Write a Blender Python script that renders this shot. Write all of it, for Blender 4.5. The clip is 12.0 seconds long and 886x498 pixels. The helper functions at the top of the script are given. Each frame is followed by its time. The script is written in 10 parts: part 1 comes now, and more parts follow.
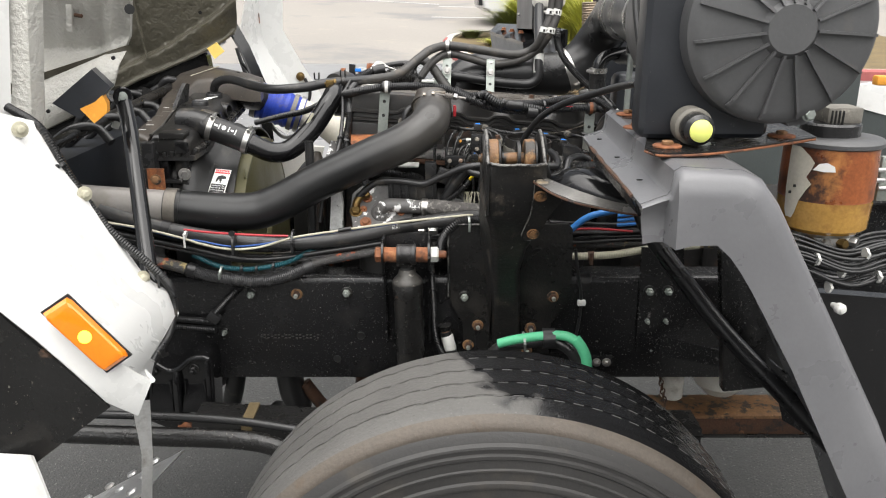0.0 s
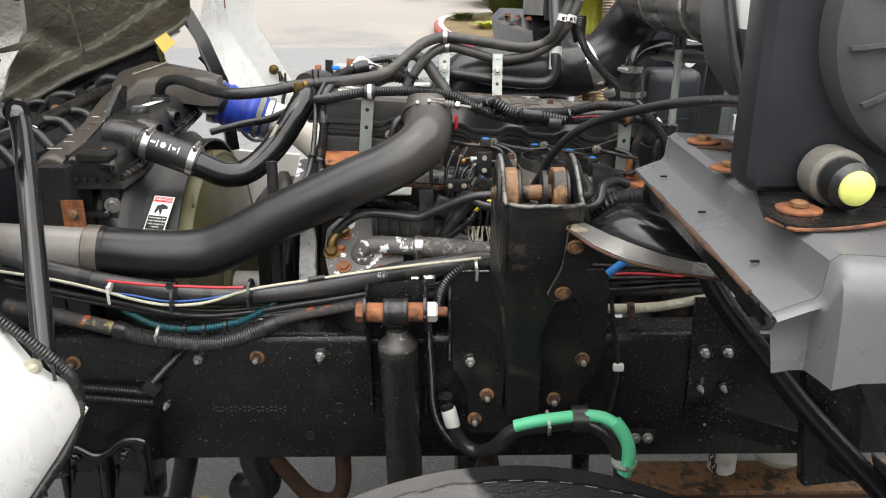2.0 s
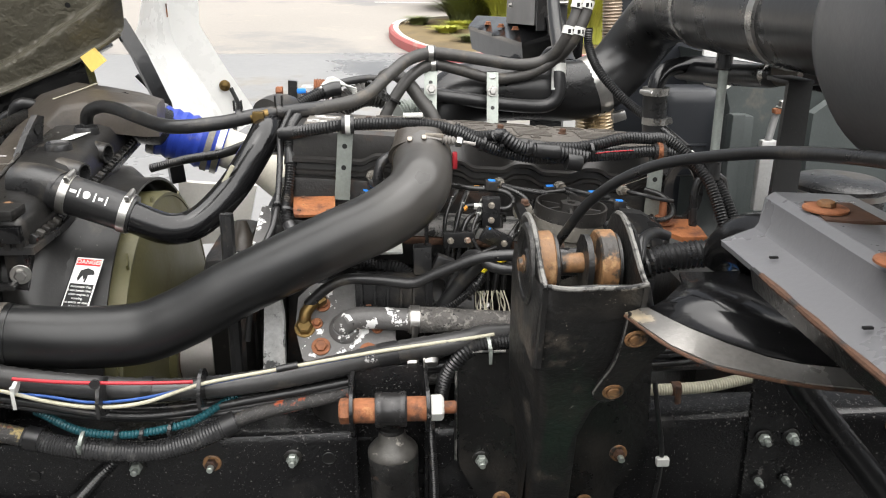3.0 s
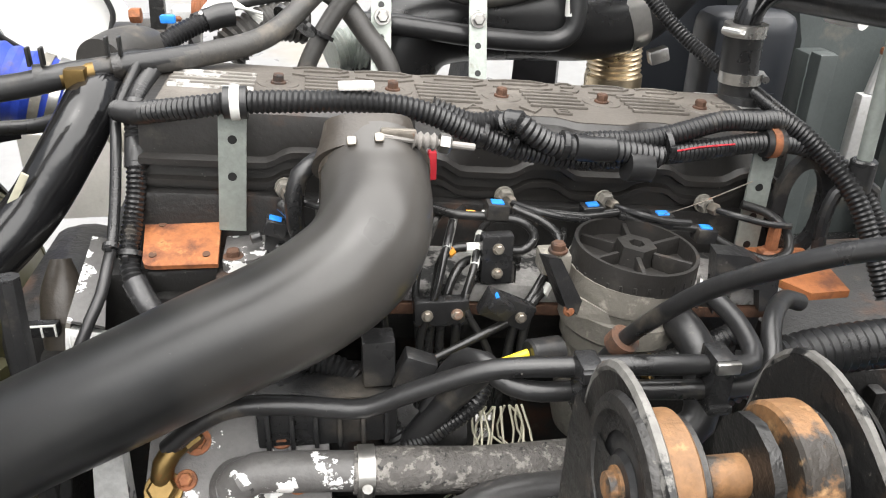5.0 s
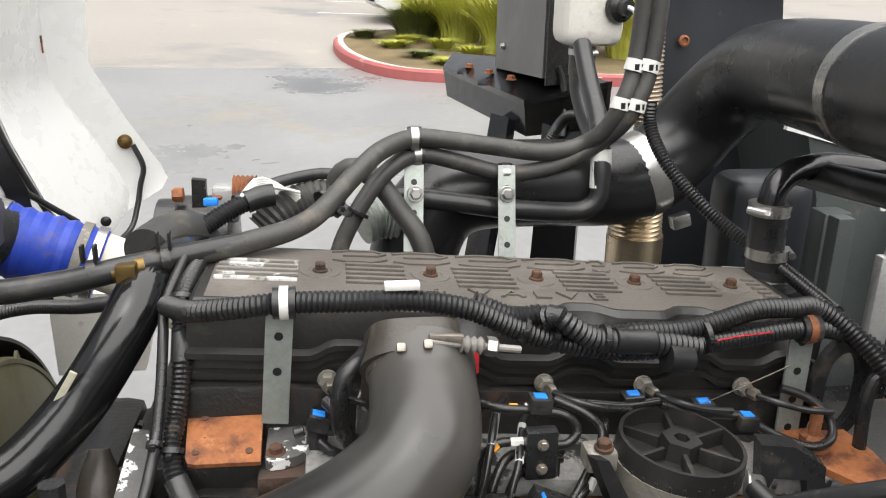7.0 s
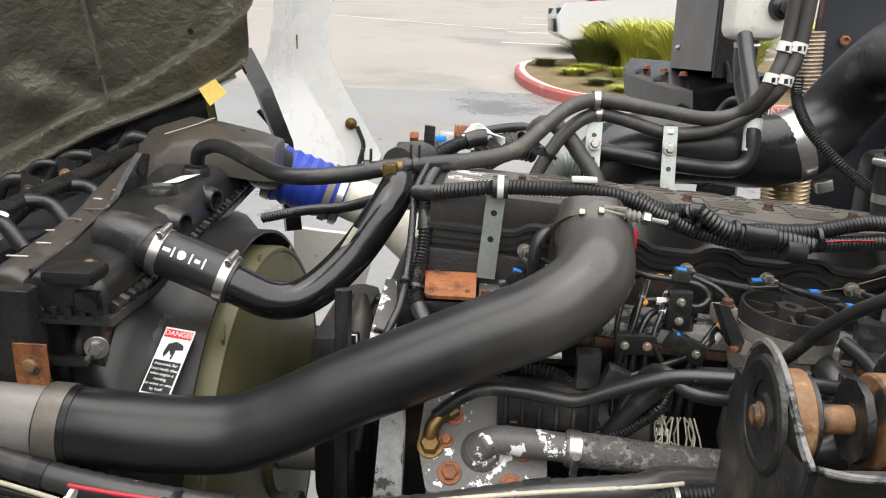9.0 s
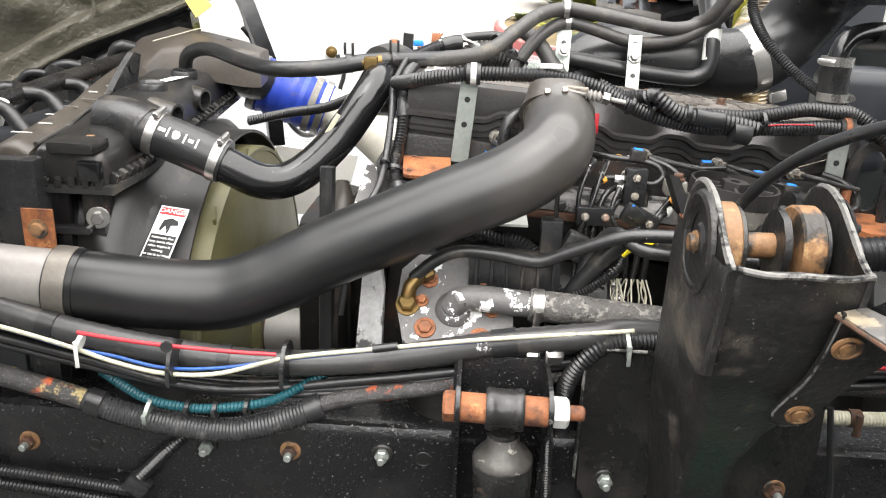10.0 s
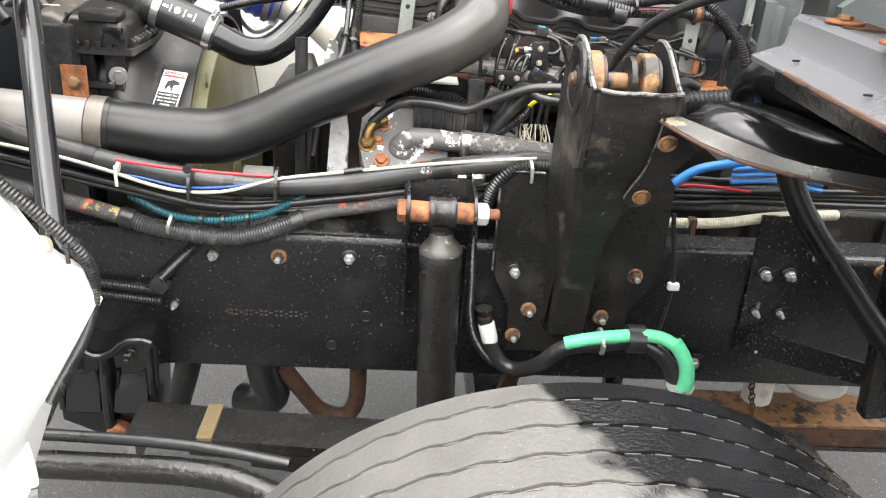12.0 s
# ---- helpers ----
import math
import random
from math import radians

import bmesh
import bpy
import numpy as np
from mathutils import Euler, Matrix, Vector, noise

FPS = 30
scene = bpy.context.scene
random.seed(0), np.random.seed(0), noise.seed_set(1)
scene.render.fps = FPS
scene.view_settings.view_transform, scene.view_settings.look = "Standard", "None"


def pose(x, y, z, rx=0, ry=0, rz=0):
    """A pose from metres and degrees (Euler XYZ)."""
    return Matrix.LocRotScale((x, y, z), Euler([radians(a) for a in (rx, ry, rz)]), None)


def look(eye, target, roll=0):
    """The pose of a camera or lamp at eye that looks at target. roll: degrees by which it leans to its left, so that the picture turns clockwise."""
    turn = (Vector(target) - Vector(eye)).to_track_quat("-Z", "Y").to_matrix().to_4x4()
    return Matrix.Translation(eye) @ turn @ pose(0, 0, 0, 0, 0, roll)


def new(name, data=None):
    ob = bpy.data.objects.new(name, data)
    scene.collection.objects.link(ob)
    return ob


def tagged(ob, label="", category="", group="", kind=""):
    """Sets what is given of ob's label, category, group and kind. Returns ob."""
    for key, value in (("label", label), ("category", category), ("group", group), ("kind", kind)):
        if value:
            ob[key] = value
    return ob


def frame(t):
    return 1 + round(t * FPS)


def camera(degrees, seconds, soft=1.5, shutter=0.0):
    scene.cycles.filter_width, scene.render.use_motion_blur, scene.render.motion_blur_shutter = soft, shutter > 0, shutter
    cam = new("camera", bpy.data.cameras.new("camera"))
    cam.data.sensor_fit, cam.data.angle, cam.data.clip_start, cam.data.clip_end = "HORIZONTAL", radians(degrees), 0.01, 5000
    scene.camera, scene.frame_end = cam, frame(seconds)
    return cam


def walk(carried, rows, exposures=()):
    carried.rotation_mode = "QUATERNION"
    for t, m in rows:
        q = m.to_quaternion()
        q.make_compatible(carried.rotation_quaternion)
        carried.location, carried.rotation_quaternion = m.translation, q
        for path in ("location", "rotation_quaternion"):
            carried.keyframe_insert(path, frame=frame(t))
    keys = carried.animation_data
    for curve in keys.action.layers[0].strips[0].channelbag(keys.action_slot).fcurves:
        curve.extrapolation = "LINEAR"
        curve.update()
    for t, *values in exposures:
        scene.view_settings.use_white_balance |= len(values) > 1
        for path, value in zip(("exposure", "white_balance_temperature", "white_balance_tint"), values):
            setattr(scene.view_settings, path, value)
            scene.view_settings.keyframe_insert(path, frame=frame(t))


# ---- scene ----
cam = camera(58.6, 12.0, soft=1.1)
METRES, EYE, TILT, LEAN, TURN = 2.53, 1.7, -18.0, 0.0, 0.0
ROWS = [
    (0.0, 0.0, 0.0, 0.0, 0.0, 0.0, -0.0),
    (0.5, -0.0157, 0.0095, 0.0012, -1.41, 0.43, 0.41),
    (1.0, -0.0199, 0.0498, 0.0129, -1.97, 0.19, 0.38),
    (1.5, -0.0096, 0.1114, 0.0353, -1.08, -0.42, 0.5),
    (2.0, -0.0061, 0.1622, 0.0514, -0.64, -1.26, 0.26),
    (2.5, -0.0231, 0.2221, 0.0711, -2.13, -0.98, 0.31),
    (3.0, -0.0322, 0.2815, 0.0912, -3.94, -1.1, 1.26),
    (3.5, -0.0256, 0.3476, 0.1109, -4.36, -2.27, 1.6),
    (5.5, -0.0271, 0.5381, 0.1631, -9.16, -9.87, 1.06),
    (6.0, -0.0292, 0.5502, 0.1784, -9.22, -9.11, 1.14),
    (6.5, -0.0311, 0.5332, 0.1839, -9.32, -5.41, 1.44),
    (7.0, -0.0391, 0.5066, 0.1827, -7.98, -0.59, 1.52),
    (9.0, -0.0566, 0.3892, 0.1187, 3.88, 1.53, -2.75),
    (9.5, -0.0508, 0.3627, 0.0942, 3.19, -0.0, -3.04),
    (10.0, -0.051, 0.3554, 0.0739, 2.33, -1.13, -3.03),
    (10.5, -0.0552, 0.3586, 0.0552, 2.25, -2.99, -3.25),
    (11.0, -0.0571, 0.3386, 0.0461, 1.88, -5.96, -4.01),
    (11.5, -0.0651, 0.2865, 0.0356, -0.85, -6.69, -4.12),
    (12.0, -0.0618, 0.2201, 0.0269, -3.15, -6.33, -2.9),
]
EXPOSURES = [(0.0, 1.52), (1.5, 1.52), (2.5, 1.6), (3.5, 1.8), (5.5, 2.15), (6.0, 2.0), (6.5, 1.72), (7.0, 1.5), (9.0, 1.45), (9.5, 1.85), (10.0, 2.35), (10.5, 2.85), (11.0, 3.0), (11.5, 2.95), (12.0, 2.65)]
walk(cam, [(t, pose(0, 0, EYE, TILT, LEAN, TURN) @ pose(METRES * x, METRES * y, METRES * z, 90 + pitch, roll, yaw)) for t, x, y, z, yaw, pitch, roll in ROWS], EXPOSURES)

# ---------------------------------------------------------------- world, light
world = bpy.data.worlds.new("overcast_sky")
scene.world = world
world.use_nodes = True
wn = world.node_tree
sky = wn.nodes.new("ShaderNodeTexSky")
sky.sky_type, sky.sun_disc = "NISHITA", False
sky.sun_elevation, sky.sun_rotation = radians(72), radians(200)
sky.dust_density, sky.air_density = 4.0, 1.0
pale = wn.nodes.new("ShaderNodeHueSaturation")
pale.inputs["Saturation"].default_value = 0.22
wn.links.new(sky.outputs[0], pale.inputs["Color"])
wn.links.new(pale.outputs[0], wn.nodes["Background"].inputs["Color"])
wn.nodes["Background"].inputs["Strength"].default_value = 0.05
sun_data = bpy.data.lights.new("sun", "SUN")
sun_data.energy, sun_data.angle, sun_data.color = 2.6, radians(110), (1.0, 0.975, 0.94)
sun = new("sun", sun_data)
sun.matrix_world = look((1.5, -3.0, 16), (0, 2, 1))


# ---------------------------------------------------------------- materials
def mat(name, col, rough=0.5, metal=0.0, vary=0.25, scale=9.0, grain=160.0, bump=0.15, layers=(), coat=0.0, deep=0.002, lump=0.0, specks=True):
    """layers: (colour, noise scale, threshold, softness, roughness) of dirt, rust or flaked paint over the base."""
    m = bpy.data.materials.new(name)
    m.use_nodes = True
    nt = m.node_tree
    bsdf = nt.nodes["Principled BSDF"]
    L = nt.links.new
    tc = nt.nodes.new("ShaderNodeTexCoord")

    def noise_tex(sc, detail=5.0, ro=0.6):
        n = nt.nodes.new("ShaderNodeTexNoise")
        n.inputs["Scale"].default_value, n.inputs["Detail"].default_value, n.inputs["Roughness"].default_value = sc, detail, ro
        L(tc.outputs["Object"], n.inputs["Vector"])
        return n.outputs["Fac"]

    def remap(src, a, b, c, d):
        r = nt.nodes.new("ShaderNodeMapRange")
        r.inputs[1].default_value, r.inputs[2].default_value, r.inputs[3].default_value, r.inputs[4].default_value = a, b, c, d
        L(src, r.inputs[0])
        return r.outputs[0]

    def mix(fac, a, b):
        x = nt.nodes.new("ShaderNodeMix")
        x.data_type = "RGBA"
        L(fac, x.inputs[0])
        for sock, val in ((x.inputs[6], a), (x.inputs[7], b)):
            if isinstance(val, tuple):
                sock.default_value = (*val, 1)
            else:
                L(val, sock)
        return x.outputs[2]

    lo = tuple(max(0, c * (1 - vary)) for c in col)
    hi = tuple(min(1, c * (1 + vary)) for c in col)
    big, fine = noise_tex(scale), noise_tex(grain, 3.0)
    colour = mix(remap(big, 0.3, 0.7, 0, 1), lo, hi)
    speck = mix(remap(fine, 0.35, 0.65, 0, 1), lo, hi)
    half = nt.nodes.new("ShaderNodeMix")
    half.data_type, half.inputs[0].default_value = "RGBA", 0.35
    L(colour, half.inputs[6]), L(speck, half.inputs[7])
    colour = half.outputs[2]
    ro = remap(big, 0.3, 0.7, max(0.03, rough - 0.09), min(1, rough + 0.09))
    layers = tuple(layers)
    if specks and max(col) < 0.09:
        layers += (((0.24, 0.225, 0.20), 330, 0.69, 0.04, 0.75), ((0.12, 0.11, 0.10), 48, 0.69, 0.08, 0.7))
    for lc, ls, th, soft, lr in layers:
        f = remap(noise_tex(ls, 6.0, 0.65), th, th + soft, 0, 1)
        colour = mix(f, colour, lc)
        x = nt.nodes.new("ShaderNodeMix")
        x.inputs[3].default_value = lr
        L(f, x.inputs[0]), L(ro, x.inputs[2])
        ro = x.outputs[0]
    L(colour, bsdf.inputs["Base Color"])
    L(ro, bsdf.inputs["Roughness"])
    bsdf.inputs["Metallic"].default_value = metal
    bsdf.inputs["Coat Weight"].default_value = coat
    if bump:
        b = nt.nodes.new("ShaderNodeBump")
        b.inputs["Strength"].default_value, b.inputs["Distance"].default_value = bump, deep
        L(fine, b.inputs["Height"])
        if lump:
            b2 = nt.nodes.new("ShaderNodeBump")
            b2.inputs["Strength"].default_value, b2.inputs["Distance"].default_value = lump, 0.006
            L(noise_tex(26, 3.0), b2.inputs["Height"])
            L(b2.outputs[0], b.inputs["Normal"])
        L(b.outputs[0], bsdf.inputs["Normal"])
    return m


RUST, DUST, GRIME = (0.28, 0.09, 0.03), (0.15, 0.128, 0.10), (0.045, 0.039, 0.033)
M_FRAME = mat("black_chassis_paint", (0.009, 0.009, 0.0095), 0.25, bump=0.5, grain=190, layers=((GRIME, 9, 0.60, 0.3, 0.55), ((0.20, 0.19, 0.18), 230, 0.625, 0.05, 0.7), ((0.30, 0.29, 0.27), 110, 0.690, 0.03, 0.7), ((0.11, 0.105, 0.10), 90, 0.630, 0.05, 0.6), (RUST, 60, 0.77, 0.04, 0.9)), specks=False)
M_BLACK = mat("gloss_black_paint", (0.007, 0.007, 0.0075), 0.17, bump=0.12, grain=60, lump=0.1, layers=((GRIME, 7, 0.62, 0.35, 0.4), ((0.12, 0.115, 0.11), 240, 0.69, 0.04, 0.6)))
M_WORN = mat("worn_black_paint", (0.012, 0.0118, 0.0115), 0.27, bump=0.7, grain=120, lump=0.25, layers=((GRIME, 8, 0.54, 0.35, 0.6), ((0.20, 0.18, 0.15), 170, 0.655, 0.05, 0.8), ((0.13, 0.075, 0.045), 15, 0.66, 0.12, 0.8)))
M_RUBBER = mat("rubber_hose", (0.016, 0.016, 0.0165), 0.33, bump=0.15, layers=((DUST, 16, 0.60, 0.3, 0.7),))
M_RUBBER2 = mat("grey_aged_rubber", (0.041, 0.039, 0.0365), 0.5, bump=0.25, layers=((DUST, 20, 0.55, 0.3, 0.8), ((0.02, 0.02, 0.02), 14, 0.62, 0.2, 0.5)))
M_BOOT = mat("charge_air_rubber", (0.0080, 0.0083, 0.0086), 0.34, bump=0.035, grain=170, scale=5, specks=False, layers=(((0.018, 0.0185, 0.019), 3, 0.56, 0.30, 0.45), ((0.26, 0.26, 0.25), 60, 0.71, 0.03, 0.8), ((0.22, 0.21, 0.20), 300, 0.715, 0.02, 0.8)))
M_LOOM = mat("black_split_loom", (0.014, 0.014, 0.0145), 0.3, bump=0.1, layers=((DUST, 25, 0.60, 0.3, 0.7),))
M_PLAST = mat("black_plastic", (0.018, 0.018, 0.0185), 0.28, bump=0.3, lump=0.12, layers=((DUST, 9, 0.56, 0.3, 0.6), ((0.33, 0.32, 0.30), 30, 0.73, 0.03, 0.8)))
M_COVER = mat("dark_cover_plastic", (0.0165, 0.0152, 0.0140), 0.46, bump=0.25, layers=((DUST, 8, 0.60, 0.3, 0.7), ((0.055, 0.030, 0.018), 9, 0.57, 0.12, 0.8)))
# Cover's top tone: real dust plus the light it catches, against darker sides.
M_COVT = mat("dusty_lit_cover_top", (0.094, 0.084, 0.073), 0.5, vary=0.25, bump=0.3, grain=200, layers=(((0.21, 0.19, 0.165), 7, 0.55, 0.3, 0.7), ((0.38, 0.36, 0.33), 120, 0.70, 0.04, 0.8)))
M_RIBW = mat("rubbed_bare_ribs", (0.16, 0.15, 0.135), 0.5, vary=0.2, bump=0.2, layers=(((0.62, 0.61, 0.59), 22, 0.48, 0.05, 0.5),))
M_BLOCK = mat("engine_black_paint", (0.011, 0.0105, 0.010), 0.48, bump=0.5, lump=0.2, layers=(((0.060, 0.030, 0.017), 9, 0.55, 0.12, 0.8), (RUST, 14, 0.66, 0.1, 0.9), (DUST, 20, 0.60, 0.25, 0.75)))
M_FLAKE = mat("flaked_paint_casting", (0.085, 0.082, 0.08), 0.5, bump=0.4, scale=14, specks=False, layers=(((0.70, 0.70, 0.69), 30, 0.56, 0.012, 0.45), ((0.02, 0.02, 0.02), 45, 0.66, 0.05, 0.6)))
M_ALU = mat("cast_aluminium", (0.55, 0.55, 0.54), 0.45, 0.85, vary=0.15, bump=0.2, layers=((DUST, 18, 0.55, 0.3, 0.8),))
M_STEEL = mat("bright_steel", (0.44, 0.43, 0.41), 0.32, 0.95, vary=0.15, bump=0.1, layers=((DUST, 28, 0.60, 0.15, 0.7), (RUST, 35, 0.70, 0.05, 0.8)))
M_ZINC = mat("zinc_strap", (0.30, 0.325, 0.30), 0.42, 0.5, vary=0.2, scale=30, bump=0.15, layers=((DUST, 30, 0.60, 0.2, 0.8), ((0.20, 0.10, 0.05), 40, 0.72, 0.06, 0.8)))
M_RUST = mat("orange_rust", (0.22, 0.08, 0.032), 0.75, vary=0.35, scale=20, bump=0.6, layers=(((0.07, 0.032, 0.02), 25, 0.52, 0.12, 0.8), ((0.38, 0.20, 0.09), 40, 0.62, 0.1, 0.9)))
M_BRASS = mat("brass", (0.17, 0.113, 0.043), 0.45, 0.9, layers=((RUST, 40, 0.6, 0.1, 0.8),))
M_WHITE = mat("white_cab_paint", (0.672, 0.672, 0.6552), 0.3, vary=0.03, bump=0.04, layers=(((0.46, 0.445, 0.41), 6, 0.58, 0.3, 0.5), ((0.28, 0.25, 0.21), 90, 0.735, 0.03, 0.7)))
M_UNDER = mat("sprayed_underseal", (0.085, 0.078, 0.058), 0.42, vary=0.10, scale=5, grain=70, bump=1.0, deep=0.006, layers=(((0.062, 0.057, 0.042), 4, 0.56, 0.25, 0.45), ((0.11, 0.10, 0.078), 9, 0.62, 0.2, 0.4)))
M_GREY = mat("grey_fender_plastic", (0.125, 0.125, 0.131), 0.3, vary=0.05, bump=0.10, layers=(((0.165, 0.165, 0.17), 3, 0.50, 0.3, 0.38), ((0.28, 0.28, 0.28), 34, 0.725, 0.03, 0.6), ((0.09, 0.09, 0.09), 5, 0.60, 0.15, 0.4), ((0.22, 0.215, 0.21), 260, 0.70, 0.04, 0.7)))
M_AIRCL = mat("air_cleaner_plastic", (0.072, 0.0725, 0.074), 0.45, vary=0.1, bump=0.15, layers=((DUST, 6, 0.60, 0.3, 0.7),))
M_TYRE = mat("tyre_tread_rubber", (0.089, 0.086, 0.081), 0.62, vary=0.2, scale=14, bump=0.9, specks=False, layers=(((0.22, 0.215, 0.205), 190, 0.64, 0.06, 0.8), ((0.025, 0.025, 0.025), 160, 0.66, 0.05, 0.7), ((0.012, 0.012, 0.012), 9, 0.70, 0.02, 0.2)))
M_WALLR = mat("tyre_sidewall", (0.030, 0.029, 0.028), 0.6, vary=0.15, scale=8, bump=0.3, layers=(((0.055, 0.048, 0.04), 9, 0.57, 0.2, 0.6), ((0.14, 0.135, 0.13), 150, 0.70, 0.04, 0.6)))
M_BLUE = mat("blue_silicone", (0.02125, 0.051, 0.357), 0.45, bump=0.05, layers=(((0.12, 0.10, 0.07), 16, 0.56, 0.15, 0.8),))
M_OLIVE = mat("olive_fan_plastic", (0.085, 0.079, 0.0325), 0.5, vary=0.2, bump=0.1, layers=(((0.09, 0.075, 0.04), 9, 0.58, 0.2, 0.7),))
M_YELLOW = mat("yellow_plastic", (0.85, 0.62, 0.16), 0.5, vary=0.1)
M_ORANGE = mat("orange_lens", (0.85, 0.22, 0.01), 0.15, vary=0.1, bump=0.0, coat=0.5)
M_LENS = mat("yellow_green_lens", (0.75, 0.80, 0.20), 0.3, vary=0.05, bump=0.0)
M_GREEN = mat("green_tape", (0.09, 0.46, 0.24), 0.5, vary=0.12, bump=0.1, layers=((DUST, 40, 0.65, 0.15, 0.8),))
M_RED = mat("red_wire", (0.40, 0.02, 0.03), 0.45)
M_CREAM = mat("cream_wire", (0.40, 0.38, 0.29), 0.5, layers=((DUST, 60, 0.64, 0.1, 0.8),))
M_BLUEW = mat("blue_wire", (0.018, 0.072, 0.27), 0.45)
M_TEAL = mat("teal_loom", (0.0078, 0.065, 0.08125), 0.45)
M_TIE = mat("white_nylon", (0.60, 0.60, 0.57), 0.5, vary=0.08, layers=((DUST, 60, 0.66, 0.1, 0.8),))
M_AMBERCAN = mat("amber_canister", (0.24, 0.070, 0.022), 0.30, vary=0.4, scale=10, bump=0.1, layers=(((0.040, 0.017, 0.010), 8, 0.52, 0.10, 0.3), ((0.46, 0.19, 0.055), 13, 0.55, 0.14, 0.35), ((0.020, 0.012, 0.009), 16, 0.64, 0.06, 0.4)), coat=0.2)
M_OIL = mat("amber_oil_band", (0.36, 0.20, 0.045), 0.16, vary=0.3, scale=12, bump=0.05, layers=(((0.15, 0.055, 0.018), 7, 0.50, 0.2, 0.2), ((0.13, 0.12, 0.045), 11, 0.60, 0.15, 0.2)), coat=0.3)
M_BODYG = mat("grey_green_box_paint", (0.052, 0.060, 0.059), 0.42, vary=0.15, bump=0.2, layers=((DUST, 9, 0.62, 0.2, 0.4),))
M_ASPHALT = mat("asphalt", (0.062, 0.062, 0.060), 0.8, vary=0.35, scale=3, grain=120, bump=1.0, deep=0.006, layers=(((0.20, 0.195, 0.185), 130, 0.60, 0.06, 0.85), ((0.015, 0.015, 0.015), 160, 0.60, 0.06, 0.7)))
M_CONC = mat("concrete", (0.50, 0.47, 0.42), 0.8, vary=0.1, scale=0.8, bump=0.2)
M_KERB = mat("red_kerb_paint", (0.31, 0.085, 0.08), 0.7, vary=0.2, scale=6, layers=(((0.33, 0.27, 0.22), 2.2, 0.60, 0.1, 0.8),))
M_SOIL = mat("planter_soil", (0.13, 0.095, 0.045), 0.95, vary=0.4, scale=3, bump=0.6)
M_LINE = mat("white_road_paint", (0.45, 0.45, 0.44), 0.7, vary=0.1)
M_CARW = mat("white_car_paint", (0.5, 0.5, 0.5), 0.2, vary=0.02, bump=0.0)
M_CARR = mat("red_car_paint", (0.5, 0.03, 0.03), 0.2, vary=0.05, bump=0.0)
M_GLASSD = mat("dark_car_glass", (0.02, 0.022, 0.025), 0.08, vary=0.05, bump=0.0)
M_TANK = mat("milky_tank", (0.62, 0.60, 0.55), 0.4, vary=0.1, scale=12, layers=(((0.25, 0.22, 0.18), 14, 0.6, 0.2, 0.7),))
M_GRASS = mat("grass_blades", (0.42, 0.43, 0.07), 0.6, vary=0.45, scale=2.5, bump=0.0)
M_GRASSD = mat("dark_grass_blades", (0.13, 0.15, 0.05), 0.6, vary=0.45, scale=3, bump=0.0)
M_DARKMETAL = mat("grey_cabinet_paint", (0.10, 0.10, 0.10), 0.45, vary=0.1, bump=0.1)
M_LABEL = mat("white_label", (0.8, 0.8, 0.78), 0.5, vary=0.03, bump=0.0)
M_LABELR = mat("red_label", (0.7, 0.03, 0.03), 0.5, vary=0.03, bump=0.0)
M_LABELK = mat("black_label", (0.005, 0.005, 0.005), 0.5, vary=0.03, bump=0.0, specks=False)

M_RUST2 = mat("brown_rust", (0.22, 0.115, 0.05), 0.6, vary=0.4, scale=22, bump=0.5, layers=(((0.028, 0.024, 0.02), 22, 0.50, 0.08, 0.45), ((0.40, 0.25, 0.12), 34, 0.60, 0.1, 0.8)))
M_MANI = mat("corroded_manifold", (0.30, 0.29, 0.28), 0.6, 0.3, vary=0.4, scale=30, bump=0.5, layers=(((0.03, 0.03, 0.03), 22, 0.52, 0.05, 0.6), (RUST, 30, 0.66, 0.08, 0.9)))
M_RUSTD = mat("dark_rust", (0.075, 0.036, 0.02), 0.8, vary=0.4, scale=25, bump=0.5, layers=(((0.022, 0.017, 0.015), 30, 0.52, 0.1, 0.7), ((0.20, 0.095, 0.045), 38, 0.64, 0.08, 0.9)))
M_HEAD = mat("dusty_header_plastic", (0.0135, 0.013, 0.0125), 0.32, vary=0.3, bump=0.25, lump=0.08, layers=(((0.085, 0.073, 0.058), 6, 0.57, 0.22, 0.5), ((0.45, 0.43, 0.40), 24, 0.72, 0.02, 0.7)))
M_HEADB = mat("brown_dusted_plastic", (0.050, 0.042, 0.034), 0.45, vary=0.3, bump=0.25, lump=0.08, layers=(((0.024, 0.022, 0.020), 7, 0.52, 0.18, 0.4), ((0.10, 0.082, 0.062), 11, 0.60, 0.2, 0.6), ((0.45, 0.43, 0.40), 24, 0.72, 0.02, 0.7)))
M_CRIMP = mat("scuffed_crimp", (0.06, 0.057, 0.052), 0.45, 0.3, vary=0.3, scale=60, bump=0.3, layers=(((0.30, 0.28, 0.25), 45, 0.60, 0.05, 0.6),))
M_SHROUD = mat("black_shroud_plastic", (0.012, 0.0118, 0.0115), 0.42, vary=0.15, bump=0.12, lump=0.05, layers=((DUST, 7, 0.62, 0.3, 0.6),))
M_DULL = mat("dull_grey_clamp_steel", (0.17, 0.155, 0.135), 0.5, 0.7, vary=0.2, scale=30, bump=0.1)
M_SLEEVE = mat("dark_steel_sleeve", (0.034, 0.033, 0.033), 0.27, 0.5, vary=0.2, scale=20, bump=0.1)
M_EDGE = mat("chipped_bare_edge", (0.16, 0.155, 0.145), 0.45, 0.3, vary=0.3, scale=40, bump=0.4, specks=False, layers=(((0.015, 0.015, 0.015), 34, 0.52, 0.05, 0.4), ((0.20, 0.09, 0.04), 30, 0.64, 0.08, 0.8)))
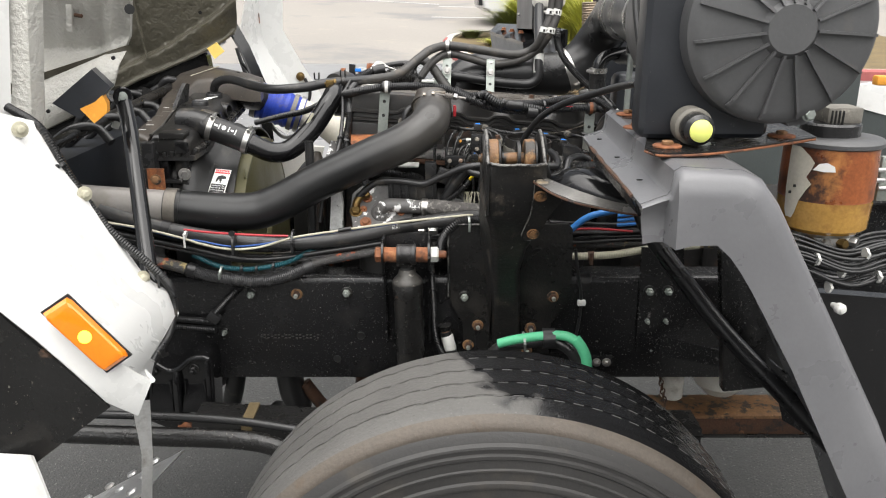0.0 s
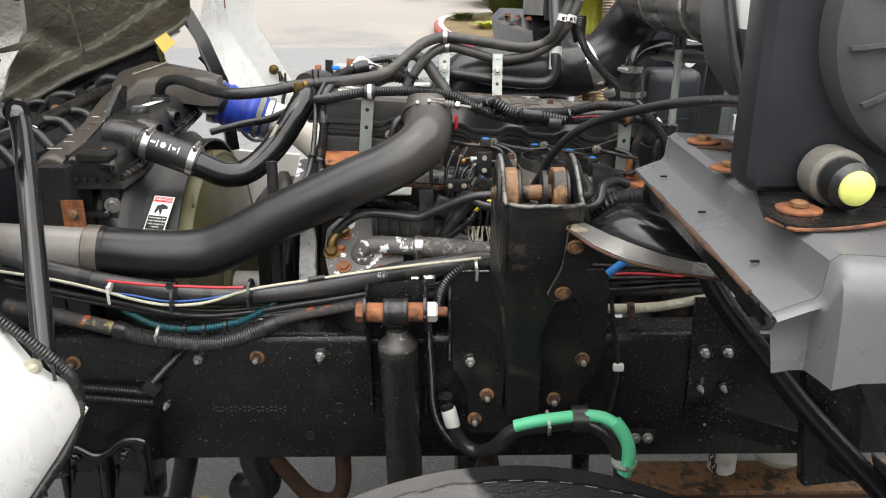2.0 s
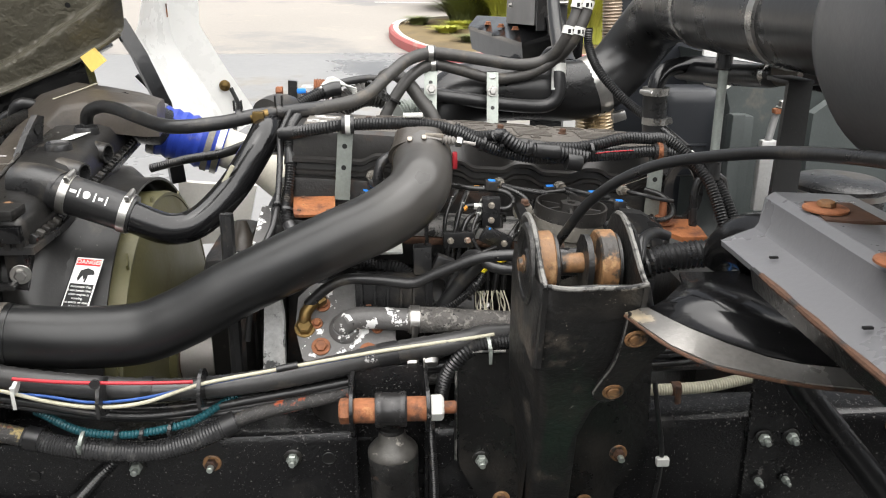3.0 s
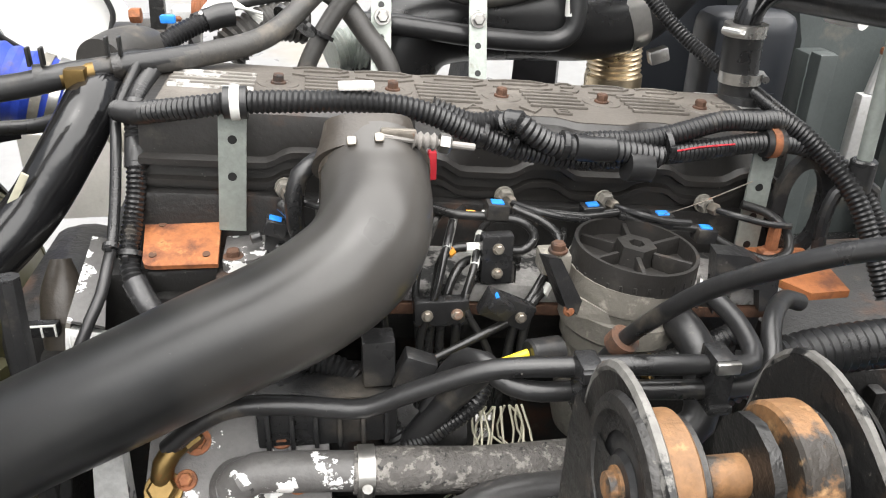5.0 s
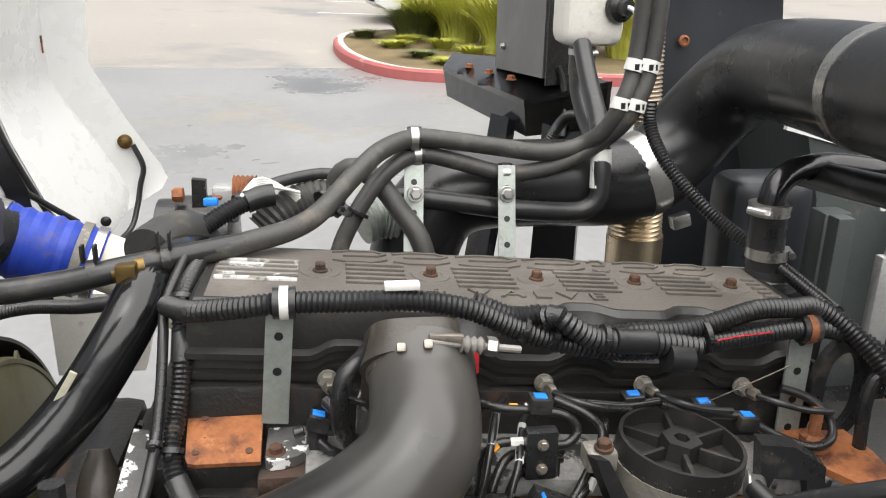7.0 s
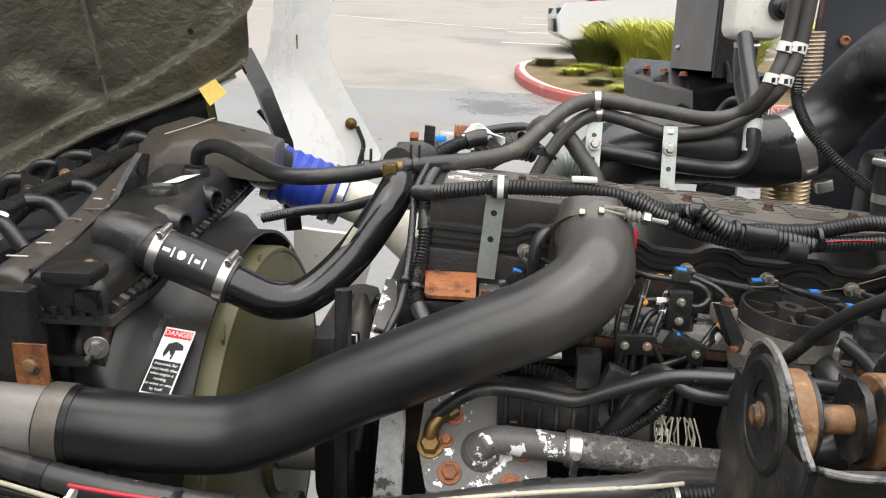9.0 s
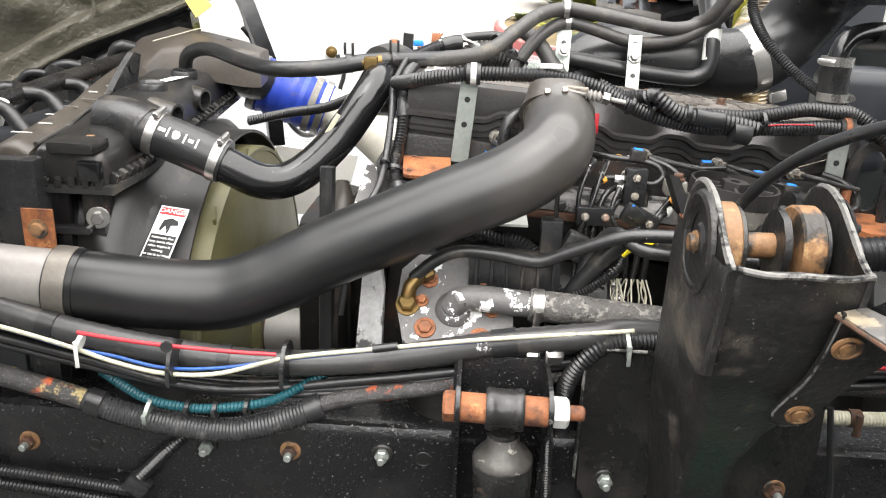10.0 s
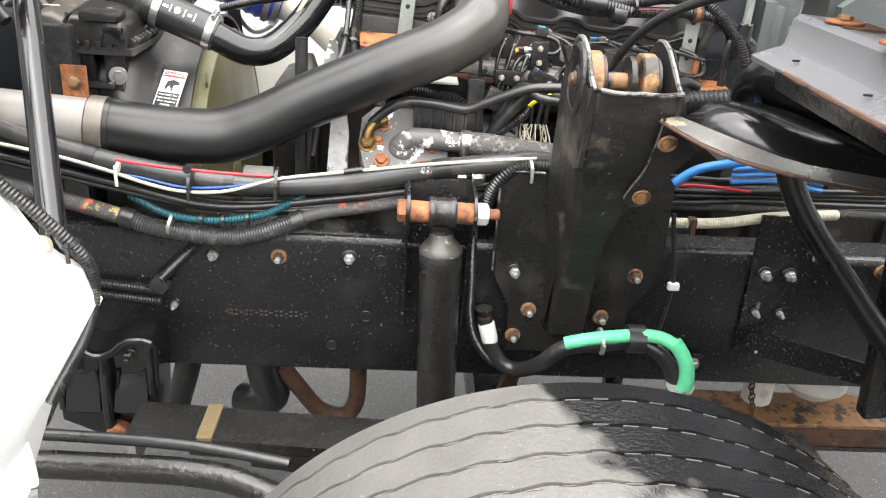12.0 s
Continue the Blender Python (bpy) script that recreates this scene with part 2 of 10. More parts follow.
M_TOWER = mat("worn_tower_paint", (0.013, 0.0128, 0.0125), 0.4, bump=0.8, grain=110, lump=0.3, layers=((GRIME, 8, 0.52, 0.35, 0.6), ((0.085, 0.070, 0.055), 9, 0.575, 0.12, 0.7), ((0.30, 0.28, 0.25), 38, 0.70, 0.03, 0.6), ((0.20, 0.18, 0.15), 170, 0.65, 0.05, 0.8), ((0.15, 0.085, 0.05), 11, 0.63, 0.12, 0.8)))
M_BROWNP = mat("dull_brown_pipe", (0.085, 0.072, 0.06), 0.5, 0.3, vary=0.25, scale=20, bump=0.15)
M_FPIPE = mat("flecked_black_pipe", (0.014, 0.0138, 0.0135), 0.30, bump=0.15, layers=(((0.62, 0.60, 0.56), 30, 0.665, 0.02, 0.6), ((0.34, 0.13, 0.05), 24, 0.70, 0.03, 0.8)))
M_PIPE = mat("dull_bare_pipe", (0.25, 0.235, 0.22), 0.5, 0.3, vary=0.1, scale=14, bump=0.1, layers=((DUST, 10, 0.58, 0.25, 0.7),))
M_RUSTO = mat("bright_orange_rust", (0.30, 0.105, 0.034), 0.75, vary=0.3, scale=16, bump=0.6, layers=(((0.11, 0.038, 0.018), 22, 0.50, 0.12, 0.8), ((0.46, 0.21, 0.075), 30, 0.58, 0.1, 0.8), ((0.035, 0.022, 0.015), 30, 0.63, 0.04, 0.8), ((0.05, 0.03, 0.02), 70, 0.68, 0.06, 0.8)))
M_BLUET = mat("blue_clip_plastic", (0.02, 0.22, 0.75), 0.4, vary=0.1)
M_FILT = mat("dusty_filter_casting", (0.15, 0.14, 0.12), 0.6, vary=0.25, scale=18, bump=0.6, layers=(((0.30, 0.28, 0.24), 60, 0.58, 0.1, 0.8),))
M_YEL2 = mat("yellow_wire", (0.80, 0.62, 0.03), 0.45)
M_WHITEALU = mat("streaked_aluminium", (0.60, 0.60, 0.59), 0.5, 0.4, vary=0.2, scale=40, layers=(((0.12, 0.12, 0.12), 35, 0.55, 0.06, 0.6),))
M_CRACK = mat("cracked_grey_rubber", (0.075, 0.07, 0.065), 0.7, vary=0.3, scale=40, grain=150, bump=1.0, deep=0.004, layers=(((0.19, 0.18, 0.165), 90, 0.54, 0.05, 0.8), ((0.02, 0.02, 0.02), 120, 0.60, 0.05, 0.8)))
M_CREAMP = mat("cream_pipe_coating", (0.55, 0.52, 0.44), 0.6, vary=0.15, scale=14, layers=((DUST, 14, 0.6, 0.2, 0.8),))
M_LOOMG = mat("grey_slit_trunking", (0.034, 0.0335, 0.0335), 0.34, bump=0.1, layers=(((0.55, 0.55, 0.54), 26, 0.68, 0.02, 0.6), (DUST, 14, 0.58, 0.3, 0.6)))
M_WOUND = mat("glossy_wound_tape", (0.030, 0.030, 0.031), 0.24, vary=0.3, scale=25, bump=0.05, specks=False, layers=(((0.10, 0.098, 0.095), 30, 0.60, 0.15, 0.35),))
M_BRAID = mat("braided_sleeve", (0.040, 0.038, 0.037), 0.5, vary=0.5, scale=60, grain=420, bump=1.0, layers=(((0.16, 0.155, 0.15), 330, 0.58, 0.06, 0.6), ((0.42, 0.09, 0.03), 22, 0.60, 0.05, 0.6), ((0.36, 0.28, 0.12), 28, 0.61, 0.05, 0.6)))
M_BLUEL = mat("blue_nylon", (0.03, 0.18, 0.50), 0.4, vary=0.15, layers=((DUST, 18, 0.62, 0.2, 0.7),))
M_HEAT = mat("heat_stained_steel", (0.40, 0.33, 0.26), 0.45, 0.8, vary=0.25, scale=20)
M_DUCT = mat("satin_black_duct", (0.013, 0.013, 0.0135), 0.30, vary=0.1, bump=0.15, grain=90, layers=((GRIME, 6, 0.60, 0.3, 0.5), ((0.11, 0.105, 0.10), 120, 0.68, 0.05, 0.7)))
M_GOLD = mat("heat_tinted_gold_steel", (0.56, 0.46, 0.32), 0.33, 0.9, vary=0.2, scale=25, bump=0.1)
M_AMBER = mat("orange_yellow_rubber", (0.70, 0.30, 0.035), 0.5, vary=0.12, bump=0.15, layers=(((0.85, 0.55, 0.10), 16, 0.56, 0.15, 0.6),))
# Paler copy of M_UNDER: brightness the sun doesn't give is put into its colour.
M_LITUNDER = mat("lightened_underseal", (0.46, 0.45, 0.415), 0.36, vary=0.06, scale=5, grain=95, bump=1.0, deep=0.006, layers=(((0.30, 0.285, 0.245), 4, 0.60, 0.25, 0.45),))
M_SHOULD = mat("worn_tyre_shoulder", (0.085, 0.071, 0.058), 0.65, vary=0.25, scale=12, bump=0.6, layers=(((0.085, 0.058, 0.038), 14, 0.55, 0.15, 0.7), ((0.02, 0.02, 0.02), 20, 0.66, 0.1, 0.7)))
M_WORNS = mat("dull_clamp_steel", (0.30, 0.27, 0.23), 0.42, 0.85, vary=0.3, scale=40, bump=0.2, layers=((RUST, 40, 0.58, 0.12, 0.8),))
# Grey for the sky reflections painted along the tyre grooves.
M_GLINT = mat("groove_glint_grey", (0.125, 0.122, 0.118), 0.4, vary=0.4, scale=30, bump=0.2)
M_NAVY = mat("blue_black_paint", (0.016, 0.018, 0.022), 0.38, vary=0.15, bump=0.06)
M_PANW = mat("worn_pan_paint", (0.26, 0.25, 0.235), 0.25, 0.6, vary=0.2, scale=5, bump=0.12, specks=False, layers=(((0.55, 0.45, 0.31), 3.2, 0.57, 0.06, 0.5), (RUST, 26, 0.72, 0.08, 0.8)))
M_WET = mat("wet_concrete", (0.2127, 0.2116, 0.2104), 0.32, vary=0.15, scale=0.6, grain=12, bump=0.05, layers=(((0.12, 0.12, 0.119), 0.45, 0.56, 0.10, 0.12), ((0.22, 0.205, 0.18), 0.7, 0.58, 0.08, 0.5)))
M_TAN = mat("grey_tan_concrete", (0.245, 0.227, 0.205), 0.8, vary=0.1, scale=0.35, grain=20, bump=0.15, layers=(((0.18, 0.174, 0.168), 0.5, 0.56, 0.10, 0.7), ((0.28, 0.255, 0.22), 1.4, 0.60, 0.10, 0.8)))


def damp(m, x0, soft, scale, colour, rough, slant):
    """One-sided tint with a ragged border: tyre water, hose dust with light painted in."""
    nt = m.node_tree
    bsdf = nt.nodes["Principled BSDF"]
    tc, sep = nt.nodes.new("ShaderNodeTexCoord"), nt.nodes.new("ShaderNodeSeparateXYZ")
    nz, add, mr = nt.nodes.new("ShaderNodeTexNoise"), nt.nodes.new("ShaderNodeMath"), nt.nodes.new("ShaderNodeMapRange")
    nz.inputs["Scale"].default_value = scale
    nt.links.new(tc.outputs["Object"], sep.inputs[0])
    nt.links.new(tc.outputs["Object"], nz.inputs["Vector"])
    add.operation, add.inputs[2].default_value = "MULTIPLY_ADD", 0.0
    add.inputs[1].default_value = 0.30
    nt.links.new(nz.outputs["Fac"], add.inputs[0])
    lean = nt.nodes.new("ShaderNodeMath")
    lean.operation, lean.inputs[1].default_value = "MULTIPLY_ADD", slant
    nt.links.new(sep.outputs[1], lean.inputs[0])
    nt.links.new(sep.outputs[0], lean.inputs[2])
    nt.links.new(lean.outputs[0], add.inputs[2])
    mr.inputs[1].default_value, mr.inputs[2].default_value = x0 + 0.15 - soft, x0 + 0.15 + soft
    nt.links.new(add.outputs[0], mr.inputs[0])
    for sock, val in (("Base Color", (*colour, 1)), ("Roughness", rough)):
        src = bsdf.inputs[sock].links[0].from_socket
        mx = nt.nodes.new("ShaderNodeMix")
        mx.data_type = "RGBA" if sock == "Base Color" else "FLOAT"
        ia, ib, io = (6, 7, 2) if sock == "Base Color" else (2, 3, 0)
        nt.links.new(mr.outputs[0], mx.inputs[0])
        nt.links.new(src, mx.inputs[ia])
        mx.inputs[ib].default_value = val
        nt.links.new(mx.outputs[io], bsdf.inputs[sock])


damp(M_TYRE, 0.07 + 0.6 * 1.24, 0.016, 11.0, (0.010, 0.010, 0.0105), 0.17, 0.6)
# Elbow end paler: dust, plus the overhead light on it put into colour.
damp(M_BOOT, -0.05, 0.12, 5.0, (0.088, 0.082, 0.075), 0.27, 0.0)
glow = bpy.data.materials.new("lit_bulb")
glow.use_nodes = True
gb_ = glow.node_tree.nodes["Principled BSDF"]
gb_.inputs["Base Color"].default_value = (1, 0.5, 0.05, 1)
gb_.inputs["Emission Color"].default_value = (1, 0.55, 0.03, 1)
gb_.inputs["Emission Strength"].default_value = 2.0
M_GLOW = glow


# ---------------------------------------------------------------- mesh helpers
def V(*a):
    return Vector(a[0] if len(a) == 1 else a)


def thing(name, label, category, at=(0, 0, 0), group="", kind=""):
    ob = new(name)
    ob.empty_display_size = 0.05
    ob.location = at
    return tagged(ob, label, category, group, kind)


def part(name, bm, material, parent=None, label="", sharp=32, category="", group="", kind=""):
    bmesh.ops.recalc_face_normals(bm, faces=bm.faces)
    me = bpy.data.meshes.new(name)
    bm.to_mesh(me)
    bm.free()
    for p in me.polygons:
        p.use_smooth = True
    me.set_sharp_from_angle(angle=radians(sharp))
    me.materials.append(material)
    ob = new(name, me)
    if parent:
        ob.parent = parent
        up, shift = parent, Vector((0, 0, 0))
        while up:
            shift -= up.location
            up = up.parent
        if not parent.parent:
            ob.location = shift
        else:
            ob.location = (0, 0, 0)
    return tagged(ob, label, category, group, kind)


def B():
    return bmesh.new()


def box(bm, c, size, bevel=0.0, m=None, seg=2):
    r = bmesh.ops.create_cube(bm, size=1.0)
    vs = r["verts"]
    bmesh.ops.scale(bm, vec=size, verts=vs)
    if bevel:
        es = list({e for v in vs for e in v.link_edges})
        rb = bmesh.ops.bevel(bm, geom=es, offset=bevel, segments=seg, affect="EDGES", profile=0.6)
        vs = list({v for f in rb["faces"] for v in f.verts} | {v for v in vs if v.is_valid})
    t = Matrix.Translation(c)
    bmesh.ops.transform(bm, matrix=t @ m if m else t, verts=vs)
    return bm


def frame_of(d):
    d = Vector(d).normalized()
    a = Vector((0, 0, 1)) if abs(d.z) < 0.9 else Vector((1, 0, 0))
    u = d.cross(a).normalized()
    return u, d.cross(u).normalized(), d


def ring(bm, c, u, w, r, n, ru=1.0):
    return [bm.verts.new(c + u * (r * ru * math.cos(2 * math.pi * i / n)) + w * (r * math.sin(2 * math.pi * i / n))) for i in range(n)]


def skin(bm, rings, caps=True, closed=False):
    n = len(rings[0])
    pairs = list(zip(rings, rings[1:]))
    if closed:
        pairs.append((rings[-1], rings[0]))
    for a, b in pairs:
        for i in range(n):
            bm.faces.new((a[i], a[(i + 1) % n], b[(i + 1) % n], b[i]))
    if caps and not closed:
        bm.faces.new(rings[0][::-1])
        bm.faces.new(rings[-1])


def lathe(bm, base, axis, profile, n=24, caps=True):
    """profile: (distance along the axis, radius)"""
    u, w, d = frame_of(axis)
    base = V(base)
    skin(bm, [ring(bm, base + d * h, u, w, max(r, 1e-4), n) for h, r in profile], caps)
    return bm


def cyl(bm, p0, p1, r, n=20, bevel=0.0, r1=None):
    p0, p1 = V(p0), V(p1)
    h = (p1 - p0).length
    r1 = r if r1 is None else r1
    prof = [(0, r), (h, r1)] if not bevel else [(0, r - bevel), (bevel, r), (h - bevel, r1), (h, r1 - bevel)]
    return lathe(bm, p0, p1 - p0, prof, n)


def smooth_path(pts, step):
    pts = [V(p) for p in pts]
    if len(pts) == 2:
        k = max(2, int((pts[1] - pts[0]).length / step))
        return [pts[0].lerp(pts[1], i / k) for i in range(k + 1)]
    q = [2 * pts[0] - pts[1]] + pts + [2 * pts[-1] - pts[-2]]
    dense = []
    for i in range(1, len(q) - 2):
        a, b, c, d = q[i - 1:i + 3]
        k = max(4, int((c - b).length / step * 2))
        for j in range(k):
            t = j / k
            dense.append(0.5 * ((2 * b) + (c - a) * t + (2 * a - 5 * b + 4 * c - d) * t * t + (3 * b - a - 3 * c + d) * t ** 3))
    dense.append(pts[-1])
    out, acc = [dense[0]], 0.0
    for a, b in zip(dense, dense[1:]):
        seg = (b - a).length
        while acc + seg >= step:
            a = a.lerp(b, (step - acc) / seg)
            seg = (b - a).length
            out.append(a.copy())
            acc = 0.0
        acc += seg
    if (out[-1] - dense[-1]).length > step * 0.3:
        out.append(dense[-1])
    return out


def tube(bm, pts, r, n=12, step=0.012, ridge=0.0, pitch=0.006, radii=None, wob=0.0):
    """A hose along a smooth path; ridge: depth of its corrugations."""
    if ridge:
        step = pitch / 2
    path = smooth_path(pts, step)
    d = (path[1] - path[0]).normalized()
    u, w, _ = frame_of(d)
    rings = []
    for i, p in enumerate(path):
        e = (path[min(i + 1, len(path) - 1)] - path[max(i - 1, 0)]).normalized()
        u = (u - e * u.dot(e)).normalized()
        w = e.cross(u)
        rr = r
        if radii:
            f = i / (len(path) - 1) * (len(radii) - 1)
            k = min(int(f), len(radii) - 2)
            rr = radii[k] + (radii[k + 1] - radii[k]) * (f - k)
        if ridge:
            rr -= ridge * (i % 2)
        if wob:
            rr *= 1 + wob * noise.noise(p * 25)
        rings.append(ring(bm, p, u, w, rr, n))
    skin(bm, rings)
    return bm


def plate(bm, pts, thick, normal):
    """A flat polygon of 3D points, thickened along normal."""
    nv = V(normal).normalized() * thick
    a = [bm.verts.new(V(p)) for p in pts]
    b = [bm.verts.new(V(p) + nv) for p in pts]
    k = len(a)
    bm.faces.new(a)
    bm.faces.new(b[::-1])
    for i in range(k):
        bm.faces.new((a[i], b[i], b[(i + 1) % k], a[(i + 1) % k]))
    return bm


def strip(bm, pts_a, pts_b, thick=0.004):
    """A sheet between two lines of points."""
    A, Bq = [V(p) for p in pts_a], [V(p) for p in pts_b]
    nrm = (A[1] - A[0]).cross(Bq[0] - A[0]).normalized() * thick
    rows = [[bm.verts.new(p) for p in A], [bm.verts.new(p) for p in Bq], [bm.verts.new(p + nrm) for p in Bq], [bm.verts.new(p + nrm) for p in A]]
    k = len(A)
    for r0, r1 in zip(rows, rows[1:] + rows[:1]):
        for i in range(k - 1):
            bm.faces.new((r0[i], r0[i + 1], r1[i + 1], r1[i]))
    bm.faces.new([r[0] for r in rows])
    bm.faces.new([r[-1] for r in rows][::-1])
    return bm


def hexbolt(bm, p, axis, r=0.010, h=0.008, washer=1.5, stud=0.0):
    d = V(axis).normalized()
    p = V(p)
    if washer:
        lathe(bm, p, d, [(0, r * washer), (0.002, r * washer), (0.0025, r * washer * 0.95)], 16)
    lathe(bm, p + d * 0.002, d, [(0, r), (h * 0.8, r), (h, r * 0.8)], 6)
    if stud:
        lathe(bm, p + d * h, d, [(0, r * 0.5), (stud, r * 0.5)], 10)
    return bm


def hose(name, pts, r, material, label, category="hose", ridge=0.0, pitch=0.006, n=12, group="", step=0.012, radii=None):
    return part(name, tube(B(), pts, r, max(n, 16) if ridge else n, step, ridge, pitch, radii), material, None, label, 30 if ridge else 80, category, group)


def wrap(parent, pts, r, material, label, name="tape"):
    """Tape or a sleeve round a hose, as a part of it."""
    return part(name, tube(B(), pts, r, 18, 0.006), material, parent, label, 60)


def clamp(p, axis, r, width=0.012, name="hose_clamp", label="bright steel worm-drive hose clamp round a rubber hose", screw=(0, 0, 1), group="hose clamps", material=None):
    t = thing(name, label, "clamp", p, group)
    d = V(axis).normalized()
    m = material or M_STEEL
    part("band", lathe(B(), V(p) - d * width / 2, d, [(0, r), (0, r + 0.0015), (width, r + 0.0015), (width, r)], 28), m, t)
    s = V(screw)
    s = (s - d * s.dot(d)).normalized()
    q = V(p) + s * (r + 0.004)
    side = d.cross(s)
    part("screw", cyl(hexbolt(B(), q + side * 0.010, side, 0.005, 0.006, 0), q - side * 0.012, q + side * 0.012, 0.0045, 10), m, t)
    return t


# ---------------------------------------------------------------- ground and car park
SLOPE = 0.06


def gz(y):
    return 0.015 + SLOPE * (y - 1.25)


def sheet(bm, pts, lift=0.0, thick=0.0):
    plate(bm, [(x, y, gz(y) + lift - thick) for x, y in pts], thick or 0.004, (0, 0, 1))
    return bm


bm = B()
xs = [-400, -60, -20, -6, -2, 0, 2, 6, 20, 60, 400]
ys = [-60, -10, -2, 0, 1, 2, 3, 4, 6, 9, 12.15, 16, 24, 50, 120, 500]
grid = [[bm.verts.new((x, y, gz(y))) for x in xs] for y in ys]
for r0, r1 in zip(grid, grid[1:]):
    for i in range(len(xs) - 1):
        bm.faces.new((r0[i], r0[i + 1], r1[i + 1], r1[i]))
part("ground", bm, M_ASPHALT, None, "grey asphalt yard under the truck, coarse and damp", category="ground", kind="structure")
bm = B()
sheet(bm, [(-60, 12.2), (60, 12.2), (60, 200), (-60, 200)], 0.004)
part("road", bm, M_TAN, None, "pale tan concrete car park with dark tyre marks", category="road", kind="structure")
bm = B()
sheet(bm, [(-60, 3.2), (60, 3.2), (60, 12.19), (-60, 12.19)], 0.004)
part("pavement", bm, M_WET, None, "wet pale concrete apron reflecting the sky", category="pavement", kind="structure")
for a, b in (((-0.28, 19.8), (3.0, 19.4)), ((-0.12, 22.97), (3.0, 22.4)), ((0.13, 26.1), (3.5, 25.5)), ((0.35, 29.2), (4, 28.6)), ((-30.0, 46.0), (-0.12, 23.76))):
    bm = B()
    w = 0.06
    sheet(bm, [(a[0], a[1] - w), (b[0], b[1] - w), (b[0], b[1] + w), (a[0], a[1] + w)], 0.008)
    part("parking_line", bm, M_LINE, None, "white painted parking bay line", category="road marking", kind="structure", group="parking lines")

# kerbed planter
KERB = [(8.0, 10.4), (4.6, 10.75), (3.0, 10.9), (1.9, 11.0), (0.95, 11.25), (0.45, 11.8), (0.15, 12.65), (0.02, 13.5), (0.01, 14.2), (0.12, 14.85), (0.38, 15.25), (1.0, 15.6), (3.0, 16.2), (8.0, 17.0)]
bm = B()
kp = smooth_path([(x, y, 0) for x, y in KERB], 0.15)
prof = [(0.0, -0.05), (0.0, 0.12), (0.03, 0.15), (0.15, 0.15), (0.15, -0.05)]
rows = []
for i, p in enumerate(kp):
    e = (kp[min(i + 1, len(kp) - 1)] - kp[max(i - 1, 0)]).normalized()
    nn = Vector((e.y, -e.x, 0))
    rows.append([bm.verts.new((p.x + nn.x * a, p.y + nn.y * a, gz(p.y) + h)) for a, h in prof])
for a, b in zip(rows, rows[1:]):
    for i in range(len(prof) - 1):
        bm.faces.new((a[i], a[i + 1], b[i + 1], b[i]))
kerb = part("kerb", bm, M_CONC, None, "pale concrete kerb round a planter, near face painted red", category="kerb", kind="structure")
bm = B()
rows = []
for i, p in enumerate(kp):
    if p.y < 14.4:
        e = (kp[min(i + 1, len(kp) - 1)] - kp[max(i - 1, 0)]).normalized()
        nn = Vector((e.y, -e.x, 0))
        rows.append([bm.verts.new((p.x + nn.x * a, p.y + nn.y * a, gz(p.y) + h)) for a, h in ((-0.003, 0.0), (-0.003, 0.121), (0.027, 0.153), (0.07, 0.153))])
for a, b in zip(rows, rows[1:]):
    for i in range(3):
        bm.faces.new((a[i], a[i + 1], b[i + 1], b[i]))
part("red_paint", bm, M_KERB, kerb, "worn red kerb paint")
bm = B()
inner = [p for p in kp[::4]]
plate(bm, [(p.x + 0.07, p.y + (0.07 if p.y < 13.5 else -0.07), gz(p.y) + 0.10) for p in inner], 0.02, (0, 0, 1))
part("planter_soil", bm, M_SOIL, None, "brown planter soil with dry litter", category="soil", kind="structure")


def grass_clump(cx, cy, n, h, spread, seed):
    rnd = random.Random(seed)
    bm = B()
    z0 = gz(cy) + 0.1
    for _ in range(n):
        a, rr = rnd.uniform(0, 6.283), spread * 0.35 * rnd.random() ** 0.5
        bx, by = cx + rr * math.cos(a), cy + rr * math.sin(a)
        lean = spread * rnd.uniform(0.2, 1.0)
        a += rnd.uniform(-0.6, 0.6)
        hh, w = h * rnd.uniform(0.6, 1.1), rnd.uniform(0.008, 0.016)
        dx, dy = math.cos(a), math.sin(a)
        prev = None
        for k in range(5):
            t = k / 4
            px, py = bx + dx * lean * t * t, by + dy * lean * t * t
            pz = z0 + hh * (t - 0.35 * t * t * t)
            ww = w * (1 - t * 0.9)
            cur = (bm.verts.new((px - dy * ww, py + dx * ww, pz)), bm.verts.new((px + dy * ww, py - dx * ww, pz)))
            if prev:
                bm.faces.new((prev[0], prev[1], cur[1], cur[0]))
            prev = cur
    return bm


TALL, LOW = "yellow-green ornamental grass clump in the planter", "low brownish ground cover in the planter"
for i, (cx, cy, h, m, lab) in enumerate(((0.5, 14.6, 0.17, M_GRASSD, "small dark shrub at the planter corner"), (1.35, 14.7, 0.55, M_GRASSD, "dark green tufted grass in the planter"), (1.6, 14.9, 0.80, M_GRASS, TALL), (2.0, 14.2, 0.95, M_GRASS, TALL), (2.45, 13.0, 1.0, M_GRASS, TALL), (2.9, 12.4, 1.0, M_GRASS, TALL), (3.3, 13.6, 1.1, M_GRASS, TALL), (4.2, 12.6, 1.1, M_GRASS, TALL),
                                         (0.9, 13.5, 0.14, M_GRASS, LOW), (1.2, 12.5, 0.13, M_GRASSD, LOW), (1.6, 13.3, 0.20, M_GRASS, LOW), (1.9, 12.4, 0.22, M_GRASS, LOW), (1.5, 11.9, 0.12, M_GRASS, LOW), (1.15, 14.0, 0.16, M_GRASS, LOW))):
    part("grass", grass_clump(cx, cy, 1100 if h > 0.5 else 420, h * 1.3, 0.85 if h > 0.5 else 0.34, i), m, None, lab, 180, "plant", kind="stuff")


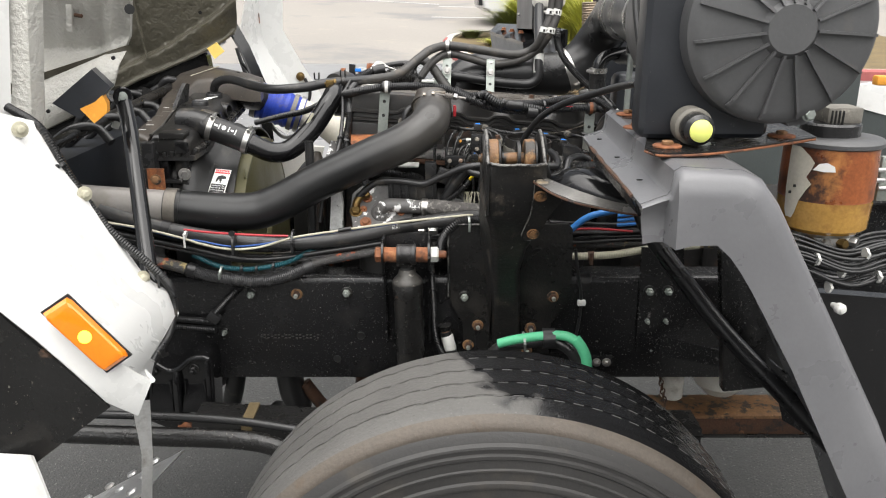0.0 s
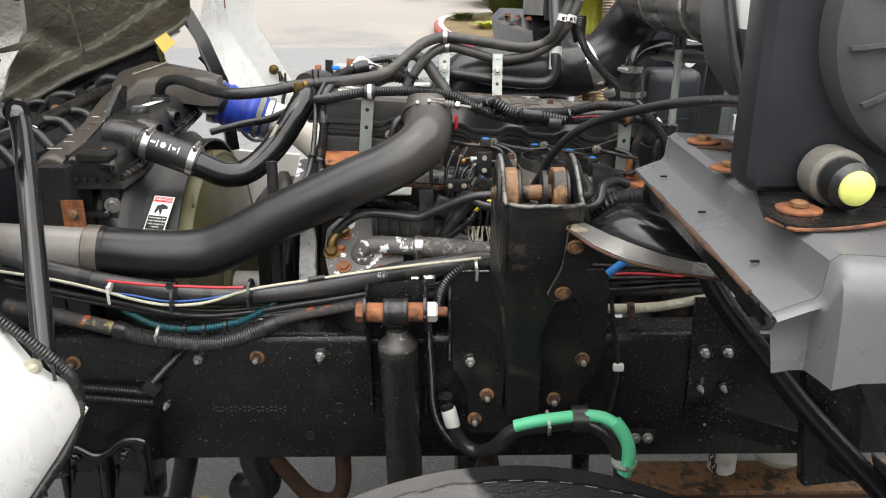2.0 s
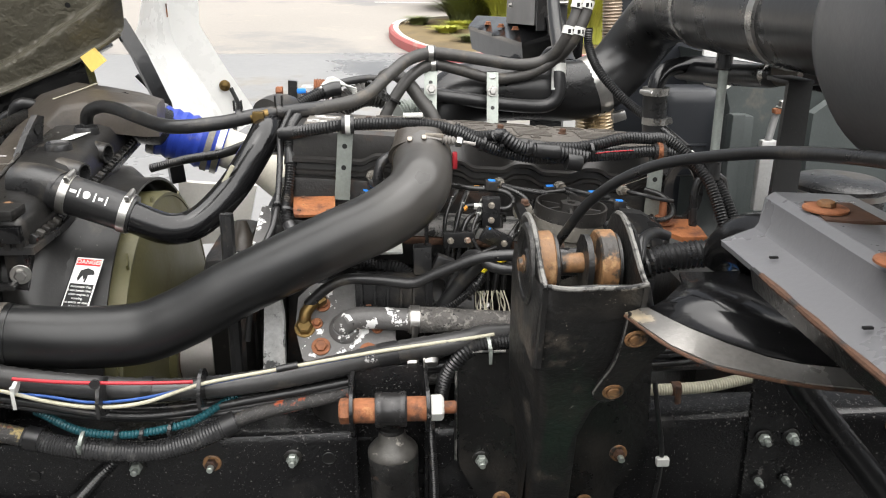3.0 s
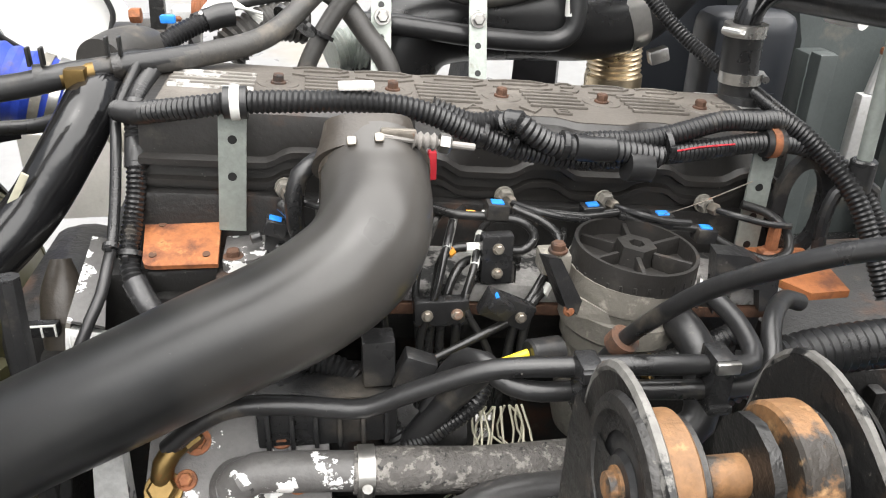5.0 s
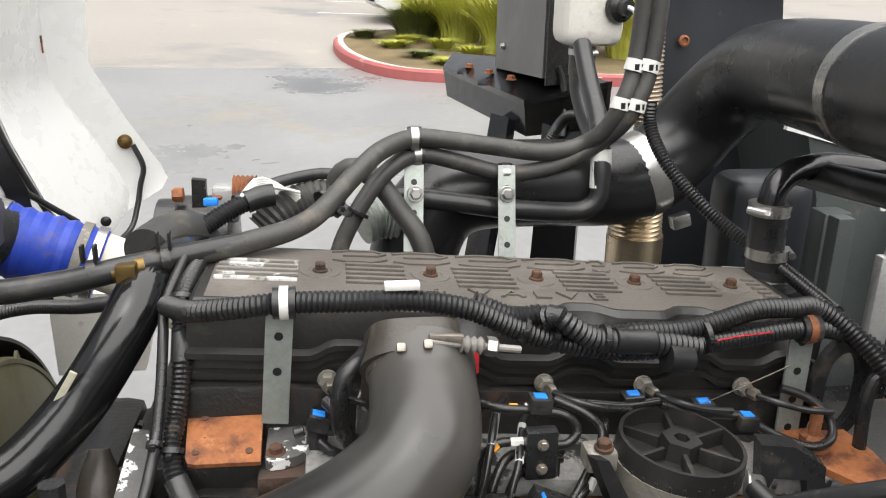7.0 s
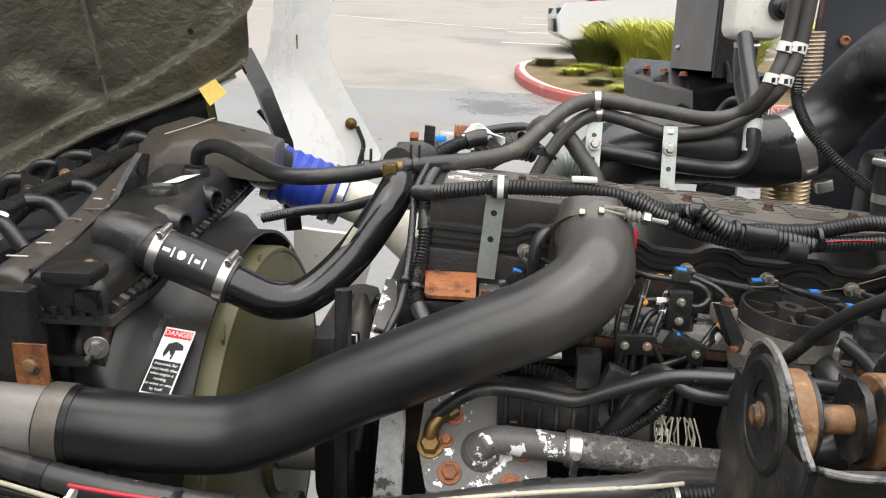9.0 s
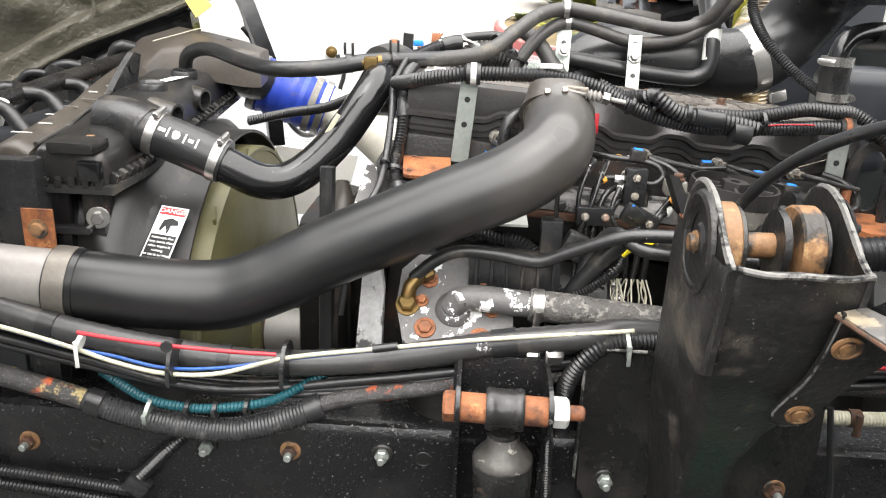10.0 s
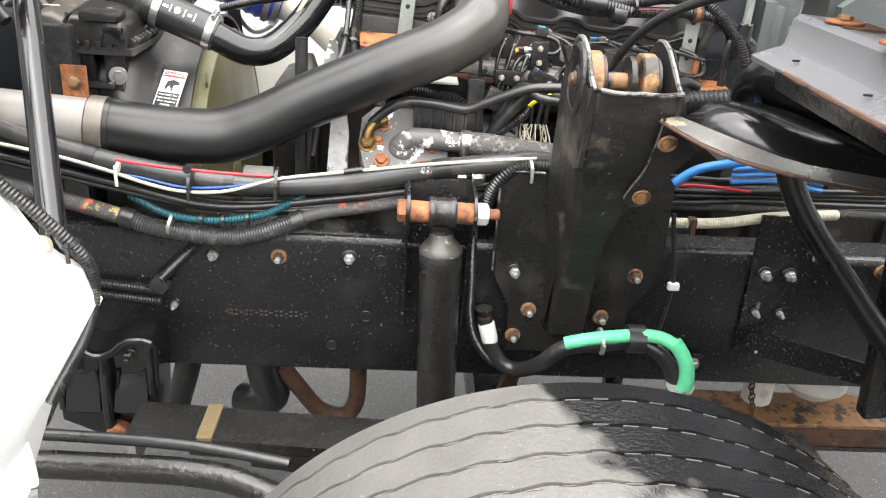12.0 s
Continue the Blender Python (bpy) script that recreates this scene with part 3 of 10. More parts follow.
def parked_car(x, y, paint, label, turn):
    t = thing("parked_car", label, "car", (x, y, gz(y)), "parked cars")
    R = Matrix.Rotation(radians(turn), 4, "Z")
    o = V(x, y, gz(y))

    def tr(p):
        return o + R @ V(p)
    bm = B()
    side = [(-2.2, 0.35), (-2.25, 0.7), (-2.1, 0.95), (-1.2, 1.02), (-0.6, 1.42), (0.9, 1.45), (1.7, 1.05), (2.2, 0.95), (2.25, 0.4), (2.0, 0.25), (-2.0, 0.25)]
    rings = []
    for w, ins in ((-0.88, 0.06), (-0.84, 0.0), (0.84, 0.0), (0.88, 0.06)):
        rings.append([bm.verts.new(tr((a * (1 - ins * 0.3), w * (0.86 if h > 1.1 else 1), h))) for a, h in side])
    skin(bm, rings)
    part("body", bm, paint, t)
    bm = B()
    for s in (-1, 1):
        plate(bm, [tr((a, s * 0.77, h)) for a, h in ((-1.0, 1.06), (-0.5, 1.36), (0.8, 1.38), (1.4, 1.07))], 0.02, R @ V(0, s, 0))
    part("side_window", bm, M_GLASSD, t)
    part("windscreen", plate(B(), [tr(p) for p in ((-1.2, -0.7, 1.05), (-1.2, 0.7, 1.05), (-0.65, 0.62, 1.41), (-0.65, -0.62, 1.41))], 0.02, R @ V(-1, 0, 0.8)), M_GLASSD, t)
    part("bumper_grille", box(B(), tr((-2.24, -0.2, 0.52)), (0.10, 0.9, 0.26), 0.03, R), M_GLASSD, t, "black bumper grille")
    for s in (-1, 1):
        part("lamp", box(B(), tr((-2.2, s * 0.66, 0.80)), (0.10, 0.26, 0.12), 0.03, R), M_GLASSD, t, "dark lamp glass")
    for a in (-1.4, 1.35):
        for s in (-1, 1):
            part("wheel", cyl(B(), tr((a, s * 0.70, 0.32)), tr((a, s * 0.90, 0.32)), 0.32, 24, 0.03), M_TYRE, t)
    return t


parked_car(3.0, 18.4, M_CARW, "white parked car beyond the planter", 4)
parked_car(5.2, 34.0, M_CARR, "red parked car at the far side of the car park", 4)

# ---------------------------------------------------------------- chassis
Y0, YF = 1.80, 2.58


def text_mesh(body, size, depth, m):
    cu = bpy.data.curves.new("text", "FONT")
    cu.body, cu.size, cu.extrude, cu.align_x, cu.align_y = body, size, depth, "CENTER", "CENTER"
    ob = bpy.data.objects.new("text", cu)
    scene.collection.objects.link(ob)
    me = bpy.data.meshes.new_from_object(ob.evaluated_get(bpy.context.evaluated_depsgraph_get()))
    bm = bmesh.new()
    bm.from_mesh(me)
    bpy.data.objects.remove(ob), bpy.data.curves.remove(cu), bpy.data.meshes.remove(me)
    bmesh.ops.transform(bm, matrix=m, verts=bm.verts)
    return bm


part("kerb_lettering", text_mesh("FI", 0.135, 0.001, Matrix.Translation((3.62, 10.838, gz(10.84) + 0.072)) @ Matrix.Rotation(radians(-5.2), 4, "Z") @ Matrix.Rotation(radians(90), 4, "X")), M_LINE, kerb, "white painted lettering")
part("kerb_lettering", text_mesh("PARKING", 0.135, 0.001, Matrix.Translation((2.97, 10.893, gz(10.9) + 0.072)) @ Matrix.Rotation(radians(-5.2), 4, "Z") @ Matrix.Rotation(radians(90), 4, "X")), M_LINE, kerb, "white painted lettering")


def curved_sheet(bm, rows, off):
    """A curved sheet through rows of points, with a second skin at the offset."""
    a = [[bm.verts.new(V(p)) for p in r] for r in rows]
    b = [[bm.verts.new(V(p) + V(off)) for p in r] for r in rows]
    for g in (a, b):
        for r0, r1 in zip(g, g[1:]):
            for i in range(len(r0) - 1):
                bm.faces.new((r0[i], r0[i + 1], r1[i + 1], r1[i]))
    rim = lambda g: g[0] + [r[-1] for r in g[1:]] + g[-1][-2::-1] + [r[0] for r in g[-2:0:-1]]
    ra, rb = rim(a), rim(b)
    for i in range(len(ra)):
        j = (i + 1) % len(ra)
        bm.faces.new((ra[i], ra[j], rb[j], rb[i]))
    return bm


def rail(yw, sgn, label):
    t = thing("frame_rail", label, "frame rail", (0, yw, 0.77), "frame rails")
    bm = B()
    sec = [(0, 0.780), (0, 1.026), (0.0012, 1.033), (0.0045, 1.040), (0.010, 1.0435), (0.018, 1.045), (0.075, 1.045), (0.075, 1.037), (0.008, 1.037), (0.008, 0.778), (0.075, 0.778), (0.075, 0.77), (0.010, 0.77), (0.003, 0.773)]
    skin(bm, [[bm.verts.new((x, yw + sgn * a, z)) for a, z in sec] for x in (-1.6, 3.2)])
    part("rail", bm, M_FRAME, t)
    return t


near_rail = rail(Y0, 1, "long black painted steel chassis rail with bolts")
far_rail = rail(YF, -1, "long black painted steel chassis rail with bolts")
for x, z, r in ((-0.181, 1.0, 0.009), (-0.204, 0.889, 0.009), (-0.265, 0.826, 0.008), (-0.62, 0.99, 0.007), (-0.60, 0.93, 0.007), (0.52, 0.90, 0.006)):
    part("rail_hole", lathe(lathe(B(), (x, Y0 - 0.0012, z), (0, 1, 0), [(0, r), (0.0005, r)], 18), (x, Y0 - 0.002, z), (0, 1, 0), [(0.0008, r), (0, r + 0.0008), (0.0008, r + 0.002)], 18, False), M_LABELK, near_rail, "drilled hole")
bm = B()
for i in range(17):
    for dz in ((-0.004, 0.004) if i % 3 else (0.0,)):
        box(bm, (-0.452 + i * 0.0088, Y0 - 0.0004, 0.887 + dz), (0.005, 0.0012, 0.0025))
part("stamped_marks", bm, M_RUBBER2, near_rail, "row of worn stamped marks", kind="stuff")
for x in (-1.1, 0.75, 1.6):
    part("crossmember", box(B(), (x, 2.19, 0.86), (0.10, 0.74, 0.10), 0.01), M_FRAME, None, "black steel chassis crossmember between the rails", category="crossmember", group="crossmembers")

# tyre and wheel
TX, TZ, TR = 0.092, 0.545, 0.525
wheel = thing("truck_tyre", "worn truck tyre on a steel wheel, damp tread", "tyre", (TX, 1.24, 0.02))
n = 318


def turned(prof, zig_from=99, zig_to=99, zig=0.0024):
    bm = B()
    rings = []
    for i in range(n):
        a = 2 * math.pi * i / n
        k2 = (-1, -0.5, 0.1, 0.9, 1, 0.2)[i % 6] + 0.25 * math.sin(i * 0.37)
        rings.append([bm.verts.new((TX + r * math.sin(a), y + (zig * k2 if zig_from <= k < zig_to else 0), TZ + r * math.cos(a))) for k, (y, r) in enumerate(prof)])
    for a, b in zip(rings, rings[1:] + rings[:1]):
        for i in range(len(prof) - 1):
            bm.faces.new((a[i], a[i + 1], b[i + 1], b[i]))
    return bm


prof = [(1.1215, 0.5135), (1.125, 0.5155), (1.13, 0.5175)]
for g in (1.165, 1.212, 1.260, 1.308):
    prof += [(g - 0.0026, 0.5228), (g - 0.0016, 0.514), (g + 0.0016, 0.514), (g + 0.0026, 0.5230)]
prof += [(1.35, 0.517), (1.362, 0.506), (1.37, 0.49), (1.385, 0.43), (1.38, 0.36), (1.37, 0.30)]
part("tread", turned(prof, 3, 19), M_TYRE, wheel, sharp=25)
side = [(1.12, 0.285), (1.106, 0.30), (1.102, 0.315), (1.099, 0.32), (1.097, 0.335), (1.0935, 0.338), (1.0935, 0.343), (1.097, 0.346), (1.094, 0.370), (1.0925, 0.392), (1.0885, 0.395), (1.0875, 0.400), (1.0885, 0.405), (1.0925, 0.408), (1.0915, 0.424), (1.0890, 0.426), (1.0890, 0.429), (1.0920, 0.431), (1.0925, 0.446), (1.0895, 0.449), (1.0895, 0.4545), (1.0945, 0.457), (1.0945, 0.464), (1.0915, 0.466), (1.0925, 0.470), (1.0985, 0.474), (1.103, 0.486), (1.106, 0.490)]
# Pale bars stand for sky glints on the wet groove walls.
bm = B()
for k, g in enumerate((1.165, 1.212, 1.260, 1.308)):
    for i in range(98):
        a = 2 * math.pi * (i + 0.31 * k) / 98
        u, w = V(math.cos(a), 0, -math.sin(a)) * 0.0088, V(math.sin(a), 0, math.cos(a))
        p = V(TX, g - 0.0030 + 0.0016 * math.sin(i * 1.7), TZ) + w * 0.5226
        plate(bm, [p - u, p + u, p + u + V(0, 0.0010, 0), p - u + V(0, 0.0010, 0)], 0.0010, w)
part("groove_glint", bm, M_GLINT, wheel, "pale bars for sky glints along the grooves", kind="stuff")
part("sidewall", turned(side), M_WALLR, wheel, "grey dusty sidewall with moulded rings", 25)
part("shoulder", turned([(1.106, 0.490), (1.1055, 0.4945), (1.107, 0.500), (1.112, 0.5065), (1.117, 0.511), (1.1215, 0.5135)]), M_SHOULD, wheel, "brown worn tyre shoulder", 60)
part("rim", lathe(B(), (TX, 1.10, TZ), (0, 1, 0), [(0.0, 0.295), (0.01, 0.285), (0.05, 0.28), (0.06, 0.18), (0.02, 0.15), (0.02, 0.09), (-0.02, 0.08), (-0.02, 0.001)], 48, False), M_WORN, wheel)

# shock absorber
shock = thing("shock_absorber", "black shock absorber hung from a rusty bolt on the rail", "shock absorber", (-0.084, 1.72, 0.45))
lathe_p = [(0, 0.030), (0.005, 0.034), (0.29, 0.034), (0.30, 0.0355), (0.325, 0.0355), (0.335, 0.030), (0.345, 0.020), (0.365, 0.017)]
part("tube", lathe(B(), (-0.0725, 1.72, 0.735), (-0.03, 0, 1), lathe_p, 28), M_WORN, shock)
part("dome", lathe(B(), V(-0.0725, 1.72, 0.735) + V(-0.03, 0, 1).normalized() * 0.3255, (-0.03, 0, 1), [(0, 0.0360), (0.004, 0.0358), (0.011, 0.0305), (0.020, 0.0215), (0.034, 0.0180)], 28, False), M_CRIMP, shock, "dome worn to bare metal", 60)
part("lower_tube", cyl(B(), (-0.060, 1.72, 0.45), (-0.072, 1.72, 0.76), 0.028, 24), M_WORN, shock)
part("eye", lathe(B(), (-0.106, 1.72, 1.128), (1, 0, 0), [(0, 0.018), (0, 0.0235), (0.003, 0.0250), (0.009, 0.0250), (0.011, 0.0238), (0.033, 0.0238), (0.035, 0.0250), (0.041, 0.0250), (0.044, 0.0235), (0.044, 0.018)], 32), M_SLEEVE, shock)
for a, b in ((-0.145, -0.104), (-0.072, -0.030)):
    part("bushing", cyl(B(), (a + 0.008, 1.72, 1.128), (b, 1.72, 1.127), 0.0175, 20, 0.002), M_RUST, shock, "rust-covered steel sleeve")
part("bolt_head", hexbolt(B(), (-0.140, 1.72, 1.128), (-1, 0, 0), 0.018, 0.014, 0), M_RUST, shock)
part("nut", hexbolt(B(), (-0.030, 1.72, 1.128), (1, 0, 0), 0.018, 0.018, 0), M_TIE, shock, "pale plated nut")
part("bolt_end", lathe(B(), (-0.02, 1.72, 1.128), (1, 0, 0), [(0, 0.009), (0.026, 0.009), (0.028, 0.007)], 12), M_RUST, shock)
sb = thing("shock_bracket", "black forked steel bracket on the chassis rail", "bracket", (-0.09, 1.79, 0.9))
for x in (-0.141, -0.035):
    arc = [(x, 1.72 - 0.024 * math.cos(a), 1.128 + 0.030 * math.sin(a)) for a in (-0.9, -0.4, 0.1, 0.6, 1.1, 1.57)]
    part("side_plate", plate(B(), arc + [(x, 1.76, 1.158), (x, 1.798, 1.155), (x, 1.798, 0.87), (x, 1.785, 0.88), (x, 1.755, 1.06)], 0.005, (1, 0, 0)), M_FRAME, sb)
part("back_plate", box(B(), (-0.087, 1.794, 1.10), (0.118, 0.008, 0.12), 0.002), M_FRAME, sb)

# cab mount tower
tower = thing("cab_mount_bracket", "black steel cab mount tower with rubber bushings and rusty pin", "bracket", (0.15, 1.68, 0.9))
AY, AZ = 1.645, 1.367
ear = [(1.548, 1.372), (1.57, 1.380), (1.60, 1.398), (1.63, 1.415), (1.66, 1.422), (1.69, 1.415), (1.715, 1.385), (1.725, 1.33), (1.728, 1.26), (1.60, 1.25), (1.572, 1.262)]
for x, s in ((0.088, 1), (0.208, -1)):
    sp = part("side_plate", plate(B(), [(x, y, z) for y, z in ear], 0.006, (s, 0, 0)), M_TOWER, tower)
    part("flange_ring", lathe(B(), (x - s * 0.001, AY, AZ), (-s, 0, 0), [(0, 0.052), (0.004, 0.050), (0.006, 0.046), (0.005, 0.042), (0.0015, 0.039), (0.0015, 0.030)], 40, False), M_TOWER, sp, "raised ring round the bushing")
    part("rubber_disc", lathe(B(), (x - s * 0.0005, AY, AZ), (-s, 0, 0), [(0, 0.040), (0.001, 0.038), (0.001, 0.020), (0.004, 0.017), (0.005, 0.001)], 36, False), M_RUBBER, sp, "black rubber bushing face")
    part("pin_end", lathe(B(), (x - s * 0.005, AY, AZ), (-s, 0, 0), [(0, 0.0115), (0.002, 0.0115), (0.003, 0.009), (0.007, 0.0085), (0.008, 0.006)], 16), M_RUST2, sp)
Lq = [(0.086, 1.548, 1.372), (0.086, 1.556, 1.34), (0.087, 1.575, 1.27), (0.098, 1.605, 1.22), (0.107, 1.635, 1.165), (0.112, 1.67, 1.10), (0.115, 1.70, 1.03), (0.122, 1.765, 0.885)]
Rq = [(0.212, 1.548, 1.372), (0.222, 1.556, 1.34), (0.222, 1.575, 1.27), (0.206, 1.605, 1.22), (0.182, 1.635, 1.165), (0.172, 1.67, 1.10), (0.177, 1.70, 1.03), (0.188, 1.765, 0.885)]
Lb = [(0.084, 1.72, 1.37), (0.082, 1.722, 1.34), (0.082, 1.725, 1.27), (0.083, 1.735, 1.21), (0.088, 1.75, 1.15), (0.098, 1.77, 1.08), (0.106, 1.782, 1.02), (0.114, 1.782, 0.885)]
Rb = [(0.214, 1.72, 1.37), (0.226, 1.722, 1.34), (0.226, 1.725, 1.27), (0.212, 1.735, 1.21), (0.190, 1.75, 1.15), (0.182, 1.77, 1.08), (0.186, 1.782, 1.02), (0.196, 1.782, 0.885)]
mid = [V(a).lerp(V(b), 0.5) + V(0, 0.004, 0) for a, b in zip(Lq, Rq)]
def shifted(line, dx, dy):
    return [V(p) + V(dx, dy, 0) for p in line]


part("front_plate", curved_sheet(B(), [Lb, shifted(Lq, -0.001, 0.030), shifted(Lq, 0.000, 0.012), shifted(Lq, 0.004, 0.003), shifted(Lq, 0.015, 0.0), mid, shifted(Rq, -0.015, 0.0), shifted(Rq, -0.004, 0.003), shifted(Rq, 0.0, 0.012), shifted(Rq, 0.001, 0.030), Rb], (0, 0.005, 0.001)), M_TOWER, tower, sharp=75)
for x in (0.0905, 0.2055):
    part("worn_edge", tube(B(), [(x, y, z) for y, z in ear[:8]], 0.0036, 6, wob=0.3), M_EDGE, tower, "chipped bare metal edge")
part("top_lip", tube(B(), [(0.092, 1.547, 1.376), (0.12, 1.546, 1.372), (0.15, 1.546, 1.373), (0.18, 1.546, 1.372), (0.206, 1.547, 1.376)], 0.0032, 8, wob=0.2), M_EDGE, tower, "bare worn metal edge")
for x in (0.094, 0.170):
    bs = part("bushing", lathe(B(), (x, AY, AZ), (1, 0, 0), [(0, 0.030), (0, 0.038), (0.002, 0.0405), (0.020, 0.0405), (0.022, 0.038), (0.022, 0.028)], 36), M_RUST2, tower, "rusty bushing ring")
    part("washer", lathe(B(), (x + 0.022, AY, AZ), (1, 0, 0), [(0, 0.036), (0.004, 0.0365), (0.006, 0.033), (0.006, 0.014), (0.012, 0.013)], 30), M_TOWER, bs)
part("pin", cyl(B(), (0.09, AY, AZ), (0.205, AY, AZ), 0.0125, 20), M_RUST2, tower, "rust-covered pin")
part("eyelet", plate(B(), [(0.155, AY + 0.034 * math.cos(a), AZ + 0.036 * math.sin(a)) for a in [i * 0.5236 for i in range(12)]], 0.007, (1, 0, 0)), M_TOWER, tower)
part("gusset", plate(B(), [(0.184, 1.545, 1.345), (0.183, 1.562, 1.299), (0.180, 1.580, 1.262), (0.170, 1.598, 1.228), (0.166, 1.604, 1.212), (0.174, 1.608, 1.200), (0.194, 1.606, 1.203), (0.205, 1.600, 1.218), (0.219, 1.578, 1.262), (0.242, 1.560, 1.299), (0.218, 1.550, 1.326)], 0.006, (0, -1, -0.4)), M_TOWER, tower)
part("gusset_edge", tube(B(), [(0.184, 1.539, 1.343), (0.183, 1.556, 1.297), (0.180, 1.574, 1.260), (0.170, 1.592, 1.226), (0.166, 1.598, 1.210), (0.174, 1.602, 1.198), (0.194, 1.600, 1.201)], 0.0014, 6, wob=0.4), M_EDGE, tower, "worn bare edge")
for x, y, z in ((0.190, 1.594, 1.216), (0.197, 1.548, 1.309)):
    part("gusset_bolt", lathe(B(), (x, y, z), (0, -1, -0.4), [(0, 0.0135), (0.002, 0.0135), (0.003, 0.011), (0.001, 0.008), (0.004, 0.0075), (0.0045, 0.001)], 20), M_RUST2, tower, "rust-rimmed bolt")

mount = thing("mount_plate", "black steel mounting plate bolted to the chassis rail", "plate", (0.16, 1.79, 0.88))
part("plate", plate(B(), [(0.014, 1.782, 1.16), (0.018, 1.782, 1.174), (0.03, 1.782, 1.180), (0.296, 1.782, 1.182), (0.306, 1.782, 1.17), (0.310, 1.782, 1.05), (0.300, 1.782, 0.98), (0.265, 1.782, 0.93), (0.262, 1.782, 0.84), (0.052, 1.782, 0.84), (0.048, 1.782, 0.93), (0.030, 1.782, 0.965), (0.018, 1.782, 0.99)], 0.010, (0, 1, 0)), M_WORN, mount)
part("plate_rim", tube(B(), [(0.013, 1.780, 1.0), (0.013, 1.780, 1.16), (0.020, 1.780, 1.178), (0.035, 1.780, 1.182), (0.085, 1.780, 1.182)], 0.0022, 8, wob=0.2), M_EDGE, mount, "bare worn metal edge")


def chassis_bolt(x, y, z, material=M_STEEL, r=0.010, label="steel hexagon bolt with washer on the chassis rail"):
    t = thing("chassis_bolt", label if material is M_STEEL else "rusty hexagon bolt with washer on the chassis rail", "bolt", (x, y, z), "chassis bolts")
    part("washer", lathe(B(), (x, y, z), (0, -1, 0), [(0, r * 1.4), (0.002, r * 1.4), (0.003, r * 1.25)], 20), M_WORN if material in (M_FRAME, M_STEEL) else M_RUST2, t)
    part("nut", hexbolt(B(), (x, y - 0.002, z), (0, -1, 0.05), r * 0.95, 0.009, 0, 0.0), M_ZINC if material is M_STEEL else M_RUSTD if material is M_RUST2 else material, t)
    part("stud", lathe(B(), (x, y - 0.010, z), (0, -1, 0), [(0, r * 0.5), (0.011, r * 0.5), (0.012, r * 0.4)], 12), M_ZINC if material is not M_FRAME else material, t)
    return t


for x, y, z, m in ((-0.468, 1.80, 1.0, M_STEEL), (-0.357, 1.80, 1.0, M_RUST2), (-0.235, 1.80, 1.004, M_STEEL), (0.052, 1.782, 1.0, M_STEEL), (0.266, 1.782, 1.0, M_RUST2), (0.085, 1.782, 0.925, M_RUST2), (0.062, 1.782, 0.872, M_RUST2), (0.212, 1.765, 0.925, M_RUST2), (0.205, 1.765, 0.868, M_RUST2),
                   (0.50, 1.79, 1.012, M_STEEL), (0.545, 1.79, 1.012, M_STEEL), (-0.71, 1.80, 0.99, M_RUST2), (0.72, 1.80, 1.02, M_RUST2), (-0.606, 1.735, 0.829, M_FRAME), (-0.70, 1.735, 0.825, M_FRAME)):
    chassis_bolt(x, y, z, m)
for x, z in ((0.50, 0.935), (0.545, 0.935), (0.512, 0.862)):
    chassis_bolt(x, 1.79, z, M_STEEL, 0.0065)
cb = thing("brace_bracket", "black steel bracket plate on the chassis rail", "bracket", (0.53, 1.79, 0.85))
part("plate", plate(B(), [(0.475, 1.792, 1.12), (0.575, 1.792, 1.12), (0.60, 1.792, 0.85), (0.48, 1.792, 0.85)], 0.008, (0, 1, 0)), M_FRAME, cb)
part("arm", strip(B(), [(0.49, 1.775, 0.893), (0.53, 1.765, 0.900), (0.66, 1.62, 0.925), (0.74, 1.5, 0.91)], [(0.485, 1.775, 0.855), (0.53, 1.765, 0.852), (0.66, 1.62, 0.885), (0.74, 1.5, 0.87)], 0.008), M_FRAME, cb)
tab = thing("connector_tab", "small black steel tab with two bolts under the rail", "bracket", (0.4, 1.79, 0.8))
part("plate", box(B(), (0.396, 1.79, 0.818), (0.062, 0.006, 0.045), 0.002), M_FRAME, tab)
for x in (0.383, 0.408):
    part("bolt", hexbolt(B(), (x, 1.787, 0.822), (0, -1, 0), 0.008, 0.008, 1.4, 0.006), M_STEEL, tab)
tagw = thing("cable_with_clip", "thin black cable with a white clip hanging on the rail", "cable", (0.33, 1.78, 0.9))
part("cable", tube(B(), [(0.315, 1.785, 1.12), (0.322, 1.78, 1.07), (0.333, 1.775, 1.0), (0.330, 1.775, 0.93), (0.318, 1.775, 0.86)], 0.004, 8), M_RUBBER, tagw)
part("clip", box(B(), (0.334, 1.772, 0.988), (0.020, 0.012, 0.014), 0.003), M_TIE, tagw, "white plastic clip")

# lower running gear
hang = thing("spring_hanger", "black cast spring hanger bolted under the rail", "bracket", (-0.64, 1.74, 0.66))
part("casting", plate(B(), [(-0.735, 1.735, 0.80), (-0.728, 1.735, 0.845), (-0.70, 1.735, 0.855), (-0.665, 1.735, 0.835), (-0.635, 1.735, 0.842), (-0.605, 1.735, 0.868), (-0.565, 1.735, 0.868), (-0.556, 1.735, 0.84), (-0.565, 1.735, 0.70), (-0.60, 1.735, 0.67), (-0.64, 1.735, 0.645), (-0.68, 1.735, 0.665), (-0.735, 1.735, 0.69)], 0.07, (0, 1, 0)), M_BLACK, hang)
for x0, z0, z1, w in ((-0.566, 0.68, 0.86, 0.010),):
    part("rib", box(B(), (x0, 1.722, (z0 + z1) / 2), (w, 0.03, z1 - z0), 0.004), M_BLACK, hang)
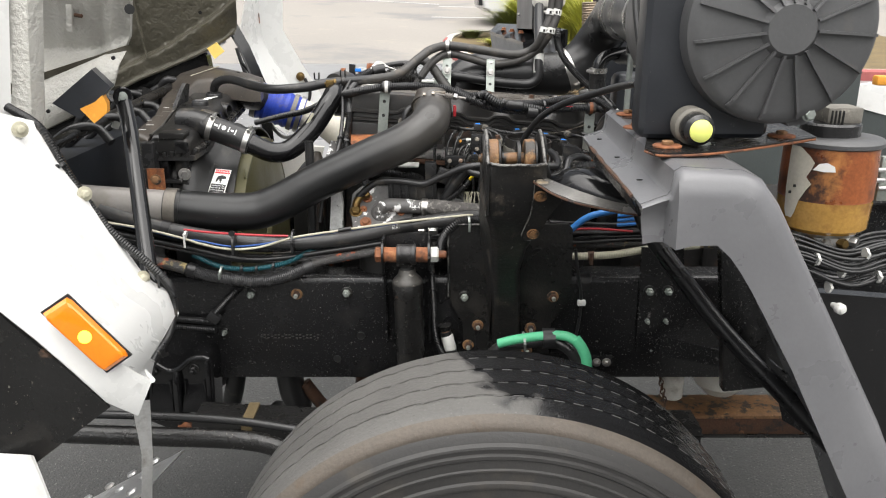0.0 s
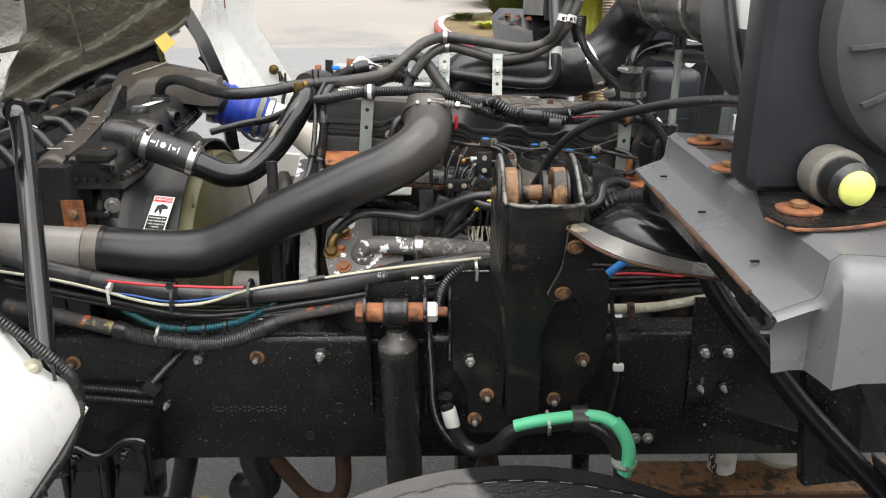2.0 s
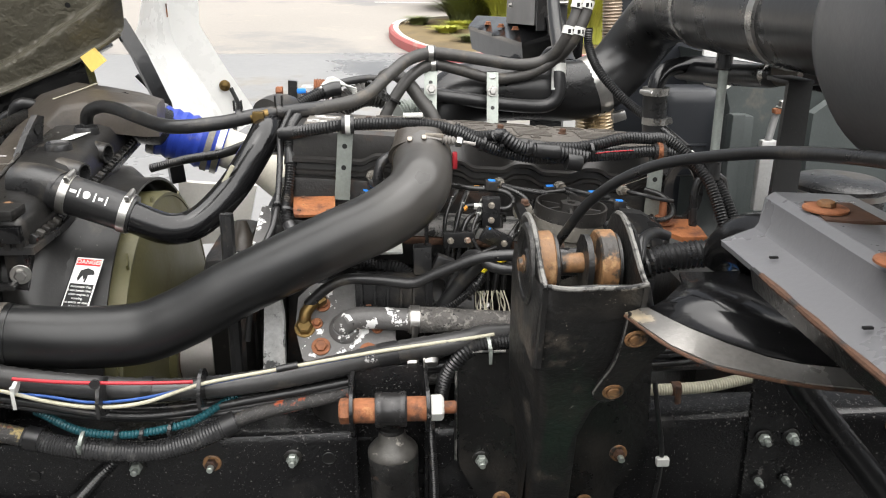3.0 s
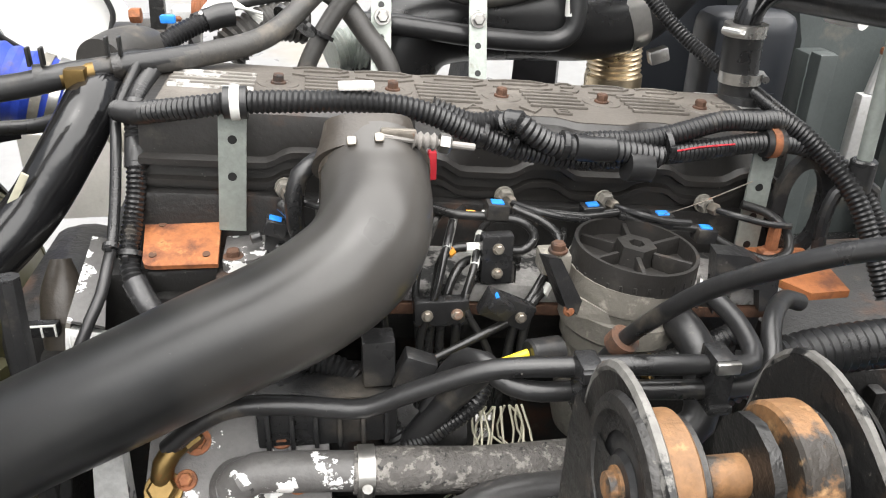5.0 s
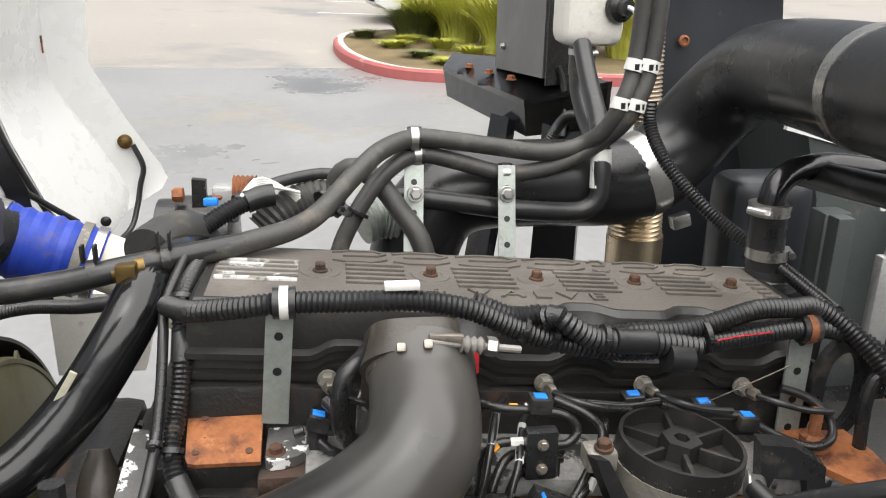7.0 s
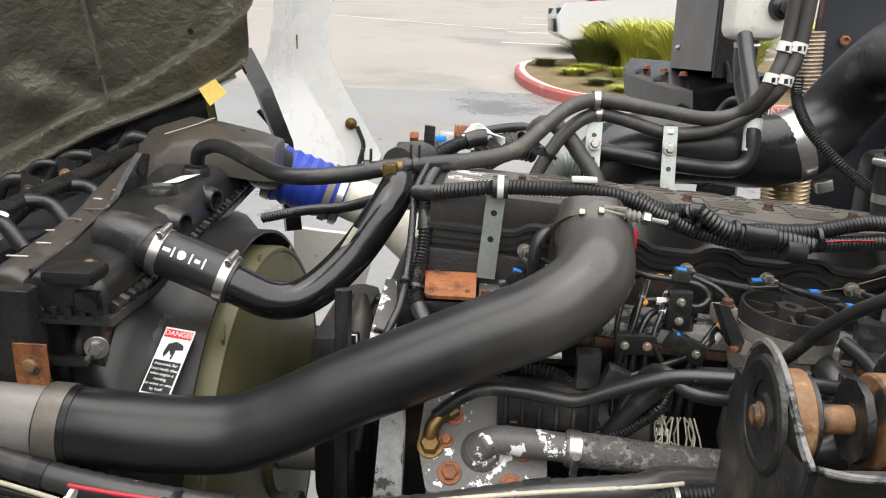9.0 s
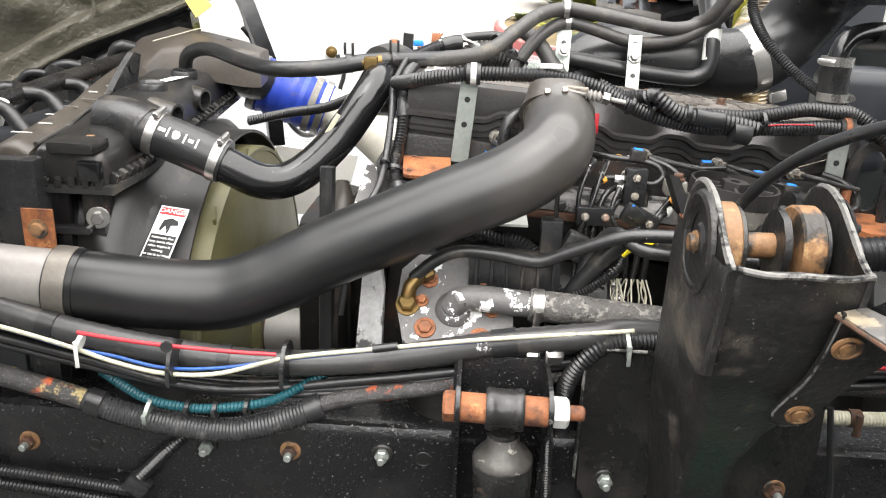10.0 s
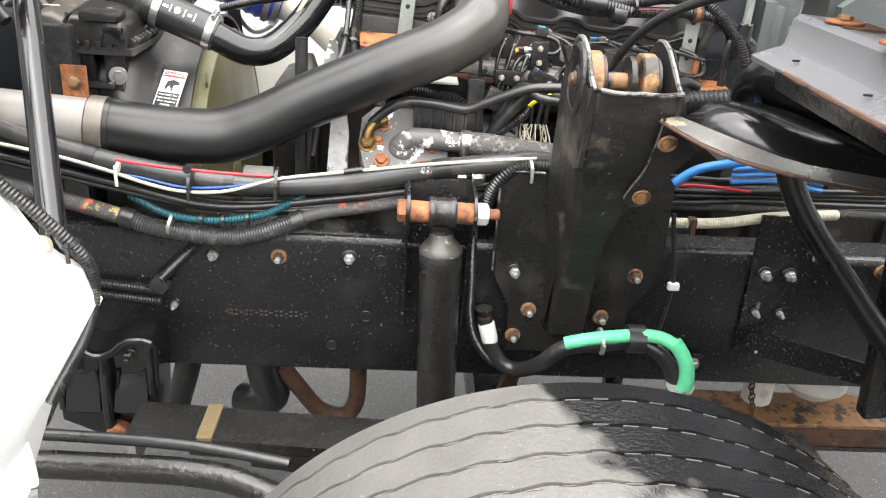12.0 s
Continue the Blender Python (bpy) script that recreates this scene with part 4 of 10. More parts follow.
rim = [(-0.728, 1.728, 0.72), (-0.726, 1.728, 0.835), (-0.70, 1.728, 0.848), (-0.665, 1.728, 0.828), (-0.635, 1.728, 0.836), (-0.605, 1.728, 0.860), (-0.568, 1.728, 0.860), (-0.562, 1.728, 0.83), (-0.566, 1.728, 0.71)]
part("rim", tube(B(), rim, 0.007, 10), M_BLACK, hang)
for x0, x1 in ((-0.716, -0.662), (-0.632, -0.578)):
    part("panel_edge", tube(B(), [(x0 + 0.004, 1.731, 0.80), (x0, 1.730, 0.76), (x0 - 0.002, 1.729, 0.725), (x0 + 0.004, 1.728, 0.715), (x1 - 0.004, 1.728, 0.715), (x1, 1.729, 0.725), (x1, 1.731, 0.76), (x1 - 0.004, 1.732, 0.80)], 0.0045, 8), M_BLACK, hang)
part("centre_rib", tube(B(), [(-0.647, 1.732, 0.83), (-0.647, 1.722, 0.79), (-0.647, 1.718, 0.72), (-0.647, 1.724, 0.69)], 0.010, 14), M_BLACK, hang)
for x0 in (-0.69, -0.607):
    part("pocket_ledge", plate(B(), [(x0 - 0.026, 1.733, 0.790), (x0 + 0.026, 1.733, 0.790), (x0 + 0.030, 1.716, 0.722), (x0 - 0.030, 1.716, 0.722)], 0.010, (0, 1, 0.25)), M_BLACK, hang)
part("spring_pin", lathe(B(), (-0.636, 1.735, 0.672), (0, -1, 0), [(0, 0.021), (0.018, 0.021), (0.022, 0.016), (0.022, 0.001)], 24), M_RUST, hang, "rusty spring pin end")
spring = thing("leaf_spring", "black leaf spring under the rail with a brown band", "leaf spring", (-0.1, 1.66, 0.7))
for k in range(3):
    part("leaf", plate(B(), [(-0.58 + 0.10 * k, 1.61, 0.742 - 0.021 * k), (-0.24, 1.61, 0.722 - 0.021 * k), (0.1, 1.61, 0.71 - 0.021 * k), (0.6, 1.61, 0.72 - 0.021 * k), (0.6, 1.70, 0.72 - 0.021 * k), (0.1, 1.70, 0.71 - 0.021 * k), (-0.24, 1.70, 0.722 - 0.021 * k), (-0.58 + 0.10 * k, 1.70, 0.742 - 0.021 * k)], 0.018, (0, 0, 1)), M_WORN, spring)
part("band", box(B(), (-0.455, 1.655, 0.7455), (0.026, 0.0945, 0.024), 0.002), M_SOIL, spring, "brown stained tape band")
part("clip", box(B(), (-0.572, 1.655, 0.72), (0.016, 0.10, 0.045), 0.003), M_STEEL, spring, "bright steel spring clip")
part("drag_link", tube(B(), [(-1.0, 1.50, 0.80), (-0.65, 1.50, 0.787), (-0.42, 1.50, 0.775), (-0.30, 1.47, 0.755), (-0.1, 1.42, 0.72)], 0.021, 18), M_WORN, None, "black steering drag link with rust patches", category="rod")
hose("steering_hose", [(-1.0, 1.52, 0.835), (-0.65, 1.52, 0.825), (-0.45, 1.52, 0.812), (-0.3, 1.5, 0.80)], 0.009, M_RUBBER, "black rubber hose above the drag link")
hose("engine_hose", [(-0.47, 2.0, 0.56), (-0.43, 1.97, 0.575), (-0.40, 1.95, 0.61), (-0.415, 1.95, 0.66), (-0.43, 1.97, 0.75)], 0.036, M_RUBBER, "fat black rubber hose below the engine", n=20)
hose("engine_hose", [(-0.62, 1.98, 0.5), (-0.60, 1.97, 0.58), (-0.57, 1.95, 0.68), (-0.55, 1.95, 0.8)], 0.026, M_RUBBER, "fat black rubber hose below the engine", n=16)
hose("brown_hose", [(-0.38, 1.95, 0.68), (-0.34, 1.95, 0.62), (-0.30, 1.95, 0.57), (-0.25, 1.95, 0.56), (-0.225, 1.95, 0.60), (-0.222, 1.95, 0.70), (-0.22, 1.97, 0.85)], 0.018, M_RUSTD, "dark rust-brown hose bending below the rail", n=14)
part("axle_bracket", box(B(), (0.30, 1.90, 0.70), (0.035, 0.03, 0.22), 0.004), M_WORN, None, "black steel bracket hanging below the rail", category="bracket")
part("axle_bracket", box(B(), (0.10, 1.95, 0.68), (0.03, 0.03, 0.22), 0.004, Matrix.Rotation(0.25, 4, "Y")), M_RUSTD, None, "rust-brown steel bar below the rail", category="bar")
part("front_axle", box(B(), (0.09, 2.10, 0.50), (0.11, 1.5, 0.13), 0.02), M_WORN, None, "black forged front axle beam", category="axle")
beam = thing("cross_beam", "rust-brown steel channel under the chassis", "beam", (0.9, 1.95, 0.6))
part("top_flange", box(B(), (1.0, 1.98, 0.590), (1.15, 0.12, 0.010), 0.002), M_RUST2, beam)
part("web", box(B(), (1.0, 1.93, 0.56), (1.15, 0.010, 0.055), 0.002), M_RUSTD, beam)
part("bottom_flange", box(B(), (1.0, 1.98, 0.53), (1.15, 0.12, 0.010), 0.002), M_WORN, beam)
part("drain_cup", cyl(B(), (0.62, 1.92, 0.655), (0.62, 1.92, 0.78), 0.030, 24, 0.004), M_TANK, None, "milky plastic cup hanging below the rail", category="cup")
part("drain_cup", lathe(B(), (0.77, 1.98, 0.64), (0, 0, 1), [(0, 0.04), (0.03, 0.07), (0.12, 0.08)], 28), M_TANK, None, "milky rounded plastic bowl below the rail", category="bowl")
chain = thing("chain", "rusty steel chain hanging below the rail", "chain", (0.57, 1.86, 0.66))
for i in range(9):
    z, x = 0.765 - 0.0125 * i, 0.563 + 0.003 * i
    ax = V(1, 0, 0) if i % 2 else V(0, 1, 0)
    pts = [V(x, 1.86, z) + ax * (0.0055 * math.cos(a)) + V(0, 0, 0.009 * math.sin(a)) for a in [k * 2 * math.pi / 12 for k in range(12)]]
    bm = B()
    rings = []
    for k, p in enumerate(pts):
        e = (pts[(k + 1) % 12] - pts[k - 1]).normalized()
        w = e.cross(ax.cross(V(0, 0, 1))).normalized()
        rings.append(ring(bm, p, w, e.cross(w), 0.0018, 6))
    skin(bm, rings, False, True)
    part("link", bm, M_RUSTD, chain)

# Unseen block, added so the gap behind the near rail stays dark.
gear = thing("gearbox", "stand-in gearbox casing, dark fill between the chassis rails", "gearbox", (0.75, 2.19, 0.82))
part("casing", box(B(), (0.78, 2.19, 0.985), (0.62, 0.36, 0.33), 0.05), M_BLOCK, gear)
for i in range(4):
    part("rib", box(B(), (0.56 + 0.14 * i, 2.005, 0.985), (0.016, 0.02, 0.28), 0.004), M_BLOCK, gear)

# ---------------------------------------------------------------- engine
engine = thing("diesel_engine", "black in-line diesel engine, dusty, with rust spots", "engine", (0.1, 2.19, 0.75))
EM = Matrix.Translation((0.0, 2.178, 1.444)) @ Matrix.Rotation(radians(4.3), 4, "Y")


def eng(bm):
    bmesh.ops.transform(bm, matrix=EM, verts=bm.verts)
    return bm


def wave(u):
    s = 0.0
    for c in (-0.085, 0.035, 0.155, 0.275, 0.385):
        s += math.exp(-((u - c) / 0.026) ** 4)
    return s


bm = B()
rings = []
us = [-0.236, -0.231] + [-0.225 + 0.0075 * i for i in range(86)] + [0.4175, 0.421]
for u in us:
    k = wave(u)
    ins = 0.008 if u in (us[0], us[-1]) else 0.0
    f = -0.040 - 0.012 * (1 - k) if u > -0.14 else -0.052
    q = -0.104 + 0.016 * (k if u > 0.02 else 0.0)
    sec = [(-0.112, -0.088), (-0.112, f - 0.026), (-0.117, f - 0.024), (-0.117, f - 0.018), (-0.110, f - 0.016), (-0.109, f - 0.006), (-0.119, f - 0.003), (-0.119, f + 0.003), (-0.110, f + 0.006), (q - 0.006, -0.016), (q - 0.002, -0.005), (q + 0.006, 0.0), (0.058, 0.0), (0.072, -0.004), (0.084, -0.014), (0.105, -0.05), (0.112, -0.088)]
    rings.append([bm.verts.new((u, v * (1 - ins), w - (ins * 0.7 if w > -0.03 else 0))) for v, w in sec])
skin(bm, rings)
cover = part("valve_cover", eng(bm), M_COVER, engine, "dark grey ribbed valve cover", 30)
bm = B()
ug = [-0.222 + 0.0075 * i for i in range(85)]
curved_sheet(bm, [[(u, -0.096 + 0.016 * (wave(u) if u > 0.02 else 0.0), 0.0006) for u in ug], [(u, -0.05, 0.0006) for u in ug], [(u, 0.0, 0.0006) for u in ug], [(u, 0.056, 0.0006) for u in ug]], (0, 0, -0.004))
part("top_panel", eng(bm), M_COVT, cover, "dusty grey-brown top of the valve cover", 30)
for i, u in enumerate((-0.113, 0.006, 0.125, 0.240, 0.358)):
    part("pad", eng(lathe(B(), (u, -0.016, 0.0), (0, 0, 1), [(0, 0.022), (0.0018, 0.021), (0.002, 0.013), (0.0012, 0.012), (0.0012, 0.001)], 28)), M_COVT, cover)
    part("cover_bolt", eng(hexbolt(B(), (u, -0.016, 0.001), (0, 0, 1), 0.0062, 0.008, 1.3)), M_RUSTD, engine)
for j in range(5):
    for u0, u1 in ((-0.219, -0.136), (-0.086, -0.022), (0.032, 0.098), (0.151, 0.214), (0.266, 0.331), (0.384, 0.400)):
        part("rib", eng(box(B(), ((u0 + u1) / 2, -0.046 + 0.0135 * j, 0.0015), (u1 - u0, 0.0058, 0.0042), 0.001)), M_RIBW if u0 < -0.2 else M_COVT, cover)


def emboss(pts, w=0.0028, close=False):
    """A raised outline on the cover's top."""
    bm = B()
    for p, q in zip(pts, pts[1:] + (pts[:1] if close else [])):
        p, q = V(p[0], p[1], 0.0004), V(q[0], q[1], 0.0004)
        s = (q - p).cross(V(0, 0, 1)).normalized() * w / 2
        e = (q - p).normalized() * w / 2
        plate(bm, [p - s - e, q - s + e, q + s + e, p + s - e], 0.0024, (0, 0, 1))
    return eng(bm)


for ch, u in zip("24 VALVE", (-0.022, 0.006, 0, 0.052, 0.086, 0.118, 0.148, 0.180)):
    if ch != " ":
        part("letter", eng(text_mesh(ch, 0.030, 0.0018, Matrix.Translation((u, -0.066, 0.0012)) @ Matrix.Diagonal((1.35, 0.85, 1, 1)))), M_COVT, cover, "raised lettering")
# plain raised outlines in place of the maker's name
for u, w in ((-0.098, 0.058), (-0.030, 0.062), (0.045, 0.070), (0.125, 0.068), (0.205, 0.020), (0.238, 0.055), (0.305, 0.050)):
    for sh in ([(u, 0.022), (u + w * 0.25, 0.017), (u + w * 0.75, 0.017), (u + w, 0.026)], [(u, 0.048), (u + w * 0.3, 0.054), (u + w * 0.8, 0.054), (u + w, 0.045), (u + w * 0.85, 0.038), (u + w * 0.2, 0.037)]):
        part("raised_mark", emboss(sh), M_COVT, cover, "plain raised moulding")
head = part("cylinder_head", eng(box(B(), (0.09, 0.0, -0.155), (0.66, 0.250, 0.15), 0.006)), M_BLOCK, engine)
part("block", eng(box(B(), (0.09, 0.03, -0.42), (0.66, 0.32, 0.38), 0.012)), M_BLOCK, engine)
part("oil_pan", eng(box(B(), (0.09, 0.02, -0.70), (0.60, 0.28, 0.20), 0.02)), M_BLOCK, engine)
part("manifold", eng(box(B(), (0.14, -0.165, -0.138), (0.52, 0.082, 0.020), 0.004)), M_MANI, engine, "corroded bare aluminium intake manifold top")
part("manifold_flange", eng(box(B(), (0.14, -0.168, -0.155), (0.53, 0.080, 0.012), 0.003)), M_RUSTD, engine, "rust-brown manifold flange")
part("manifold_body", eng(box(B(), (0.09, -0.15, -0.185), (0.62, 0.06, 0.045), 0.008)), M_BLOCK, engine)
part("gear_housing", eng(box(B(), (-0.265, 0.03, -0.34), (0.05, 0.34, 0.36), 0.01)), M_BLOCK, engine)
for u in (-0.107, 0.109, 0.215, 0.325):
    q = part("injector_fitting", hexbolt(B(), (u, 2.056, 1.372 - 0.075 * u), (0, -1, 0.15), 0.0088, 0.012, 1.15), M_FILT, engine)
    part("stem", tube(B(), [(u, 2.045, 1.373 - 0.075 * u), (u + 0.004, 2.022, 1.377 - 0.075 * u), (u + 0.022, 2.006, 1.376 - 0.075 * u), (u + 0.045, 2.004, 1.370 - 0.075 * u), (u + 0.075, 2.008, 1.364 - 0.075 * u)], 0.0034, 10), M_RUBBER, q, "thin black injector line")
    part("line_nut", hexbolt(B(), (u + 0.001, 2.040, 1.374 - 0.075 * u), (0.1, -1, 0.15), 0.0062, 0.012, 0), M_WORNS, q)
op = part("bracket_plate", plate(B(), [(-0.241, 2.064, 1.3455), (-0.240, 2.072, 1.348), (-0.224, 2.072, 1.348), (-0.222, 2.066, 1.346), (-0.170, 2.066, 1.346), (-0.169, 1.999, 1.326), (-0.228, 2.000, 1.3263), (-0.234, 2.002, 1.327), (-0.2365, 2.008, 1.3287)], 0.005, (0, -0.3, 1)), M_RUSTO, engine, "orange rusted bracket plate")
part("bracket_foot", box(B(), (-0.203, 2.04, 1.305), (0.085, 0.06, 0.03), 0.008), M_BLOCK, op, "black casting under the plate")
for x, y in ((-0.224, 2.052), (-0.228, 2.012), (-0.180, 2.010)):
    part("hole", lathe(B(), (x, y, 1.3339 + 0.30 * (y - 2.006)), (0, -0.3, 1), [(0, 0.0036), (0.0006, 0.0036)], 14), M_RUSTD, op)
part("pad", plate(B(), [(-0.166, 2.066, 1.322), (-0.130, 2.070, 1.322), (-0.126, 2.060, 1.322), (-0.126, 2.020, 1.322), (-0.129, 2.008, 1.322), (-0.136, 2.001, 1.322), (-0.150, 1.996, 1.322), (-0.160, 1.995, 1.322), (-0.165, 2.000, 1.322)], 0.010, (0, 0, 1)), M_FLAKE, engine, "black pad with flaking paint")
part("pad_bolt", hexbolt(B(), (-0.156, 2.010, 1.330), (0, 0, 1), 0.0065, 0.007, 1.5), M_RUSTD, engine)
part("pad_base", box(B(), (-0.125, 2.035, 1.306), (0.095, 0.10, 0.030), 0.006), M_BLOCK, engine, "black casting under the pad")
bm = B()
rings = []
EP = [(1.972, 1.431, 0.0435, 2.0, 40), (1.985, 1.445, 0.0420, 2.2, 42), (1.999, 1.457, 0.0380, 3.0, 52), (2.014, 1.454, 0.0365, 3.5, 66), (2.032, 1.432, 0.0365, 3.5, 82), (2.042, 1.388, 0.0385, 3.5, 90), (2.046, 1.33, 0.042, 3.5, 90)]
for y, z, r, q, tilt in EP:
    e = radians(tilt)
    w2 = V(0, -math.sin(e), math.cos(e))
    row = []
    for i in range(32):
        a = 2 * math.pi * i / 32
        c, d = math.cos(a), math.sin(a)
        row.append(bm.verts.new(V(-0.036 if z < 1.44 else -0.030, y, z) + V(r * math.copysign(abs(c) ** (2 / q), c), 0, 0) + w2 * (r * 0.92 * math.copysign(abs(d) ** (2 / q), d))))
    rings.append(row)
skin(bm, rings)
elbow = part("intake_elbow", bm, M_HEADB, engine, "dark cast intake elbow", 60)
part("flange", eng(box(B(), (-0.03, -0.13, -0.105), (0.085, 0.07, 0.05), 0.01)), M_FLAKE, elbow)

hose("return_hose", [(-0.070, 2.03, 1.420), (-0.079, 2.0, 1.424), (-0.090, 1.995, 1.418), (-0.096, 1.99, 1.398), (-0.096, 1.99, 1.370), (-0.088, 1.995, 1.348), (-0.070, 2.01, 1.335)], 0.0085, M_RUBBER, "black rubber return hose looped beside the intake elbow", n=14)
# fuel lines along the manifold
def fuel_line(pts, r=0.0045, lab="dark steel fuel pipe with white marks"):
    return hose("fuel_pipe", pts, r, M_FPIPE, lab, "pipe", n=8, step=0.006, group="fuel pipes")


def pipe_block(c, size, rot=0.0):
    t = thing("pipe_clamp_block", "black pipe clamp block with two bolts", "clamp", c, "pipe clamps")
    R = Matrix.Rotation(rot, 4, "Y")
    part("block", box(B(), c, size, 0.003, R), M_PLAST, t)
    for s in (-1, 1):
        off = R @ (V(s * size[0] * 0.27, 0, 0) if size[0] > size[2] else V(0, 0, s * size[2] * 0.25))
        part("bolt", hexbolt(B(), V(c) + off + V(0, -size[1] / 2, 0), (0, -1, 0.2), 0.0042, 0.0035, 1.3), M_WORNS, t)
    return t


pipe_block((0.085, 1.972, 1.338), (0.030, 0.014, 0.050))
pipe_block((0.030, 1.942, 1.302), (0.050, 0.014, 0.026))
pipe_block((0.090, 1.940, 1.302), (0.050, 0.014, 0.026), 0.45)
part("pipe_bracket", box(B(), (0.085, 1.978, 1.305), (0.042, 0.006, 0.05), 0.006), M_RUBBER2, None, "grey steel pipe bracket tab", category="bracket")
fuel_line([(0.02, 2.02, 1.372), (0.05, 2.0, 1.371), (0.085, 1.995, 1.369), (0.112, 1.99, 1.365), (0.124, 1.985, 1.352), (0.112, 1.98, 1.340), (0.085, 1.98, 1.343), (0.05, 1.98, 1.346), (0.034, 1.972, 1.338), (0.026, 1.955, 1.31), (0.02, 1.945, 1.27), (0.016, 1.93, 1.20)])
fuel_line([(0.112, 1.99, 1.326), (0.09, 1.985, 1.33), (0.06, 1.98, 1.332), (0.045, 1.965, 1.325), (0.036, 1.955, 1.305), (0.03, 1.945, 1.27), (0.028, 1.93, 1.19)])
fuel_line([(0.112, 1.99, 1.318), (0.09, 1.985, 1.320), (0.068, 1.975, 1.318), (0.055, 1.96, 1.305), (0.046, 1.95, 1.28), (0.042, 1.93, 1.19)])
fuel_line([(0.109, 2.015, 1.368), (0.135, 2.0, 1.360), (0.150, 1.99, 1.345), (0.138, 1.975, 1.325), (0.118, 1.955, 1.305), (0.10, 1.945, 1.28), (0.085, 1.93, 1.2)])
fuel_line([(0.16, 2.01, 1.345), (0.150, 1.985, 1.330), (0.135, 1.965, 1.310), (0.112, 1.945, 1.29), (0.10, 1.93, 1.2)])
fuel_line([(0.109, 2.014, 1.366), (0.15, 2.012, 1.362), (0.18, 2.012, 1.358), (0.215, 2.014, 1.360)])
fuel_line([(0.215, 2.012, 1.358), (0.25, 2.01, 1.347), (0.285, 2.012, 1.342), (0.308, 2.012, 1.336), (0.335, 2.0, 1.322), (0.37, 1.99, 1.312), (0.395, 1.995, 1.318), (0.40, 2.015, 1.332), (0.385, 2.03, 1.345), (0.36, 2.04, 1.352)], 0.005)
fuel_line([(-0.109, 2.014, 1.380), (-0.095, 1.995, 1.372), (-0.088, 1.985, 1.345), (-0.088, 1.98, 1.31)], 0.006, "short black rubber return hose")
fuel_line([(0.0, 1.90, 1.27), (0.04, 1.92, 1.275), (0.09, 1.935, 1.29)], 0.004)
for p, q in (((0.075, 1.999, 1.3695), (0.092, 1.997, 1.3685)), ((0.058, 1.98, 1.3455), (0.070, 1.98, 1.345)), ((0.139, 1.976, 1.327), (0.147, 1.983, 1.336)), ((0.128, 1.957, 1.304), (0.135, 1.965, 1.310))):
    part("pipe_mark", cyl(B(), p, q, 0.0052, 8), M_TIE, None, "white paint band on a fuel pipe", category="band", group="paint bands")
for p, q in (((0.060, 1.999, 1.3705), (0.068, 1.998, 1.370)), ((0.040, 1.976, 1.342), (0.045, 1.979, 1.345)), ((0.092, 1.997, 1.3685), (0.100, 1.996, 1.367)), ((0.133, 1.968, 1.318), (0.138, 1.973, 1.324))):
    part("pipe_mark", cyl(B(), p, q, 0.0050, 8), M_AMBER, None, "orange paint band on a fuel pipe", category="band", group="paint bands")
for p, rot in (((0.088, 1.993, 1.384), 0.1), ((0.19, 2.02, 1.366), -0.05), ((0.262, 2.015, 1.356), 0), ((0.308, 2.01, 1.341), 0.1), ((-0.116, 2.02, 1.363), 0.3), ((0.082, 1.93, 1.318), 0.7)):
    t = thing("clip_connector", "small black electrical connector with a blue locking tab", "connector", p, "connectors")
    R = Matrix.Rotation(rot, 4, "Y")
    part("body", box(B(), V(p) - V(0, 0, 0.007), (0.021, 0.018, 0.015), 0.002, R), M_PLAST, t)
    part("tab", box(B(), p, (0.012, 0.010, 0.004), 0.001, R), M_BLUET, t, "blue locking tab")
sensor = thing("pressure_sensor", "black plastic sensor block beside the intake elbow", "sensor", (-0.118, 2.025, 1.321))
part("body", box(B(), (-0.118, 2.028, 1.337), (0.020, 0.016, 0.032), 0.003, Matrix.Rotation(0.15, 4, "Y")), M_PLAST, sensor)
part("nose", cyl(B(), (-0.130, 2.022, 1.346), (-0.140, 2.020, 1.344), 0.0055, 14, 0.001), M_PLAST, sensor)
part("clip", box(B(), (-0.104, 2.022, 1.347), (0.010, 0.012, 0.012), 0.002), M_PLAST, sensor)
hose("cable", [(-0.116, 2.018, 1.336), (-0.108, 2.012, 1.330), (-0.095, 2.012, 1.323), (-0.075, 2.015, 1.313)], 0.0048, M_RUBBER, "short black sensor cable", "cable", n=10)
hose("fine_wire", [(0.262, 2.01, 1.358), (0.30, 2.03, 1.357), (0.34, 2.04, 1.366), (0.37, 2.045, 1.375)], 0.0007, M_WORNS, "fine cream wire across the engine", "wire", n=5)

filt = thing("fuel_filter", "black fuel filter housing with spoked cap beside the engine", "filter", (0.2, 1.945, 1.15))
FX, FY, FZ, FS = 0.211, 1.955, 1.336, 0.845
part("housing", lathe(B(), (FX - 0.018, FY + 0.006, FZ - 0.19), (0.09, -0.03, 1), [(0, 0.046 * FS), (0.02, 0.054 * FS), (0.105, 0.056 * FS), (0.11, 0.062 * FS), (0.125, 0.063 * FS), (0.13, 0.0685 * FS), (0.150, 0.0685 * FS), (0.152, 0.064 * FS), (0.160, 0.064 * FS), (0.163, 0.069 * FS), (0.188, 0.070 * FS)], 44), M_FILT, filt, "dusty grey cast housing")
part("cap_rim", lathe(B(), (FX, FY, FZ - 0.004), (0.09, -0.03, 1), [(0, 0.0695 * FS), (0.022, 0.068 * FS), (0.022, 0.064 * FS), (0.006, 0.063 * FS), (0.006, 0.001)], 44, False), M_COVER, filt)
